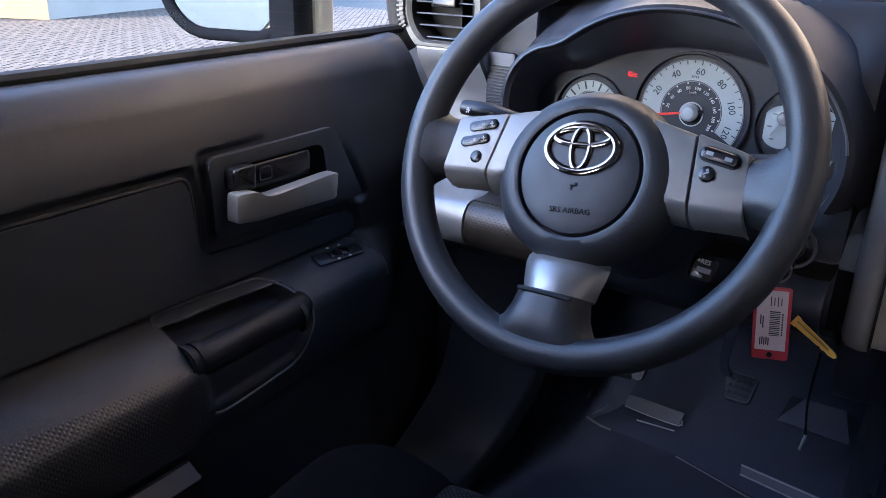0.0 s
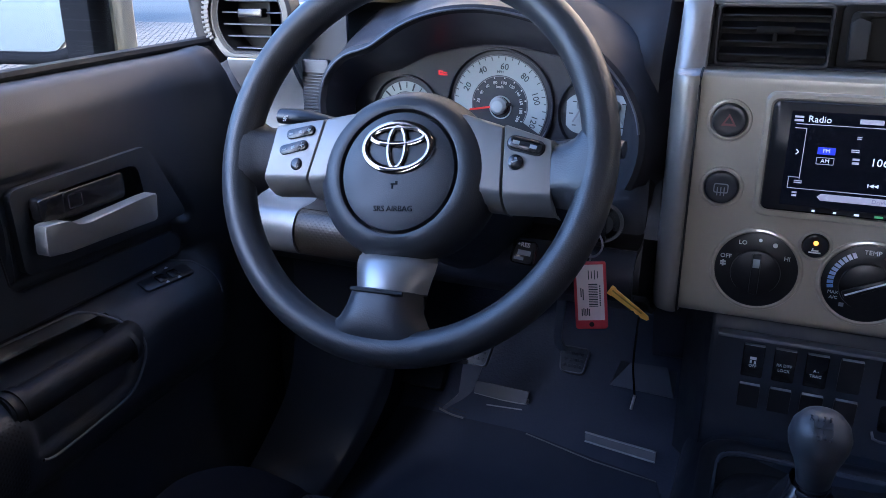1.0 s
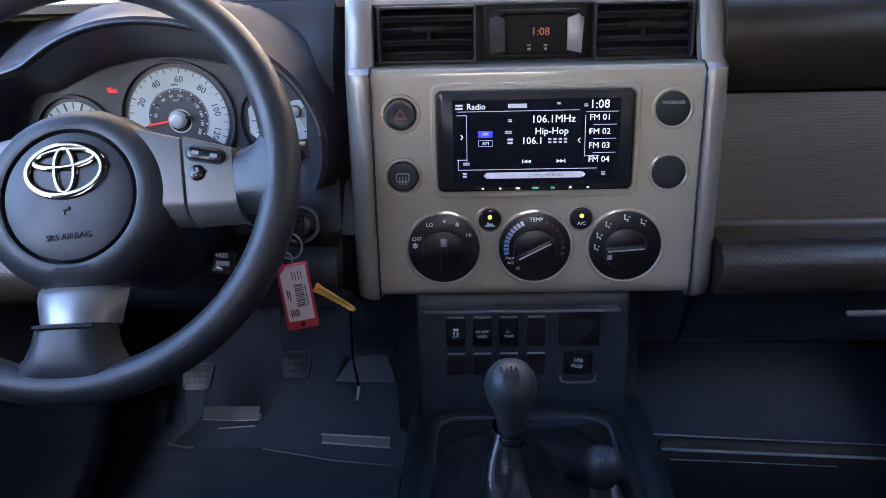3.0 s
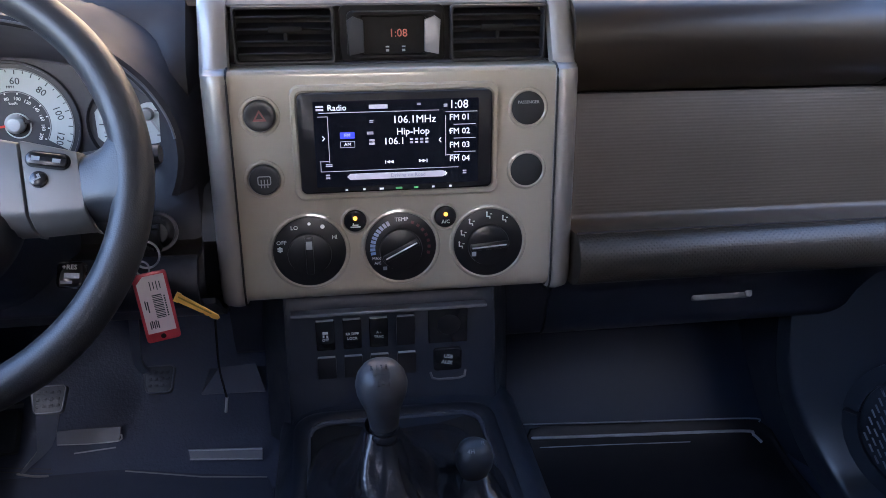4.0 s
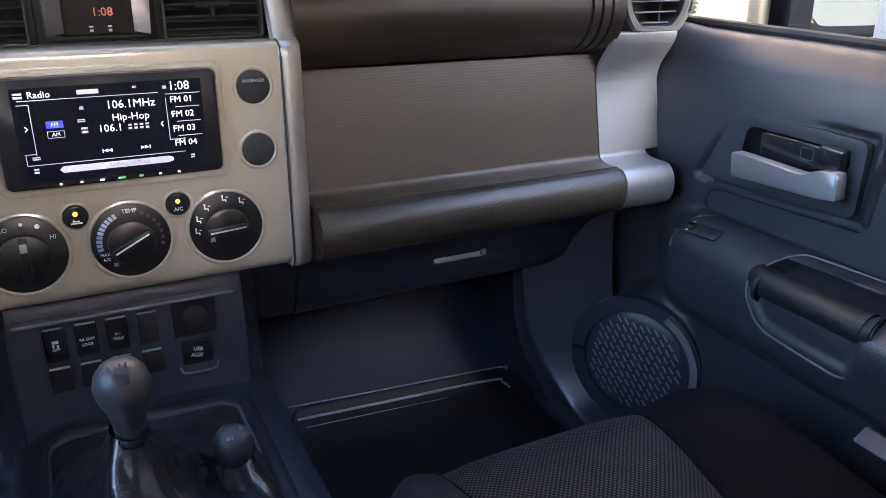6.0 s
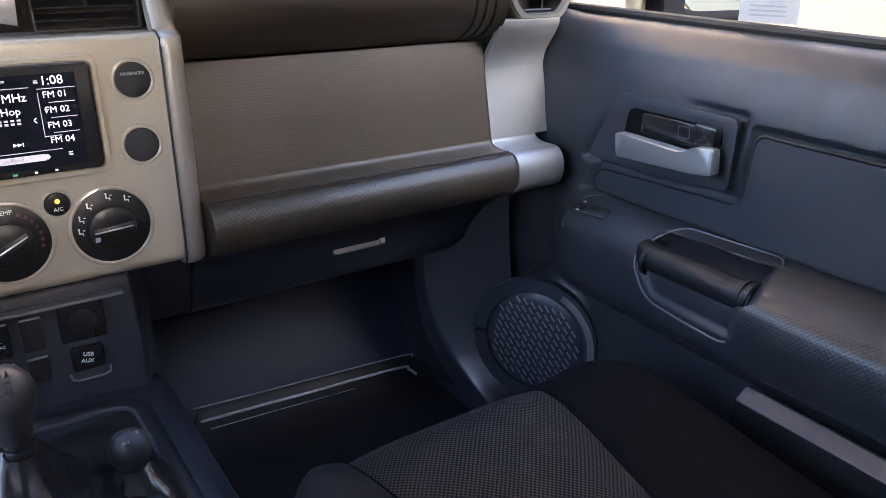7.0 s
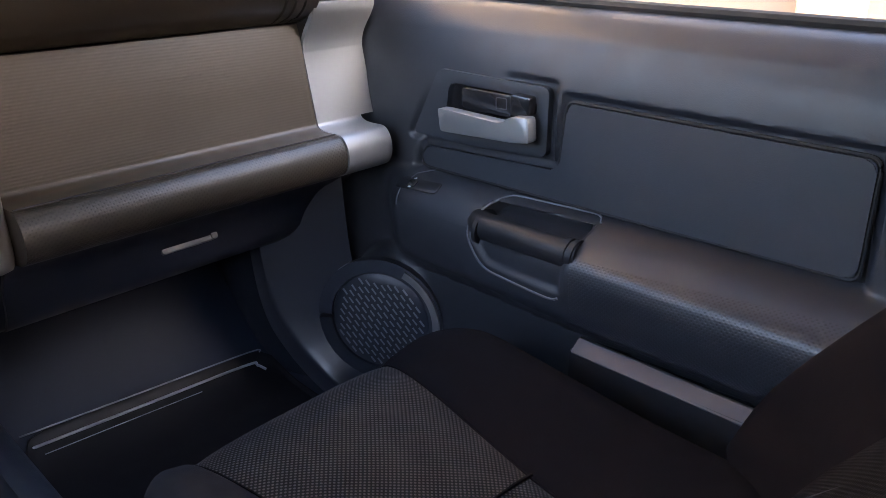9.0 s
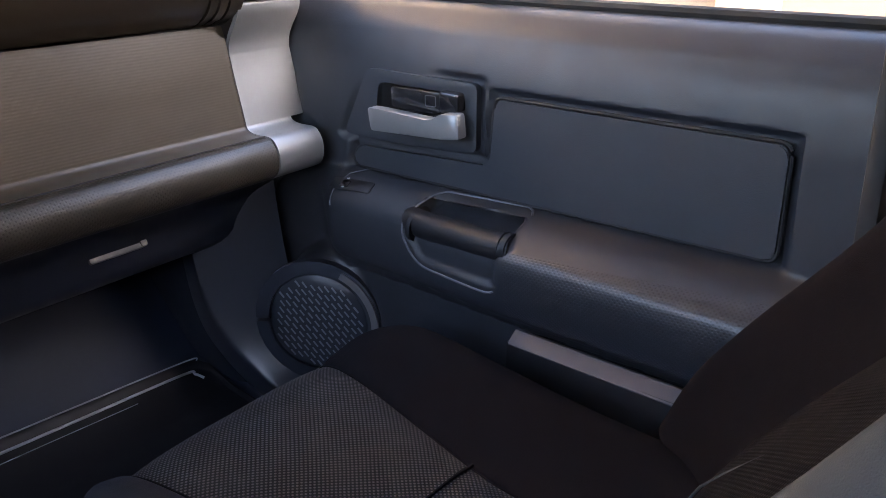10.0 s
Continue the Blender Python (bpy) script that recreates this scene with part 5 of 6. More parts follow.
part("lock_ring", lathe([(0.0165, 0.0), (0.0168, 0.0035), (0.0195, 0.0035), (0.020, 0.0)], 32, facing(-0.236, 0.742, 0.594) @ pose(0, 0, 0, -8, 10, 0)), DIMP, lock)
keys = thing("key_ring", (-0.236, 0.72, 0.60), "car key in the lock with a red tag", "keys")
part("key_bow", plate(rrect(0.024, 0.026, 0.008), 0.006, facing(-0.236, 0.731, 0.592) @ pose(0, 0, 0, 0, 90, 0), 0.0015), SMOOTH, keys, "black key head")
part("ring", tube([(-0.240 + 0.012 * math.cos(a), 0.705, 0.583 + 0.013 * math.sin(a)) for a in [2 * math.pi * i / 28 for i in range(28)]], 0.0011, 6, True), STEEL, keys, "steel ring")
part("ring", tube([(-0.243 + 0.006 * math.cos(a), 0.698, 0.572 + 0.007 * math.sin(a)) for a in [2 * math.pi * i / 20 for i in range(20)]], 0.0009, 6, True), STEEL, keys, "small steel ring")
TGM = facing(-0.2335, 0.692, 0.5365) @ pose(0, 0, 0, 0, 12, 6)
tg = part("tag", plate(rrect(0.0305, 0.068, 0.003), 0.003, TGM, 0.0008), REDT, keys, "red plastic key tag")
part("tag_label", plate([(-0.0125, -0.0245), (0.0125, -0.0245), (0.0125, 0.0315), (-0.006, 0.0315), (-0.0125, 0.025)], 0.0006, TGM @ pose(0, 0, 0.003)), LABEL, tg, "pale paper label with printed bars", smooth=False)
rects = [(-0.0088 + 0.0019 * k, 0.004 - 0.0021 * k, 0.0011, 0.009 + 0.0021 * (k % 3)) for k in range(2)]
rects += [(0.0025 + 0.0002 * (k % 2), 0.012 - 0.0017 * k, 0.0085, 0.0007 + 0.0004 * (k % 3 == 0)) for k in range(14)]
rects += [(0.0088, 0.010 - 0.0024 * k, 0.0013, 0.0016) for k in range(9)]
rects += [(-0.0085 + 0.0017 * k, -0.0165 + 0.0008 * (k % 2), 0.0011, 0.0072) for k in range(5)]
rects += [(-0.0012 + 0.0028 * k, 0.0215, 0.0008, 0.009 - 0.002 * (k % 2)) for k in range(4)]
part("tag_print", bars(rects, TGM @ pose(0, 0, 0.0036), 0.0003), DIGIT, tg, smooth=False)
part("tag_hole", plate(circle(0.0024, 16), 0.0005, TGM @ pose(0, -0.029, 0.003)), MATTE, tg)
BK = facing(-0.197, 0.690, 0.5345) @ pose(0, 0, 0, 0, -10, -29)
bk = [(-0.022, 0.0048), (-0.022, -0.0048), (-0.018, -0.0046), (-0.017, -0.0038), (0.006, -0.0030), (0.008, -0.0022), (0.011, -0.0032), (0.014, -0.0022), (0.017, -0.0030), (0.0225, -0.0016), (0.0235, 0.0004), (0.021, 0.0024), (0.012, 0.0030), (-0.017, 0.0040), (-0.018, 0.0048)]
bkey = part("brass_key", plate(bk, 0.0022, BK, 0.0004), BRASS, keys, "brass key blade", smooth=False)
part("groove", bars([(-0.002, 0.0012, 0.034, 0.0014)], BK @ pose(0, 0, 0.0022), 0.0003), mat("brass_shade", (0.45, 0.26, 0.06), 0.4, metal=1.0, vary=0.1), bkey, smooth=False)

# ---- gear levers ----
gear = thing("gear_lever", (-0.035, 0.60, 0.33), "manual gear lever with grey ball knob and vinyl boot", "gear lever")


def boot(cx, cy, z0, sx, sy, tx, ty, tz, r, rows=16, n=44, fold=0.008, seed=0.0, power=0.82, shoulder=False):
    grid = []
    for i in range(rows + 1):
        t = i / rows
        k = (1 - t) ** power
        up = t
        if shoulder:
            k, up = np.interp(t, [0, 0.1, 0.25, 0.42, 0.6, 0.75, 0.88, 1], [1.0, 0.975, 0.88, 0.68, 0.46, 0.30, 0.15, 0.0]), np.interp(t, [0, 0.1, 0.25, 0.42, 0.6, 0.75, 0.88, 1], [0, 0.09, 0.16, 0.22, 0.34, 0.52, 0.75, 1.0])
        row = []
        for j in range(n + 1):
            a = 2 * math.pi * j / n
            ca, sa = math.cos(a), math.sin(a)
            q = 1 + ((abs(ca) ** 4 + abs(sa) ** 4) ** -0.25 - 1) * k
            wob = fold * math.sin(math.pi * t) * (0.5 * math.sin(3 * a + seed + 4 * t) + 0.3 * math.sin(5 * a - seed + 7 * t) + 0.9 * noise.noise(Vector((2.2 * ca, 2.2 * sa, 5 * t + seed))))
            px = cx + (tx - cx) * t + ca * q * sx * k + ca * r * t + ca * wob
            py = cy + (ty - cy) * t + sa * q * sy * k + sa * r * t + sa * wob
            row.append((px, py, z0 + (tz - z0) * up + 0.25 * fold * math.sin(9 * t + 2 * a)))
        grid.append(row)
    return sheet(grid, 0, flip=False)


part("boot", boot(-0.014, 0.592, 0.361, 0.088, 0.132, -0.037, 0.562, 0.470, 0.013, rows=40, n=90, fold=0.011, seed=4.3, shoulder=True), BOOT, gear, "creased glossy black vinyl boot")
part("knob", lathe([(r * 0.94, z) for r, z in [(0.0, 0.066), (0.008, 0.0653), (0.0155, 0.0612), (0.0205, 0.0545), (0.0226, 0.0460), (0.0216, 0.0380), (0.0192, 0.0310), (0.0166, 0.0250), (0.0148, 0.0185), (0.0136, 0.0110), (0.0126, 0.0040), (0.0110, 0.0025)]], 40, pose(-0.034, 0.556, 0.469, 6, -2, 0)), KNOB, gear, "grey ball knob")
part("neck", lathe([(0.0110, 0.006), (0.0125, 0.004), (0.0128, 0.001), (0.0116, -0.001), (0.0130, -0.003), (0.0132, -0.007), (0.0120, -0.009), (0.0130, -0.022)], 32, pose(-0.034, 0.556, 0.469, 6, -2, 0)), BOOT, gear, "narrow black neck under the knob")
SP_ = pose(-0.034, 0.556, 0.469, 6, -2, 0) @ pose(0, -0.0135, 0.0615, 34, 0, 0)
part("shift_pattern", join(bars([(-0.006, 0, 0.0008, 0.009), (0, 0, 0.0008, 0.009), (0.006, 0, 0.0008, 0.009), (0.0, 0, 0.0125, 0.0008)], SP_ @ pose(0, 0, 0.0012), 0.0008), letters("R 1 3 5", 0.0050, SP_ @ pose(-0.0015, 0.0068, 0.0006), 0.0010), letters("2 4 6", 0.0050, SP_ @ pose(0.0015, -0.0072, 0.0006), 0.0010)), DIGIT, gear, smooth=False)
part("boot_base", plate(rrect(0.20, 0.295, 0.026), 0.004, pose(-0.012, 0.595, 0.356, 5, 0, 0)), MATTE, gear)
part("boot_frame", frame_plate(rrect(0.215, 0.31, 0.03), rrect(0.186, 0.28, 0.024), 0.010, pose(-0.012, 0.595, 0.358, 5, 0, 0), 0.003), FRAMEB, gear, "black boot surround")
part("boot_lip", tube([(x, y, 0.004) for x, y in rrect(0.184, 0.278, 0.024)], 0.0032, 8, True, pose(-0.012, 0.595, 0.358, 5, 0, 0)), LIPG, gear, "glossy inner lip of the surround, highlight in its colour")
tr = thing("transfer_lever", (0.05, 0.59, 0.33), "short transfer lever with black knob", "gear lever")
part("boot", boot(0.050, 0.60, 0.362, 0.035, 0.06, 0.050, 0.588, 0.402, 0.009, rows=8, fold=0.003, seed=2.0), BOOT, tr)
part("knob", lathe([(0.0, 0.040), (0.008, 0.039), (0.0145, 0.034), (0.0175, 0.025), (0.0165, 0.015), (0.012, 0.004), (0.011, -0.008)], 32, pose(0.047, 0.587, 0.393, 8, 0, 0)), KNOB, tr, "dark round knob")
part("knob_print", join(letters("4H", 0.0055, pose(0.042, 0.5725, 0.4285, 40, 0, 0) @ pose(0, 0, 0.0008)), letters("R", 0.0055, pose(0.054, 0.580, 0.4318, 30, 8, 0))), GREYP, tr)

STICKER = mat("sticker", (0.42, 0.43, 0.43), 0.5, vary=0.05)

# ---- doors ----
PANEL = [(0.453, 0.632), (0.118, 0.617), (0.120, 0.490), (0.694, 0.512), (0.684, 0.551), (0.464, 0.551)]
BEZEL = [(0.648, 0.650), (0.474, 0.641), (0.477, 0.559), (0.600, 0.557), (0.698, 0.561)]
OPEN = [(0.634, 0.637), (0.487, 0.631), (0.490, 0.570), (0.636, 0.568)]
GRIP = [(0.548, 0.497), (0.400, 0.494), (0.408, 0.420), (0.528, 0.426), (0.555, 0.462)]


def sdf(pts, px, py):
    """Signed distance to a polygon: negative inside."""
    d, inside, n = 1e9, False, len(pts)
    for i in range(n):
        ax, ay = pts[i]
        bx, by = pts[(i + 1) % n]
        ex, ey, wx, wy = bx - ax, by - ay, px - ax, py - ay
        t = min(max((wx * ex + wy * ey) / (ex * ex + ey * ey), 0), 1)
        d = min(d, math.hypot(wx - ex * t, wy - ey * t))
        if (ay > py) != (by > py) and px < ex * (py - ay) / (by - ay) + ax:
            inside = not inside
    return -d if inside else d


def rounded(pts, r, n=4):
    out = []
    k = len(pts)
    for i in range(k):
        a, b, c = Vector(pts[i - 1]), Vector(pts[i]), Vector(pts[(i + 1) % k])
        p, q = b + (a - b).normalized() * r, b + (c - b).normalized() * r
        for j in range(n + 1):
            t = j / n
            w = p * (1 - t) ** 2 + b * 2 * t * (1 - t) + q * t * t
            out.append((w.x, w.y))
    return out


ARM_U, ARM_D = zip(*smooth_line([(-0.004, 0.0), (0.004, 0.02), (0.010, 0.16), (0.022, 0.55), (0.033, 0.82), (0.042, 0.94), (0.052, 0.985), (0.064, 1.0), (0.085, 0.975), (0.105, 0.92), (0.120, 0.80), (0.132, 0.58), (0.145, 0.42), (0.165, 0.38), (0.40, 0.36)], 4))


def door_x(y, z, driver, grip=True):
    """How far the inner skin of a door stands from the middle of the car."""
    k = min(max((z - 0.605) / 0.140, 0.0), 1.0)
    x = 0.690 + 0.026 * k ** 1.5 + 0.018 * max(k - 0.72, 0.0) ** 2 / 0.0784
    x -= 0.004 * ss(0.69, 0.86, y)
    # armrest: sloping shelf, round edge, upright side that tucks in above the pocket
    arm = float(np.interp(0.492 + 0.050 * (y - 0.16) - z, ARM_U, ARM_D))
    front = 1 - 0.22 * ss(0.42, 0.62, y) - 0.66 * ss(0.68, 0.76, y)
    x -= 0.066 * arm * front
    # lower door
    x -= 0.006 * ss(0.34, 0.15, z)
    # speaker mound
    if not driver:
        d = math.hypot((y - 0.729) * 1.15, z - 0.289)
        k = 1 - ss(0.078, 0.112, d)
        x = x * (1 - k) + k * (0.634 + 0.5 * (0.729 - y))
    # sunk field for the insert, the channel round the handle surround, and the handle bowl
    e = sdf(PANEL, y, z)
    x += 0.010 * (1 - ss(-0.002, 0.008, e))
    x += 0.002 * (1 - ss(0.004, 0.016, e)) * ss(0.60, 0.50, z)
    e = sdf(BEZEL, y, z)
    x += 0.008 * (1 - ss(0.002, 0.012, e)) * (1 - ss(0.58, 0.64, z) * ss(0.50, 0.56, y))
    x += 0.026 * (1 - ss(-0.008, 0.0, sdf(OPEN, y, z)))
    e = sdf(GRIP, y, z)
    x += (0.006 + 0.040 * ss(0.470, 0.482, z)) * (1 - ss(-0.010, 0.001, e)) if grip else 0
    return x


def add_speaker(s, door):
    """Round speaker grille with staggered rows of short slots, set flush in its slanted mound."""
    SM = Matrix.Translation((s * 0.630, 0.725, 0.288)) @ (Vector((-s * 0.894, -0.447, 0.02)).to_track_quat("Z", "Y").to_matrix().to_4x4()) @ Matrix.Scale(1.10, 4)
    spk = part("speaker_grille", lathe([(0, 0.0055), (0.05, 0.0048), (0.062, 0.0034), (0.067, 0.0010), (0.070, -0.006)], 56, SM), BLACK, door, "round black speaker grille with slots")
    slot = box(-0.0010, 0.0010, -0.0048, 0.0048, 0, 0.0014)
    for i in range(-9, 10):
        for j in range(-6, 7):
            u, v = 0.0072 * i, 0.0140 * j + (0.0, 0.0065, 0.0022, 0.0095)[i % 4]
            if math.hypot(u, v) < 0.060:
                b = slot.copy()
                b.transform(SM @ pose(0, 0, 0, 0, 0, 36 * s) @ pose(u, v, 0.0046 - 0.0012 * (math.hypot(u, v) / 0.063) ** 2))
                part("slot", b, GREYSLOT, spk, smooth=False)
    slot.free()
    part("speaker_ring", arc_plate(0.0690, 0.0875, -178, 178, 0.012, SM @ pose(0, 0, -0.0085)), BLACK, spk)
    arc = arc_plate(0.0750, 0.0840, *((-40, 62) if s > 0 else (118, 220)), 0.004, SM @ pose(0, 0, 0.0035))
    part("speaker_trim", arc, SILVERD, spk, "grey arc of the speaker ring")


def make_door(s):
    driver = s < 0
    word = "driver" if driver else "passenger"
    door = thing("door_1" if driver else "door_2", (s * 0.72, 0.45, 0.10), f"black plastic {word} door trim with silver handle and armrest", "door", kind="structure")
    zs = [0.09 + 0.002375 * i for i in range(273)]
    ys = [0.055 + 0.0044 * j for j in range(186)]

    def sill(y):
        return 0.04 * (y - 0.07) - 0.034
    grid = []
    for z in zs:
        row = []
        for y in ys:
            yy = y + (0.02 * ss(0.55, 0.30, z) - 0.06 * ss(0.55, 0.74, z)) * ss(0.75, 0.87, y)
            row.append((s * door_x(y, z, driver), yy, z + sill(y) * ss(0.64, 0.73, z)))
        grid.append(row)
    last = grid[-1]
    for dx, dz in ((0.006, 0.0045), (0.014, 0.0070), (0.026, 0.0085), (0.040, 0.0085)):
        grid.append([(p[0] + s * dx, p[1], p[2] + dz) for p in last])
    # the dimpled band is cut out of the skin as a part of its own
    z0, z1, j1 = 118, 159, 78
    part("skin", join(sheet(grid[:z0 + 1], 0, flip=s > 0), sheet(grid[z1:], 0, flip=s > 0), sheet([r[j1:] for r in grid[z0:z1 + 1]], 0, flip=s > 0)), DOORB, door, "grained black door trim")
    part("armrest_band", sheet([r[:j1 + 1] for r in grid[z0:z1 + 1]], 0, flip=s > 0), ARMD, door, "dimpled black armrest side")
    part("edge", box(*sorted((s * 0.66, s * 0.78)), 0.040, 0.056, 0.09, 0.71, 0.003), MATTE, door)
    part("outer_skin", box(*sorted((s * 0.775, s * 0.80)), 0.03, 1.0, -0.10, 0.700, 0.006), PAINT, door, "sand-coloured outer panel")
    part("seal", tube([(s * 0.748, 0.04, 0.713), (s * 0.748, 0.42, 0.728), (s * 0.748, 0.86, 0.746)], 0.0065, 8), MATTE, door, "black rubber window seal")
    gl = part("window", box(*sorted((s * 0.7555, s * 0.7595)), 0.04, 0.84, 0.70, 1.24), GLASS, door, "clear side window", smooth=False)
    gl.visible_shadow = False
    if not driver:
        st_ = part("window_sticker", box(0.7538, 0.7548, 0.462, 0.536, 0.738, 0.806), STICKER, door, "pale grey window label with round and diamond shapes", smooth=False)
        part("sticker_shape", lathe([(0.010, 0), (0.010, 0.0004), (0.013, 0.0004), (0.013, 0)], 28, pose(0.7538, 0.514, 0.782, 0, -90, 0)), GREYP, st_)
        part("sticker_shape", plate([(-0.013, 0), (0, -0.010), (0.013, 0), (0, 0.010)], 0.0004, pose(0.7538, 0.486, 0.780, 0, -90, 0)), GREYP, st_, smooth=False)
        part("sticker_print", bars([(-0.010 + 0.005 * k, 0.0, 0.002, 0.046) for k in range(3)], pose(0.7538, 0.50, 0.756, 0, -90, 0), 0.0003), GREYP, st_, smooth=False)
    part("window_frame", tube([(s * 0.755, 0.86, 0.72), (s * 0.752, 0.845, 0.76), (s * 0.745, 0.80, 0.95), (s * 0.735, 0.72, 1.25)], 0.016, 10), MATTE, door)
    # local frame on the door: x along the car, y up, z to the inside
    if s > 0:
        def on(y, z, x):
            return Matrix(((0, 0, -1, x), (-1, 0, 0, y), (0, 1, 0, z), (0, 0, 0, 1)))
        def pts(p, cy, cz):
            return [(cy - a, b - cz) for a, b in p]
    else:
        def on(y, z, x):
            return Matrix(((0, 0, 1, -x), (1, 0, 0, y), (0, 1, 0, z), (0, 0, 0, 1)))
        def pts(p, cy, cz):
            return [(a - cy, b - cz) for a, b in p]

    def ccw(p):
        area = sum(a[0] * b[1] - b[0] * a[1] for a, b in zip(p, p[1:] + p[:1]))
        return p if area > 0 else p[::-1]
    # insert panel: rounded outline with a thin gap round it
    pin = [(0.449, 0.626), (0.124, 0.611), (0.126, 0.497), (0.686, 0.518), (0.678, 0.545), (0.459, 0.545)]
    fan = ccw(pts(rounded(pin, 0.012), 0.30, 0.56))
    bm = bmesh.new()
    base = [bm.verts.new((a, b, 0)) for a, b in fan]
    top_ = [bm.verts.new((a, b, 0.006)) for a, b in fan]
    for i in range(len(fan)):
        j = (i + 1) % len(fan)
        bm.faces.new((base[i], base[j], top_[j], top_[i]))
    bm.faces.new(top_)
    bmesh.ops.bevel(bm, geom=[e for e in bm.edges if all(v in top_ for v in e.verts)], offset=0.0016, segments=2, affect='EDGES')
    bmesh.ops.triangulate(bm, faces=[f for f in bm.faces if len(f.verts) > 4])
    bm.transform(on(0.30, 0.56, 0.6955))
    part("insert_panel", bm, INSERTP, door, "smooth dark grey insert panel")
    rim_ = [(s * 0.6925, y, z) for y, z in rounded([(a + (0.0022 if a > 0.4 else -0.0022), b + (0.0022 if b > 0.56 else -0.0022)) for a, b in pin], 0.012)]
    part("insert_gap", tube(rim_, 0.0021, 6, True), MATTE, door, "dark joint round the insert")
    # handle surround and handle
    o = ccw(pts(rounded(BEZEL, 0.010), 0.55, 0.61))
    inner = ccw(pts(rounded([(0.630, 0.634), (0.491, 0.628), (0.493, 0.573), (0.580, 0.571), (0.640, 0.570)], 0.012), 0.55, 0.61))
    part("handle_bezel", frame_plate(o, inner, 0.010, on(0.55, 0.61, 0.6975), 0.0008), INSERTP, door, "dark grey handle surround")
    hd = [(0.6275, 0.6055), (0.610, 0.6055), (0.528, 0.600), (0.518, 0.6015), (0.509, 0.608), (0.484, 0.6095), (0.482, 0.580), (0.507, 0.577), (0.566, 0.5765), (0.624, 0.5765)]
    hp = part("door_handle", plate(ccw(pts(rounded(hd, 0.004, 2), 0.55, 0.595)), 0.015, on(0.55, 0.595, 0.676), 0.003), SILVER, door, "satin silver pull handle")
    part("lock_knob", plate(ccw(pts(rounded([(0.521, 0.632), (0.492, 0.630), (0.493, 0.608), (0.520, 0.606)], 0.004), 0.506, 0.62)), 0.016, on(0.506, 0.62, 0.690), 0.003), SMOOTH, hp, "gloss black lock lever")
    part("lever_back", plate(ccw(pts(rounded([(0.606, 0.631), (0.526, 0.628), (0.525, 0.601), (0.606, 0.604)], 0.005), 0.56, 0.62)), 0.008, on(0.56, 0.62, 0.692), 0.002), SMOOTH, hp)
    part("lever_pad", frame_plate(rrect(0.017, 0.014, 0.002), rrect(0.015, 0.012, 0.0015), 0.0006, on(0.541, 0.617, 0.684)), DIMP, hp)
    # window switches let into the front of the armrest
    sy, zt = (0.643, 0.5015) if driver else (0.671, 0.496)

    def rest(y, z, lift):
        p = Vector((s * door_x(y, z, driver), y, z))
        e1 = (Vector((s * door_x(y + 0.004, z, driver), y + 0.004, z)) - p).normalized()
        e2 = (Vector((s * door_x(y, z + 0.004, driver), y, z + 0.004)) - p).normalized()
        if s > 0:
            e1 = -e1
        n = e1.cross(e2).normalized()
        e2 = n.cross(e1)
        p += n * lift
        return Matrix(((e1.x, e2.x, n.x, p.x), (e1.y, e2.y, n.y, p.y), (e1.z, e2.z, n.z, p.z), (0, 0, 0, 1)))
    pn = part("switch_panel", plate(rrect(0.070, 0.020, 0.004), 0.0012, rest(sy - 0.004, zt, 0.0004), 0.0005), BUTTON, door, "black window switch panel")
    for k in range(1 if not driver else 2):
        part("window_switch", plate(rrect(0.013, 0.012, 0.002), 0.002, rest(sy + 0.006 - 0.017 * k, zt, 0.0012), 0.0008), SMOOTH, pn, "black window switch")
        for j in range(2):
            part("switch_mark", bars([(0, 0, 0.0044, 0.0018), (0.0006, 0.0012, 0.0018, 0.0016)], rest(sy + 0.006 - 0.017 * k, zt - 0.004 + 0.008 * j, 0.0032), 0.0004), WHITEP, pn, smooth=False)
    # pull grip in its recess
    part("pull_grip", tube(smooth_line([(s * 0.672, 0.556, 0.4700), (s * 0.658, 0.552, 0.4705), (s * 0.6495, 0.540, 0.4705), (s * 0.647, 0.48, 0.4680), (s * 0.6455, 0.420, 0.4655), (s * 0.647, 0.398, 0.465)], 4), 0.0175, 20), GRIPM, door, "rounded pull grip")
    for gy, gw in ((0.412, 0.0035), (0.402, 0.003), (0.541, 0.003)):
        part("grip_collar", tube([(s * 0.6462, gy + gw, 0.4664), (s * 0.6462, gy - gw, 0.4660)], 0.0188, 20), GRIPM, door)
    path = [(s * (door_x(y, z, driver, False) - 0.0006), y, z) for y, z in resample(rounded([(0.390, 0.500), (0.540, 0.503), (0.562, 0.466), (0.534, 0.421), (0.408, 0.412)], 0.020, 6)[3:-3], 60)]
    # highlight on the recess edge, put into the grey of this tube
    part("grip_edge", tube(path, 0.0015, 8), EDGEM, door, "raised edge of the grip recess, highlight painted in")
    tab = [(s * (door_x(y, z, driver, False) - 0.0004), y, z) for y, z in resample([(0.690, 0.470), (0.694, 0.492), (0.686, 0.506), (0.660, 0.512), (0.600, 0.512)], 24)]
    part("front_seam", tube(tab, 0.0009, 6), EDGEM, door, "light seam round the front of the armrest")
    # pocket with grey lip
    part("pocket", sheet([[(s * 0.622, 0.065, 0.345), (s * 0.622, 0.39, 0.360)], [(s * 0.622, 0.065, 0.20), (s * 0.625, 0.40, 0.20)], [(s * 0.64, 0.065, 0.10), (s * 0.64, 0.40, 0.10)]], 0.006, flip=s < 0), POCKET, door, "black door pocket")
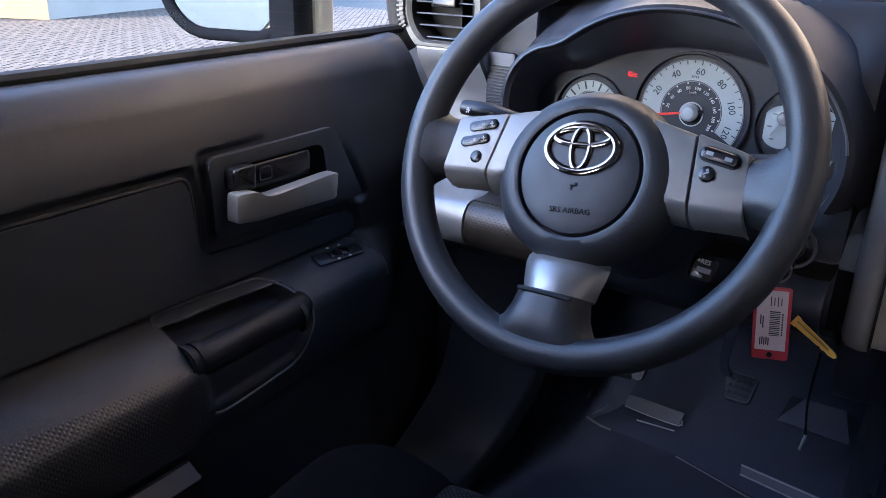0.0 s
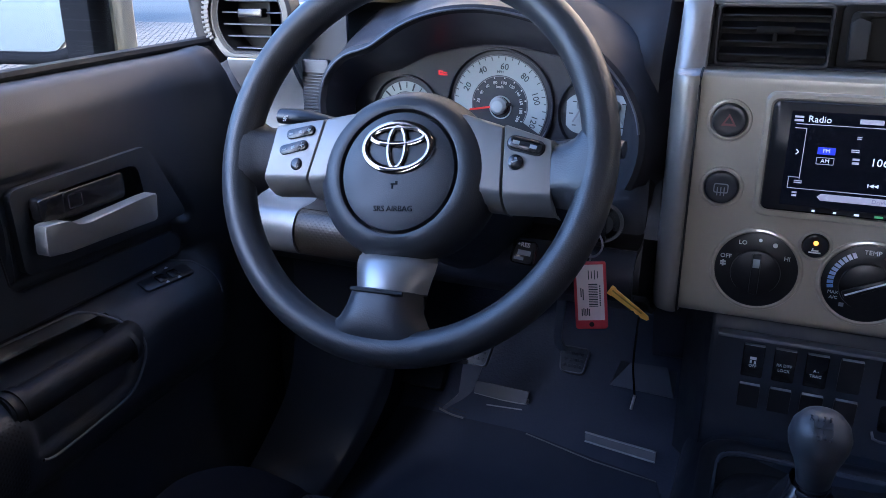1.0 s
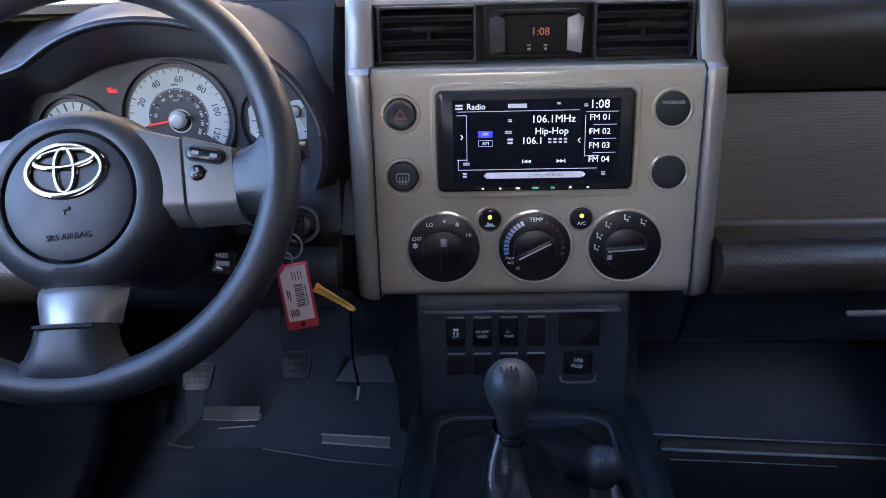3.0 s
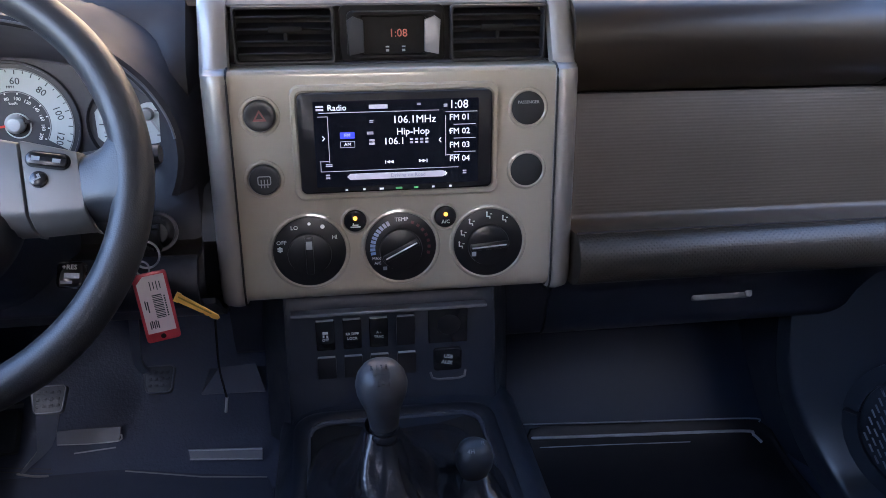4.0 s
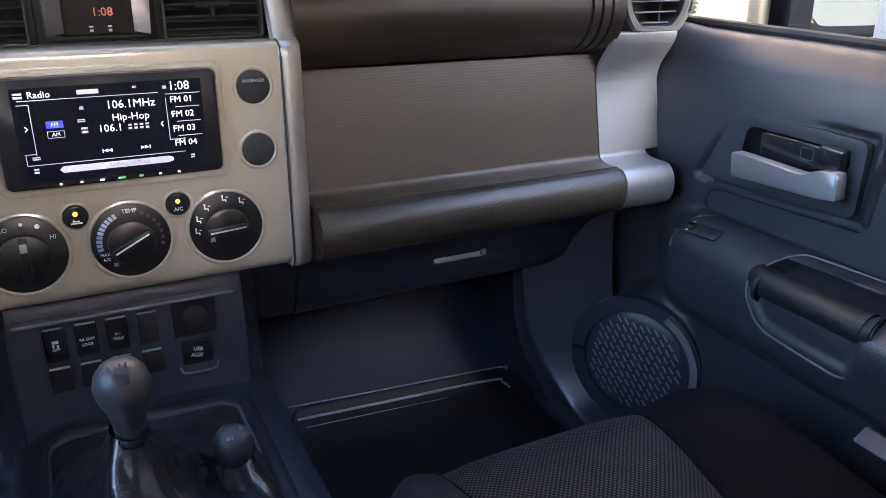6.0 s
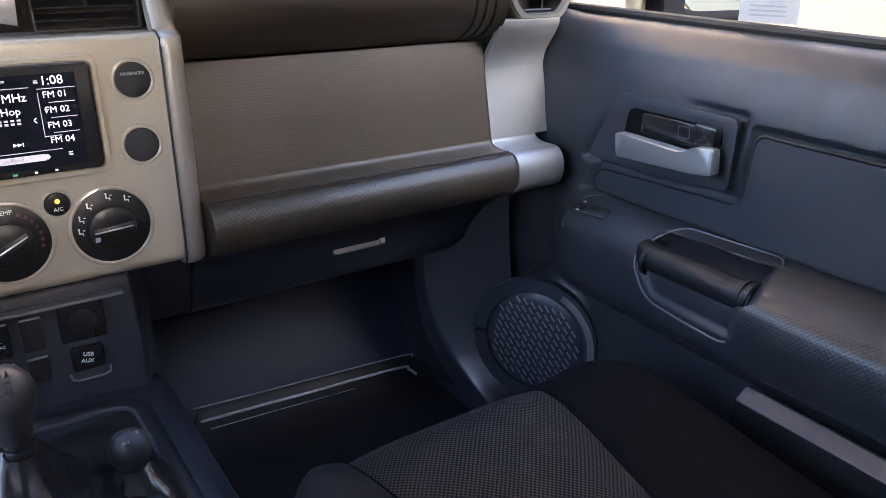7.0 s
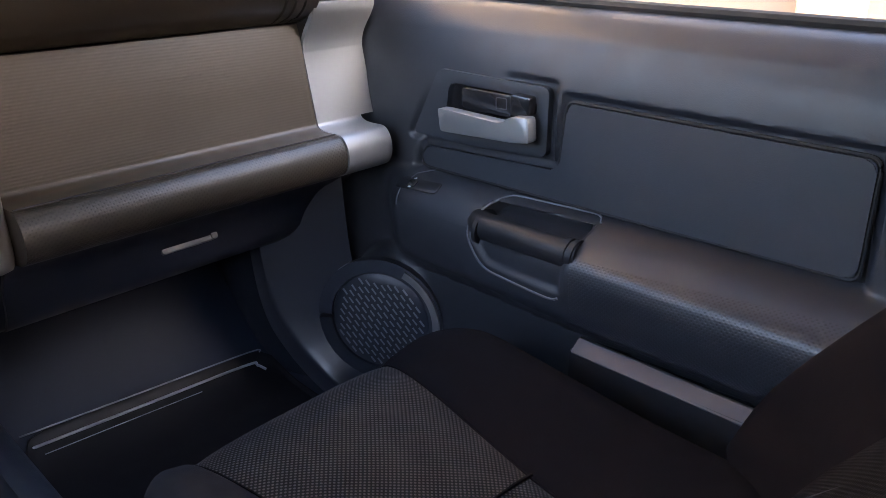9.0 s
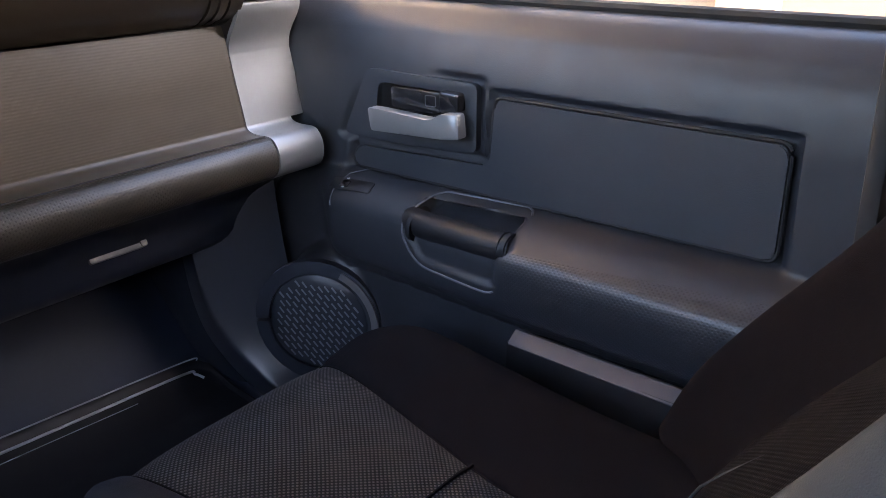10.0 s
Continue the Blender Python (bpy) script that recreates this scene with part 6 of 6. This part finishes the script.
    lip = sheet([[(s * x, 0.070, z - 0.011), (s * x, 0.388, z + 0.006)] for x, z in ((0.643, 0.363), (0.637, 0.3645), (0.6225, 0.3555), (0.6205, 0.3530), (0.6225, 0.3500))], 0.0, flip=s < 0)
    part("pocket_lip", lip, LIPM, door, "flat grey lip of the pocket")
    if not driver:
        add_speaker(s, door)
    else:
        door.location.x -= 0.028
    return door


GREYSLOT = mat("slot_shade", (0.19, 0.20, 0.22), 0.45, vary=0)
make_door(1)
make_door(-1)

# ---- kick panels ----
SILLM = mat("sill_plastic", (0.030, 0.036, 0.050), 0.30, spec=0.7, vary=0.06)
for s, word in ((1, "right"), (-1, "left")):
    rows = []
    for t in range(31):
        z = 0.10 + 0.40 * t / 30
        c, r = Vector((0.592, 0.955)), 0.045
        a, b = Vector((0.668, 0.872)), Vector((0.602, 1.22))
        p, q = c + (a - c).normalized() * r, c + (b - c).normalized() * r * 1.6
        line = [Vector((0.74, 0.850)), Vector((0.70, 0.856)), a] + [p * (1 - k) ** 2 + c * 2 * k * (1 - k) + q * k * k for k in [n / 8 for n in range(9)]] + [q.lerp(b, 0.4), b]
        rows.append([(s * w.x, w.y, z) for w in line])
    sweep = smooth_line([(0.598, 0.30, 0.150), (0.598, 0.66, 0.155), (0.594, 0.75, 0.166), (0.588, 0.80, 0.184), (0.580, 0.832, 0.210), (0.571, 0.858, 0.242), (0.561, 0.880, 0.284), (0.556, 0.894, 0.34), (0.555, 0.902, 0.42), (0.555, 0.906, 0.52)], 5)
    grid = []
    for xe, y, z in sweep:
        lean = ss(0.60, 0.86, y)
        grid.append([(s * (xe + dx), y + dy * lean, max(z + dz, 0.10)) for dx, dy, dz in ((0.006, 0.040, -0.040), (-0.0020, 0.008, -0.009), (-0.0008, 0.002, -0.0025), (0.002, 0.0, 0.0), (0.014, -0.010, 0.002), (0.040, -0.034, 0.004), (0.075, -0.062, 0.004), (0.105, -0.078, 0.003))])
    structure("sill_trim_" + word, sheet(grid, 0.0, flip=s > 0), SILLM, "black plastic sill trim sweeping up into the kick panel", "trim")
    structure("kick_trim_" + word, sheet(rows, 0.0, flip=s < 0), KICKM, "black curved kick panel beside the footwell", "trim")


# ---- seats ----
def make_seat(s, word):
    seat = thing("bucket_seat", (s * 0.365, 0.2, 0.12), f"dark cloth {word} seat with woven mesh centre", "seat", "front seats")
    line = smooth_line([(-0.10, 0.345), (0.05, 0.343), (0.20, 0.352), (0.34, 0.368), (0.44, 0.380), (0.500, 0.378), (0.532, 0.361), (0.544, 0.325), (0.538, 0.27), (0.525, 0.20)], 5)

    def seam_out(y):
        return 0.410 + 0.046 * min(max((y - 0.27) / 0.26, 0.0), 1.0)

    def seam_in(y):
        return 0.236 - 0.018 * ss(0.35, 0.53, y)
    grid = []
    for y, z in line:
        a, b = seam_in(y), seam_out(y)
        grid.append([(s * (a + (b - a) * j / 14), y, z - 0.007 * (abs(j - 7) / 7) ** 4) for j in range(15)])
    part("seat_centre", sheet(grid, 0.0, flip=s < 0), MESH, seat, "dark woven mesh cushion centre")

    def bolster(inner, way, outer, rise):
        g = []
        for y, z in line:
            f = ss(0.555, 0.45, y)
            x0 = inner(y)
            width = abs(outer - x0)
            row = []
            for q, dz in smooth_line([(0.0, -0.008), (0.06, -0.002), (0.2, 0.35 * rise), (0.42, 0.95 * rise), (0.62, rise), (0.82, 0.3 * rise - 0.004), (0.94, -0.026), (1.0, -0.065), (1.0, -0.17)], 3):
                pull = -0.030 * ss(0.35, 1.0, q) * ss(0.40, 0.53, y)
                row.append((s * (x0 + way * width * q), y + pull, max(z + (dz if dz < 0 else dz * (0.35 + 0.65 * f)), 0.13)))
            g.append(row)
        return sheet(g, 0.0, flip=(s * way) < 0)
    part("seat_bolster", bolster(seam_out, 1, 0.588, 0.016), FABRIC, seat, "plain dark cloth bolster")
    part("seat_bolster", bolster(seam_in, -1, 0.146, 0.012), SEATI, seat, "grey cloth inner bolster")
    part("piping", tube([(s * seam_out(y), y, z - 0.0065) for y, z in line], 0.0014, 6), FABRIC, seat)
    part("piping", tube([(s * seam_in(y), y, z - 0.0065) for y, z in line], 0.0014, 6), FABRIC, seat)
    part("cross_seam", tube([(s * (0.236 + 0.18 * j / 14), 0.290, 0.3625 - 0.006 * (abs(j - 7) / 7) ** 4) for j in range(15)], 0.0016, 6), FABRIC, seat)
    part("seat_base", box(*sorted((s * 0.165, s * 0.575)), -0.05, 0.495, 0.13, 0.30, 0.02), BLACK, seat)
    # backrest
    bl = smooth_line([(0.118, 0.335), (0.090, 0.40), (0.042, 0.47), (-0.028, 0.56), (-0.105, 0.68), (-0.168, 0.80), (-0.21, 0.89), (-0.235, 0.925), (-0.275, 0.93)], 4)
    xs = [0.236 + 0.256 * j / 16 for j in range(17)]
    grid = [[(s * x, y + 0.010 * (1 - ((x - 0.364) / 0.128) ** 2), z) for x in xs] for y, z in bl]
    part("back_centre", sheet(grid, 0.0, flip=s > 0), MESHB, seat, "dark woven mesh backrest centre")

    def wing(x0, way, width, rise):
        g = []
        for y, z in bl:
            k = ss(0.92, 0.70, z)
            row = []
            for q, d in smooth_line([(0.0, 0.0), (0.08, 0.008), (0.28, 0.45 * rise), (0.55, 0.95 * rise), (0.74, rise), (0.90, 0.6 * rise), (1.0, 0.0), (1.0, -0.16)], 3):
                row.append((s * (x0 + way * width * q), y + d * (0.4 + 0.6 * k) * 0.86, z + d * 0.42 * k))
            g.append(row)
        return sheet(g, 0.0, flip=(s * way) > 0)
    part("back_bolster", wing(0.492, 1, 0.103, 0.065), FABRIC, seat, "plain dark cloth side bolster")
    part("back_bolster", wing(0.236, -1, 0.105, 0.052), SEATG, seat, "grey cloth side bolster")
    part("back_seam", tube([(s * (0.470 - 0.02 * k), y + 0.0075, z) for k, (y, z) in enumerate(bl[2:14:2])], 0.0012, 6), SEATG, seat)
    part("back_shell", tube([(s * 0.365, 0.0, 0.33), (s * 0.365, -0.20, 0.60), (s * 0.365, -0.32, 0.86)], [0.13, 0.14, 0.10], 20, flat=0.5), FABRIC, seat)
    head = part("headrest", box(*sorted((s * 0.24, s * 0.46)), -0.36, -0.26, 0.97, 1.12, 0.035, 4), FABRIC, seat, "cloth headrest")
    for x in (0.30, 0.41):
        part("headrest_post", tube([(s * x, -0.31, 0.90), (s * x, -0.31, 1.0)], 0.006, 8), STEEL, head)
    return seat


make_seat(1, "passenger")
make_seat(-1, "driver")

# ---- mats, pedals and cable ----
def floor_z(y):
    for (a, za), (b, zb) in zip(FLOOR_LINE, FLOOR_LINE[1:]):
        if a <= y <= b:
            return za + (zb - za) * (y - a) / max(b - a, 1e-6)
    return 0.11


def make_mat(s, word, outline):
    rug = thing("floor_mat", (s * 0.4, 0.7, 0.11), f"black rubber floor mat with raised rim in the {word} footwell", "floor mat", "floor mats")
    pts = outline
    n = len(pts)
    cx, cy = sum(p[0] for p in pts) / n, sum(p[1] for p in pts) / n
    bm = bmesh.new()
    rings = []
    rim_ = ((1.0, 0.002), (0.998, 0.018), (0.990, 0.0215), (0.975, 0.021), (0.965, 0.0175), (0.955, 0.0155)) if s > 0 else ((1.0, 0.001), (0.999, 0.014), (0.996, 0.016), (0.990, 0.0155), (0.975, 0.015), (0.955, 0.015))
    for f, dz in rim_ + tuple((0.95 - 0.05 * k, rim_[-1][1]) for k in range(1, 19)):
        ring = []
        for x, y in pts:
            px, py = cx + (x - cx) * f, cy + (y - cy) * f
            ring.append(bm.verts.new((px, py, floor_z(py) + dz)))
        rings.append(ring)
    for a, b in zip(rings, rings[1:]):
        for i in range(n):
            bm.faces.new((a[i], a[(i + 1) % n], b[(i + 1) % n], b[i]))
    bm.faces.new(rings[-1])
    bmesh.ops.recalc_face_normals(bm, faces=bm.faces[:])
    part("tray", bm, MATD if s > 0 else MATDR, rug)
    return rug


pm = make_mat(1, "passenger", resample(rounded([(0.20, 0.42), (0.60, 0.42), (0.60, 0.988), (0.20, 1.008)], 0.03, 4) + [(0.23, 0.42)], 90)[:-1])
dm = make_mat(-1, "driver", resample(rounded([(-0.17, 0.975), (-0.272, 0.985), (-0.376, 1.00), (-0.60, 1.00), (-0.60, 0.42), (-0.17, 0.42)], 0.02, 4) + [(-0.17, 0.98)], 100)[:-1])
def edge_line(pts, lift):
    return [(x, y, floor_z(y) + lift) for x, y in smooth_line(pts, 5)]


# highlights along the raised rim, painted as pale tubes
for ln, w in ((edge_line([(0.205, 1.0065), (0.38, 0.9980), (0.565, 0.9885), (0.580, 0.982)], 0.0218), 0.0012),
              (edge_line([(0.213, 0.990), (0.38, 0.982), (0.548, 0.974), (0.564, 0.967), (0.572, 0.955)], 0.0185), 0.0022),
              (edge_line([(0.224, 0.978), (0.34, 0.973), (0.46, 0.967)], 0.0163), 0.0007)):
    part("bead", tube(ln, w, 6), BEADL, pm, "edge bead that paints the rim highlight in grey")
for ln, w in (([(-0.291, 1.009, 0.1845), (-0.186, 0.996, 0.185)], 0.0014), ([(-0.289, 1.001, 0.1745), (-0.186, 0.988, 0.173)], 0.0014)):
    part("bead", tube(smooth_line(ln, 3), w, 6), BEADL, dm, "edge bead that paints the rim highlight in grey")
part("bead", tube([(x, y, floor_z(y) + 0.0165) for x, y in resample([(-0.378, 0.996), (-0.324, 0.988), (-0.272, 0.980), (-0.18, 0.972)], 14)], 0.0010, 6), BEAD, dm, "edge bead that paints the rim highlight in grey")
part("edge_strip", sheet([[(-0.291, 1.011, 0.1830), (-0.186, 0.998, 0.1835)], [(-0.289, 1.005, 0.1740), (-0.186, 0.992, 0.1725)]], 0.002), HEELM, dm, "grey strip at the front of the mat")
hp_ = part("heel_plate", sheet([[(-0.4735, 1.036, 0.2165), (-0.452, 1.036, 0.2180), (-0.386, 1.036, 0.2170)], [(-0.4735, 1.028, 0.2010), (-0.430, 1.028, 0.1985), (-0.3885, 1.028, 0.1995)]], 0.004), HEELM, dm, "grey heel plate")
# bright lines of the plate edges are highlights put into pale tubes
part("plate_edge", tube(smooth_line([(-0.4735, 1.027, 0.2010), (-0.430, 1.027, 0.1985), (-0.389, 1.027, 0.1995), (-0.3865, 1.031, 0.207)], 3), 0.0013, 6), BEADL, hp_)
part("plate_lip", tube([(-0.4455, 1.006, 0.197), (-0.3886, 1.006, 0.2012)], 0.0010, 6), BEADL, hp_)
fr = thing("foot_rest", (-0.575, 1.06, 0.18), "black plastic foot rest in the driver footwell", "foot rest")
fp = part("pad", plate(rrect(0.072, 0.060, 0.004), 0.016, pose(-0.563, 1.046, 0.214, 50, 0, 0), 0.002), FOOTM, fr, "dark grey foot rest pad")
part("pad_edge", tube([(-0.596, 1.014, 0.2015), (-0.531, 1.014, 0.2020)], 0.0008, 6), PEDALM, fp)
for zz in (0.184, 0.177):
    part("base_edge", tube(smooth_line([(-0.59, 1.018, zz + 0.002), (-0.54, 1.008, zz - 0.002), (-0.476, 0.998, zz - 0.004)], 3), 0.0006, 6), PEDALM, fr)


def pedal(x, y, z, w, h, name, label, tilt, arm, widths):
    pd = thing(name, (x, y, z), label, "pedal", "pedals")
    m = pose(x, y, z, tilt, 0, 0)
    shape = rounded([(-w * 0.40, -h / 2), (w * 0.40, -h / 2), (w / 2, h / 2), (-w / 2, h / 2)], 0.006, 4)
    fc = part("pad", plate(shape, 0.010, m, 0.002), PEDALM, pd, "worn black rubber pad")
    part("pad_edge", tube([m @ Vector((a * 0.97, b * 0.97, 0.0095)) for a, b in shape], 0.0011, 6, True), HEELM, fc)
    for k in range(3):
        for j in range(4):
            stud = box(-0.0024, 0.0024, -0.0020, 0.0020, 0, 0.0014, 0.0006, 1)
            stud.transform(m @ pose((j - 1.5) * w / 5.4, (k - 1) * h / 4.2, 0.0098))
            part("stud", stud, PEDALM, fc)
    rows_ = [[(px - q / 2, py, pz), (px + q / 2, py, pz)] for (px, py, pz), q in zip(smooth_line(arm, 4), np.interp(np.linspace(0, 1, len(smooth_line(arm, 4))), np.linspace(0, 1, len(widths)), widths))]
    part("arm", sheet(rows_, 0.005), ARMP, pd, "painted steel arm")
    return pd


cl = pedal(-0.441, 0.950, 0.312, 0.044, 0.036, "clutch_pedal", "worn rubber clutch pedal on a grey floor-hinged arm", 52,
           [(-0.447, 0.957, 0.302), (-0.454, 0.962, 0.278), (-0.468, 0.980, 0.238), (-0.480, 0.990, 0.216), (-0.502, 1.0, 0.192), (-0.514, 1.0, 0.178)], [0.030, 0.028, 0.022, 0.013, 0.008, 0.007])
# highlight at the foot of the arm, painted grey
part("hinge", tube(smooth_line([(-0.522, 0.998, 0.177), (-0.500, 0.996, 0.172), (-0.480, 0.994, 0.172)], 3), 0.0016, 8), BEAD, cl, "hinge plate with a painted highlight")
pedal(-0.291, 0.905, 0.352, 0.038, 0.034, "brake_pedal", "worn rubber brake pedal on a grey hanging arm", 52,
      [(-0.304, 0.908, 0.358), (-0.311, 0.892, 0.380), (-0.309, 0.880, 0.405), (-0.305, 0.872, 0.440), (-0.303, 0.870, 0.472)], [0.010, 0.010, 0.010, 0.011, 0.011])
duct = thing("heater_duct", (-0.185, 0.95, 0.30), "dark grey air duct under the dashboard by the tunnel", "duct")
part("nozzle", sheet([[(-0.2215, 0.922, 0.356), (-0.176, 0.922, 0.358)], [(-0.2435, 0.902, 0.3300), (-0.164, 0.902, 0.3275)], [(-0.2430, 0.906, 0.3275), (-0.164, 0.906, 0.3250)], [(-0.2400, 0.96, 0.335), (-0.166, 0.96, 0.333)]], 0.002, flip=True), DUCTM, duct)
cable = thing("loose_cable", (-0.19, 0.86, 0.30), "thin loose black cable with a metal plug", "cable")
part("lead", tube(smooth_line([(-0.205, 0.83, 0.46), (-0.208, 0.84, 0.40), (-0.206, 0.845, 0.37), (-0.2035, 0.845, 0.352)], 4), 0.0013, 6), SMOOTH, cable)
part("plug", tube([(-0.2035, 0.845, 0.354), (-0.2065, 0.845, 0.334)], 0.0017, 8), PLUGM, cable, "bright metal plug")


# ---- door mirrors ----
def make_mirror(s):
    mir = thing("wing_mirror", (s * 0.95, 0.78, 0.72), "sand-coloured wing mirror with black inner rim", "wing mirror", "wing mirrors")
    M = pose(s * 1.012, 0.755, 0.840, 90, 0, -s * 14)
    out = rrect(0.222, 0.236, 0.074, 8)
    n = len(out)
    part("rim", tube([(x, y, 0.0) for x, y in out], 0.0085, 10, True, M), MIRRORB, mir, "black mirror rim")
    bm = bmesh.new()
    rings = []
    for f, d in ((1.04, -0.006), (1.06, -0.03), (1.06, -0.06), (1.02, -0.09), (0.88, -0.112), (0.6, -0.125), (0.2, -0.13)):
        rings.append([bm.verts.new((x * f, y * f, d)) for x, y in out])
    for a, b in zip(rings, rings[1:]):
        for i in range(n):
            bm.faces.new((a[i], b[i], b[(i + 1) % n], a[(i + 1) % n]))
    bm.faces.new(rings[-1])
    bmesh.ops.recalc_face_normals(bm, faces=bm.faces[:])
    bm.transform(M)
    part("shell", bm, PAINT, mir, "sand-coloured shell")
    part("backing", plate(out, 0.002, M @ pose(0, 0, -0.006)), PAINT, mir, "sand-coloured inner wall beside the glass")
    part("mirror_glass", plate([(x * 0.87 + s * 0.0140, y) for x, y in out], 0.003, M @ pose(0, 0, -0.003)), MIRROR, mir, "clear mirror glass")
    part("inner_cover", box(*sorted((s * 0.895, s * 0.945)), 0.764, 0.803, 0.70, 0.93, 0.006), MIRRORB, mir, "black inner cover")
    part("inner_shell", box(*sorted((s * 0.895, s * 0.945)), 0.8045, 0.845, 0.705, 0.93, 0.008), PAINT, mir, "sand-coloured inner shell")
    part("arm", tube([(s * 0.79, 0.845, 0.690), (s * 0.92, 0.825, 0.700)], [0.02, 0.02], 14, flat=0.7), MIRRORB, mir)
    return mir


make_mirror(-1)
make_mirror(1)

# ---- outside ----
structure("ground", sheet([[(-260, -260, -0.512), (260, -260, -0.512)], [(-260, 260, -0.512), (260, 260, -0.512)]], 0), JOINT, "grey block-paved yard reaching far off", "ground", smooth=False)
# house wall on the driver's side
house = thing("building", (-19, 9, -0.5), "cream rendered building with tan base beyond the paved yard", "building")


def block(foot, z0, z1):
    bm = bmesh.new()
    lo_ = [bm.verts.new((x, y, z0)) for x, y in foot]
    hi_ = [bm.verts.new((x, y, z1)) for x, y in foot]
    for i in range(len(foot)):
        j = (i + 1) % len(foot)
        bm.faces.new((lo_[i], lo_[j], hi_[j], hi_[i]))
    bm.faces.new(hi_)
    bm.faces.new(lo_[::-1])
    bmesh.ops.recalc_face_normals(bm, faces=bm.faces[:])
    return bm


part("wall", block([(-16.55, 8.94), (-21.5, 17.5), (-32, 17.5), (-32, 8.94)], -0.5, 3.6), HOUSEW, house, "cream rendered wall", smooth=False)
part("wing", block([(-16.50, 8.93), (-19.6, 7.2), (-25, -6), (-32, -6), (-32, 8.93)], -0.5, 3.6), BROWNT, house, "tan rendered wing", smooth=False)
part("roof", block([(-16.3, 8.94), (-21.3, 17.8), (-32, 17.8), (-32, -6.2), (-24.8, -6.2), (-19.3, 7.0)], 3.6, 3.8), BROWNT, house, smooth=False)
# wall on the passenger's side
garage = thing("building", (3.4, 0, -0.5), "pale rendered workshop wall beside the car", "building")
part("wall", box(3.4, 7.5, -14, 30, -0.5, 3.2, 0.02), GARW, garage, "pale cream wall", smooth=False)
part("roof", box(3.3, 7.8, -14.3, 30.3, 3.2, 3.4, 0.03), BROWNT, garage, smooth=False)
for k in range(5):
    part("pilaster", box(3.32, 3.43, 0.9 + 3.0 * k, 1.15 + 3.0 * k, -0.5, 3.2, 0.01), PLASTER, garage, smooth=False)

# ---- paving blocks ----
pmesh = bpy.data.meshes.new("paver")
bm = bmesh.new()
q = [(-0.119, -0.054), (0.119, -0.054), (0.119, 0.054), (-0.119, 0.054)]
lo = [bm.verts.new((x * 1.02, y * 1.03, -0.02)) for x, y in q]
hi = [bm.verts.new((x, y, 0.0)) for x, y in q]
for i in range(4):
    bm.faces.new((lo[i], lo[(i + 1) % 4], hi[(i + 1) % 4], hi[i]))
bm.faces.new(hi)
bm.to_mesh(pmesh)
bm.free()
pmesh.materials.append(PAVER)
pmesh.materials.append(JOINT)
pmesh.polygons.foreach_set("material_index", [1, 1, 1, 1, 0])
ground = bpy.data.objects["ground"]
verts, faces, count = [], [], 0
ROT = radians(38)
cr_, sr_ = math.cos(ROT), math.sin(ROT)
rnd = random.Random(4)
for i in range(-120, 121):
    for j in range(-120, 121):
        k = (i - j) % 4
        if k == 0:
            cx, cy, turn = (i + 1) * 0.13, (j + 0.5) * 0.13, 0.0
        elif k == 3:
            cx, cy, turn = (i + 0.5) * 0.13, (j + 1) * 0.13, math.pi / 2
        else:
            continue
        X, Y = -13.5 + cx * cr_ - cy * sr_, 10.0 + cx * sr_ + cy * cr_
        if X > -7.0 or X < -20 or Y < 3.0 or Y > 19.5 or Y > 8.2 - 1.15 * (X + 7) + 2.5 or Y < -0.42 * (X + 0) - 2.2 or (X < -16.5 and Y < 8.94 - 1.73 * (X + 16.55)):
            continue
        z = -0.497 + rnd.uniform(-0.002, 0.002)
        a = ROT + turn + rnd.uniform(-0.012, 0.012)
        near = -10.6 < X < -8.6 and 5.0 < Y < 8.0
        if near and count < 300:
            ob = new("paver", pmesh)
            ob.parent = ground
            ob.location = (X, Y, z)
            ob.rotation_euler = (0, 0, a)
            count += 1
            continue
        b0 = len(verts)
        ca, sa = math.cos(a), math.sin(a)
        for f, dz in ((1.02, -0.02), (1.0, 0.0)):
            for x, y in q:
                verts.append((X + (x * ca - y * sa) * f, Y + (x * sa + y * ca) * f, z + dz))
        for m in range(4):
            faces.append((b0 + m, b0 + (m + 1) % 4, b0 + 4 + (m + 1) % 4, b0 + 4 + m))
        faces.append((b0 + 4, b0 + 5, b0 + 6, b0 + 7))
me = bpy.data.meshes.new("pavers")
me.from_pydata(verts, [], faces)
me.materials.append(PAVER)
me.materials.append(JOINT)
me.polygons.foreach_set("material_index", [1, 1, 1, 1, 0] * (len(faces) // 5))
rest = new("paving", me)
rest.parent = ground
tagged(rest, "grey herringbone block paving", kind="stuff")
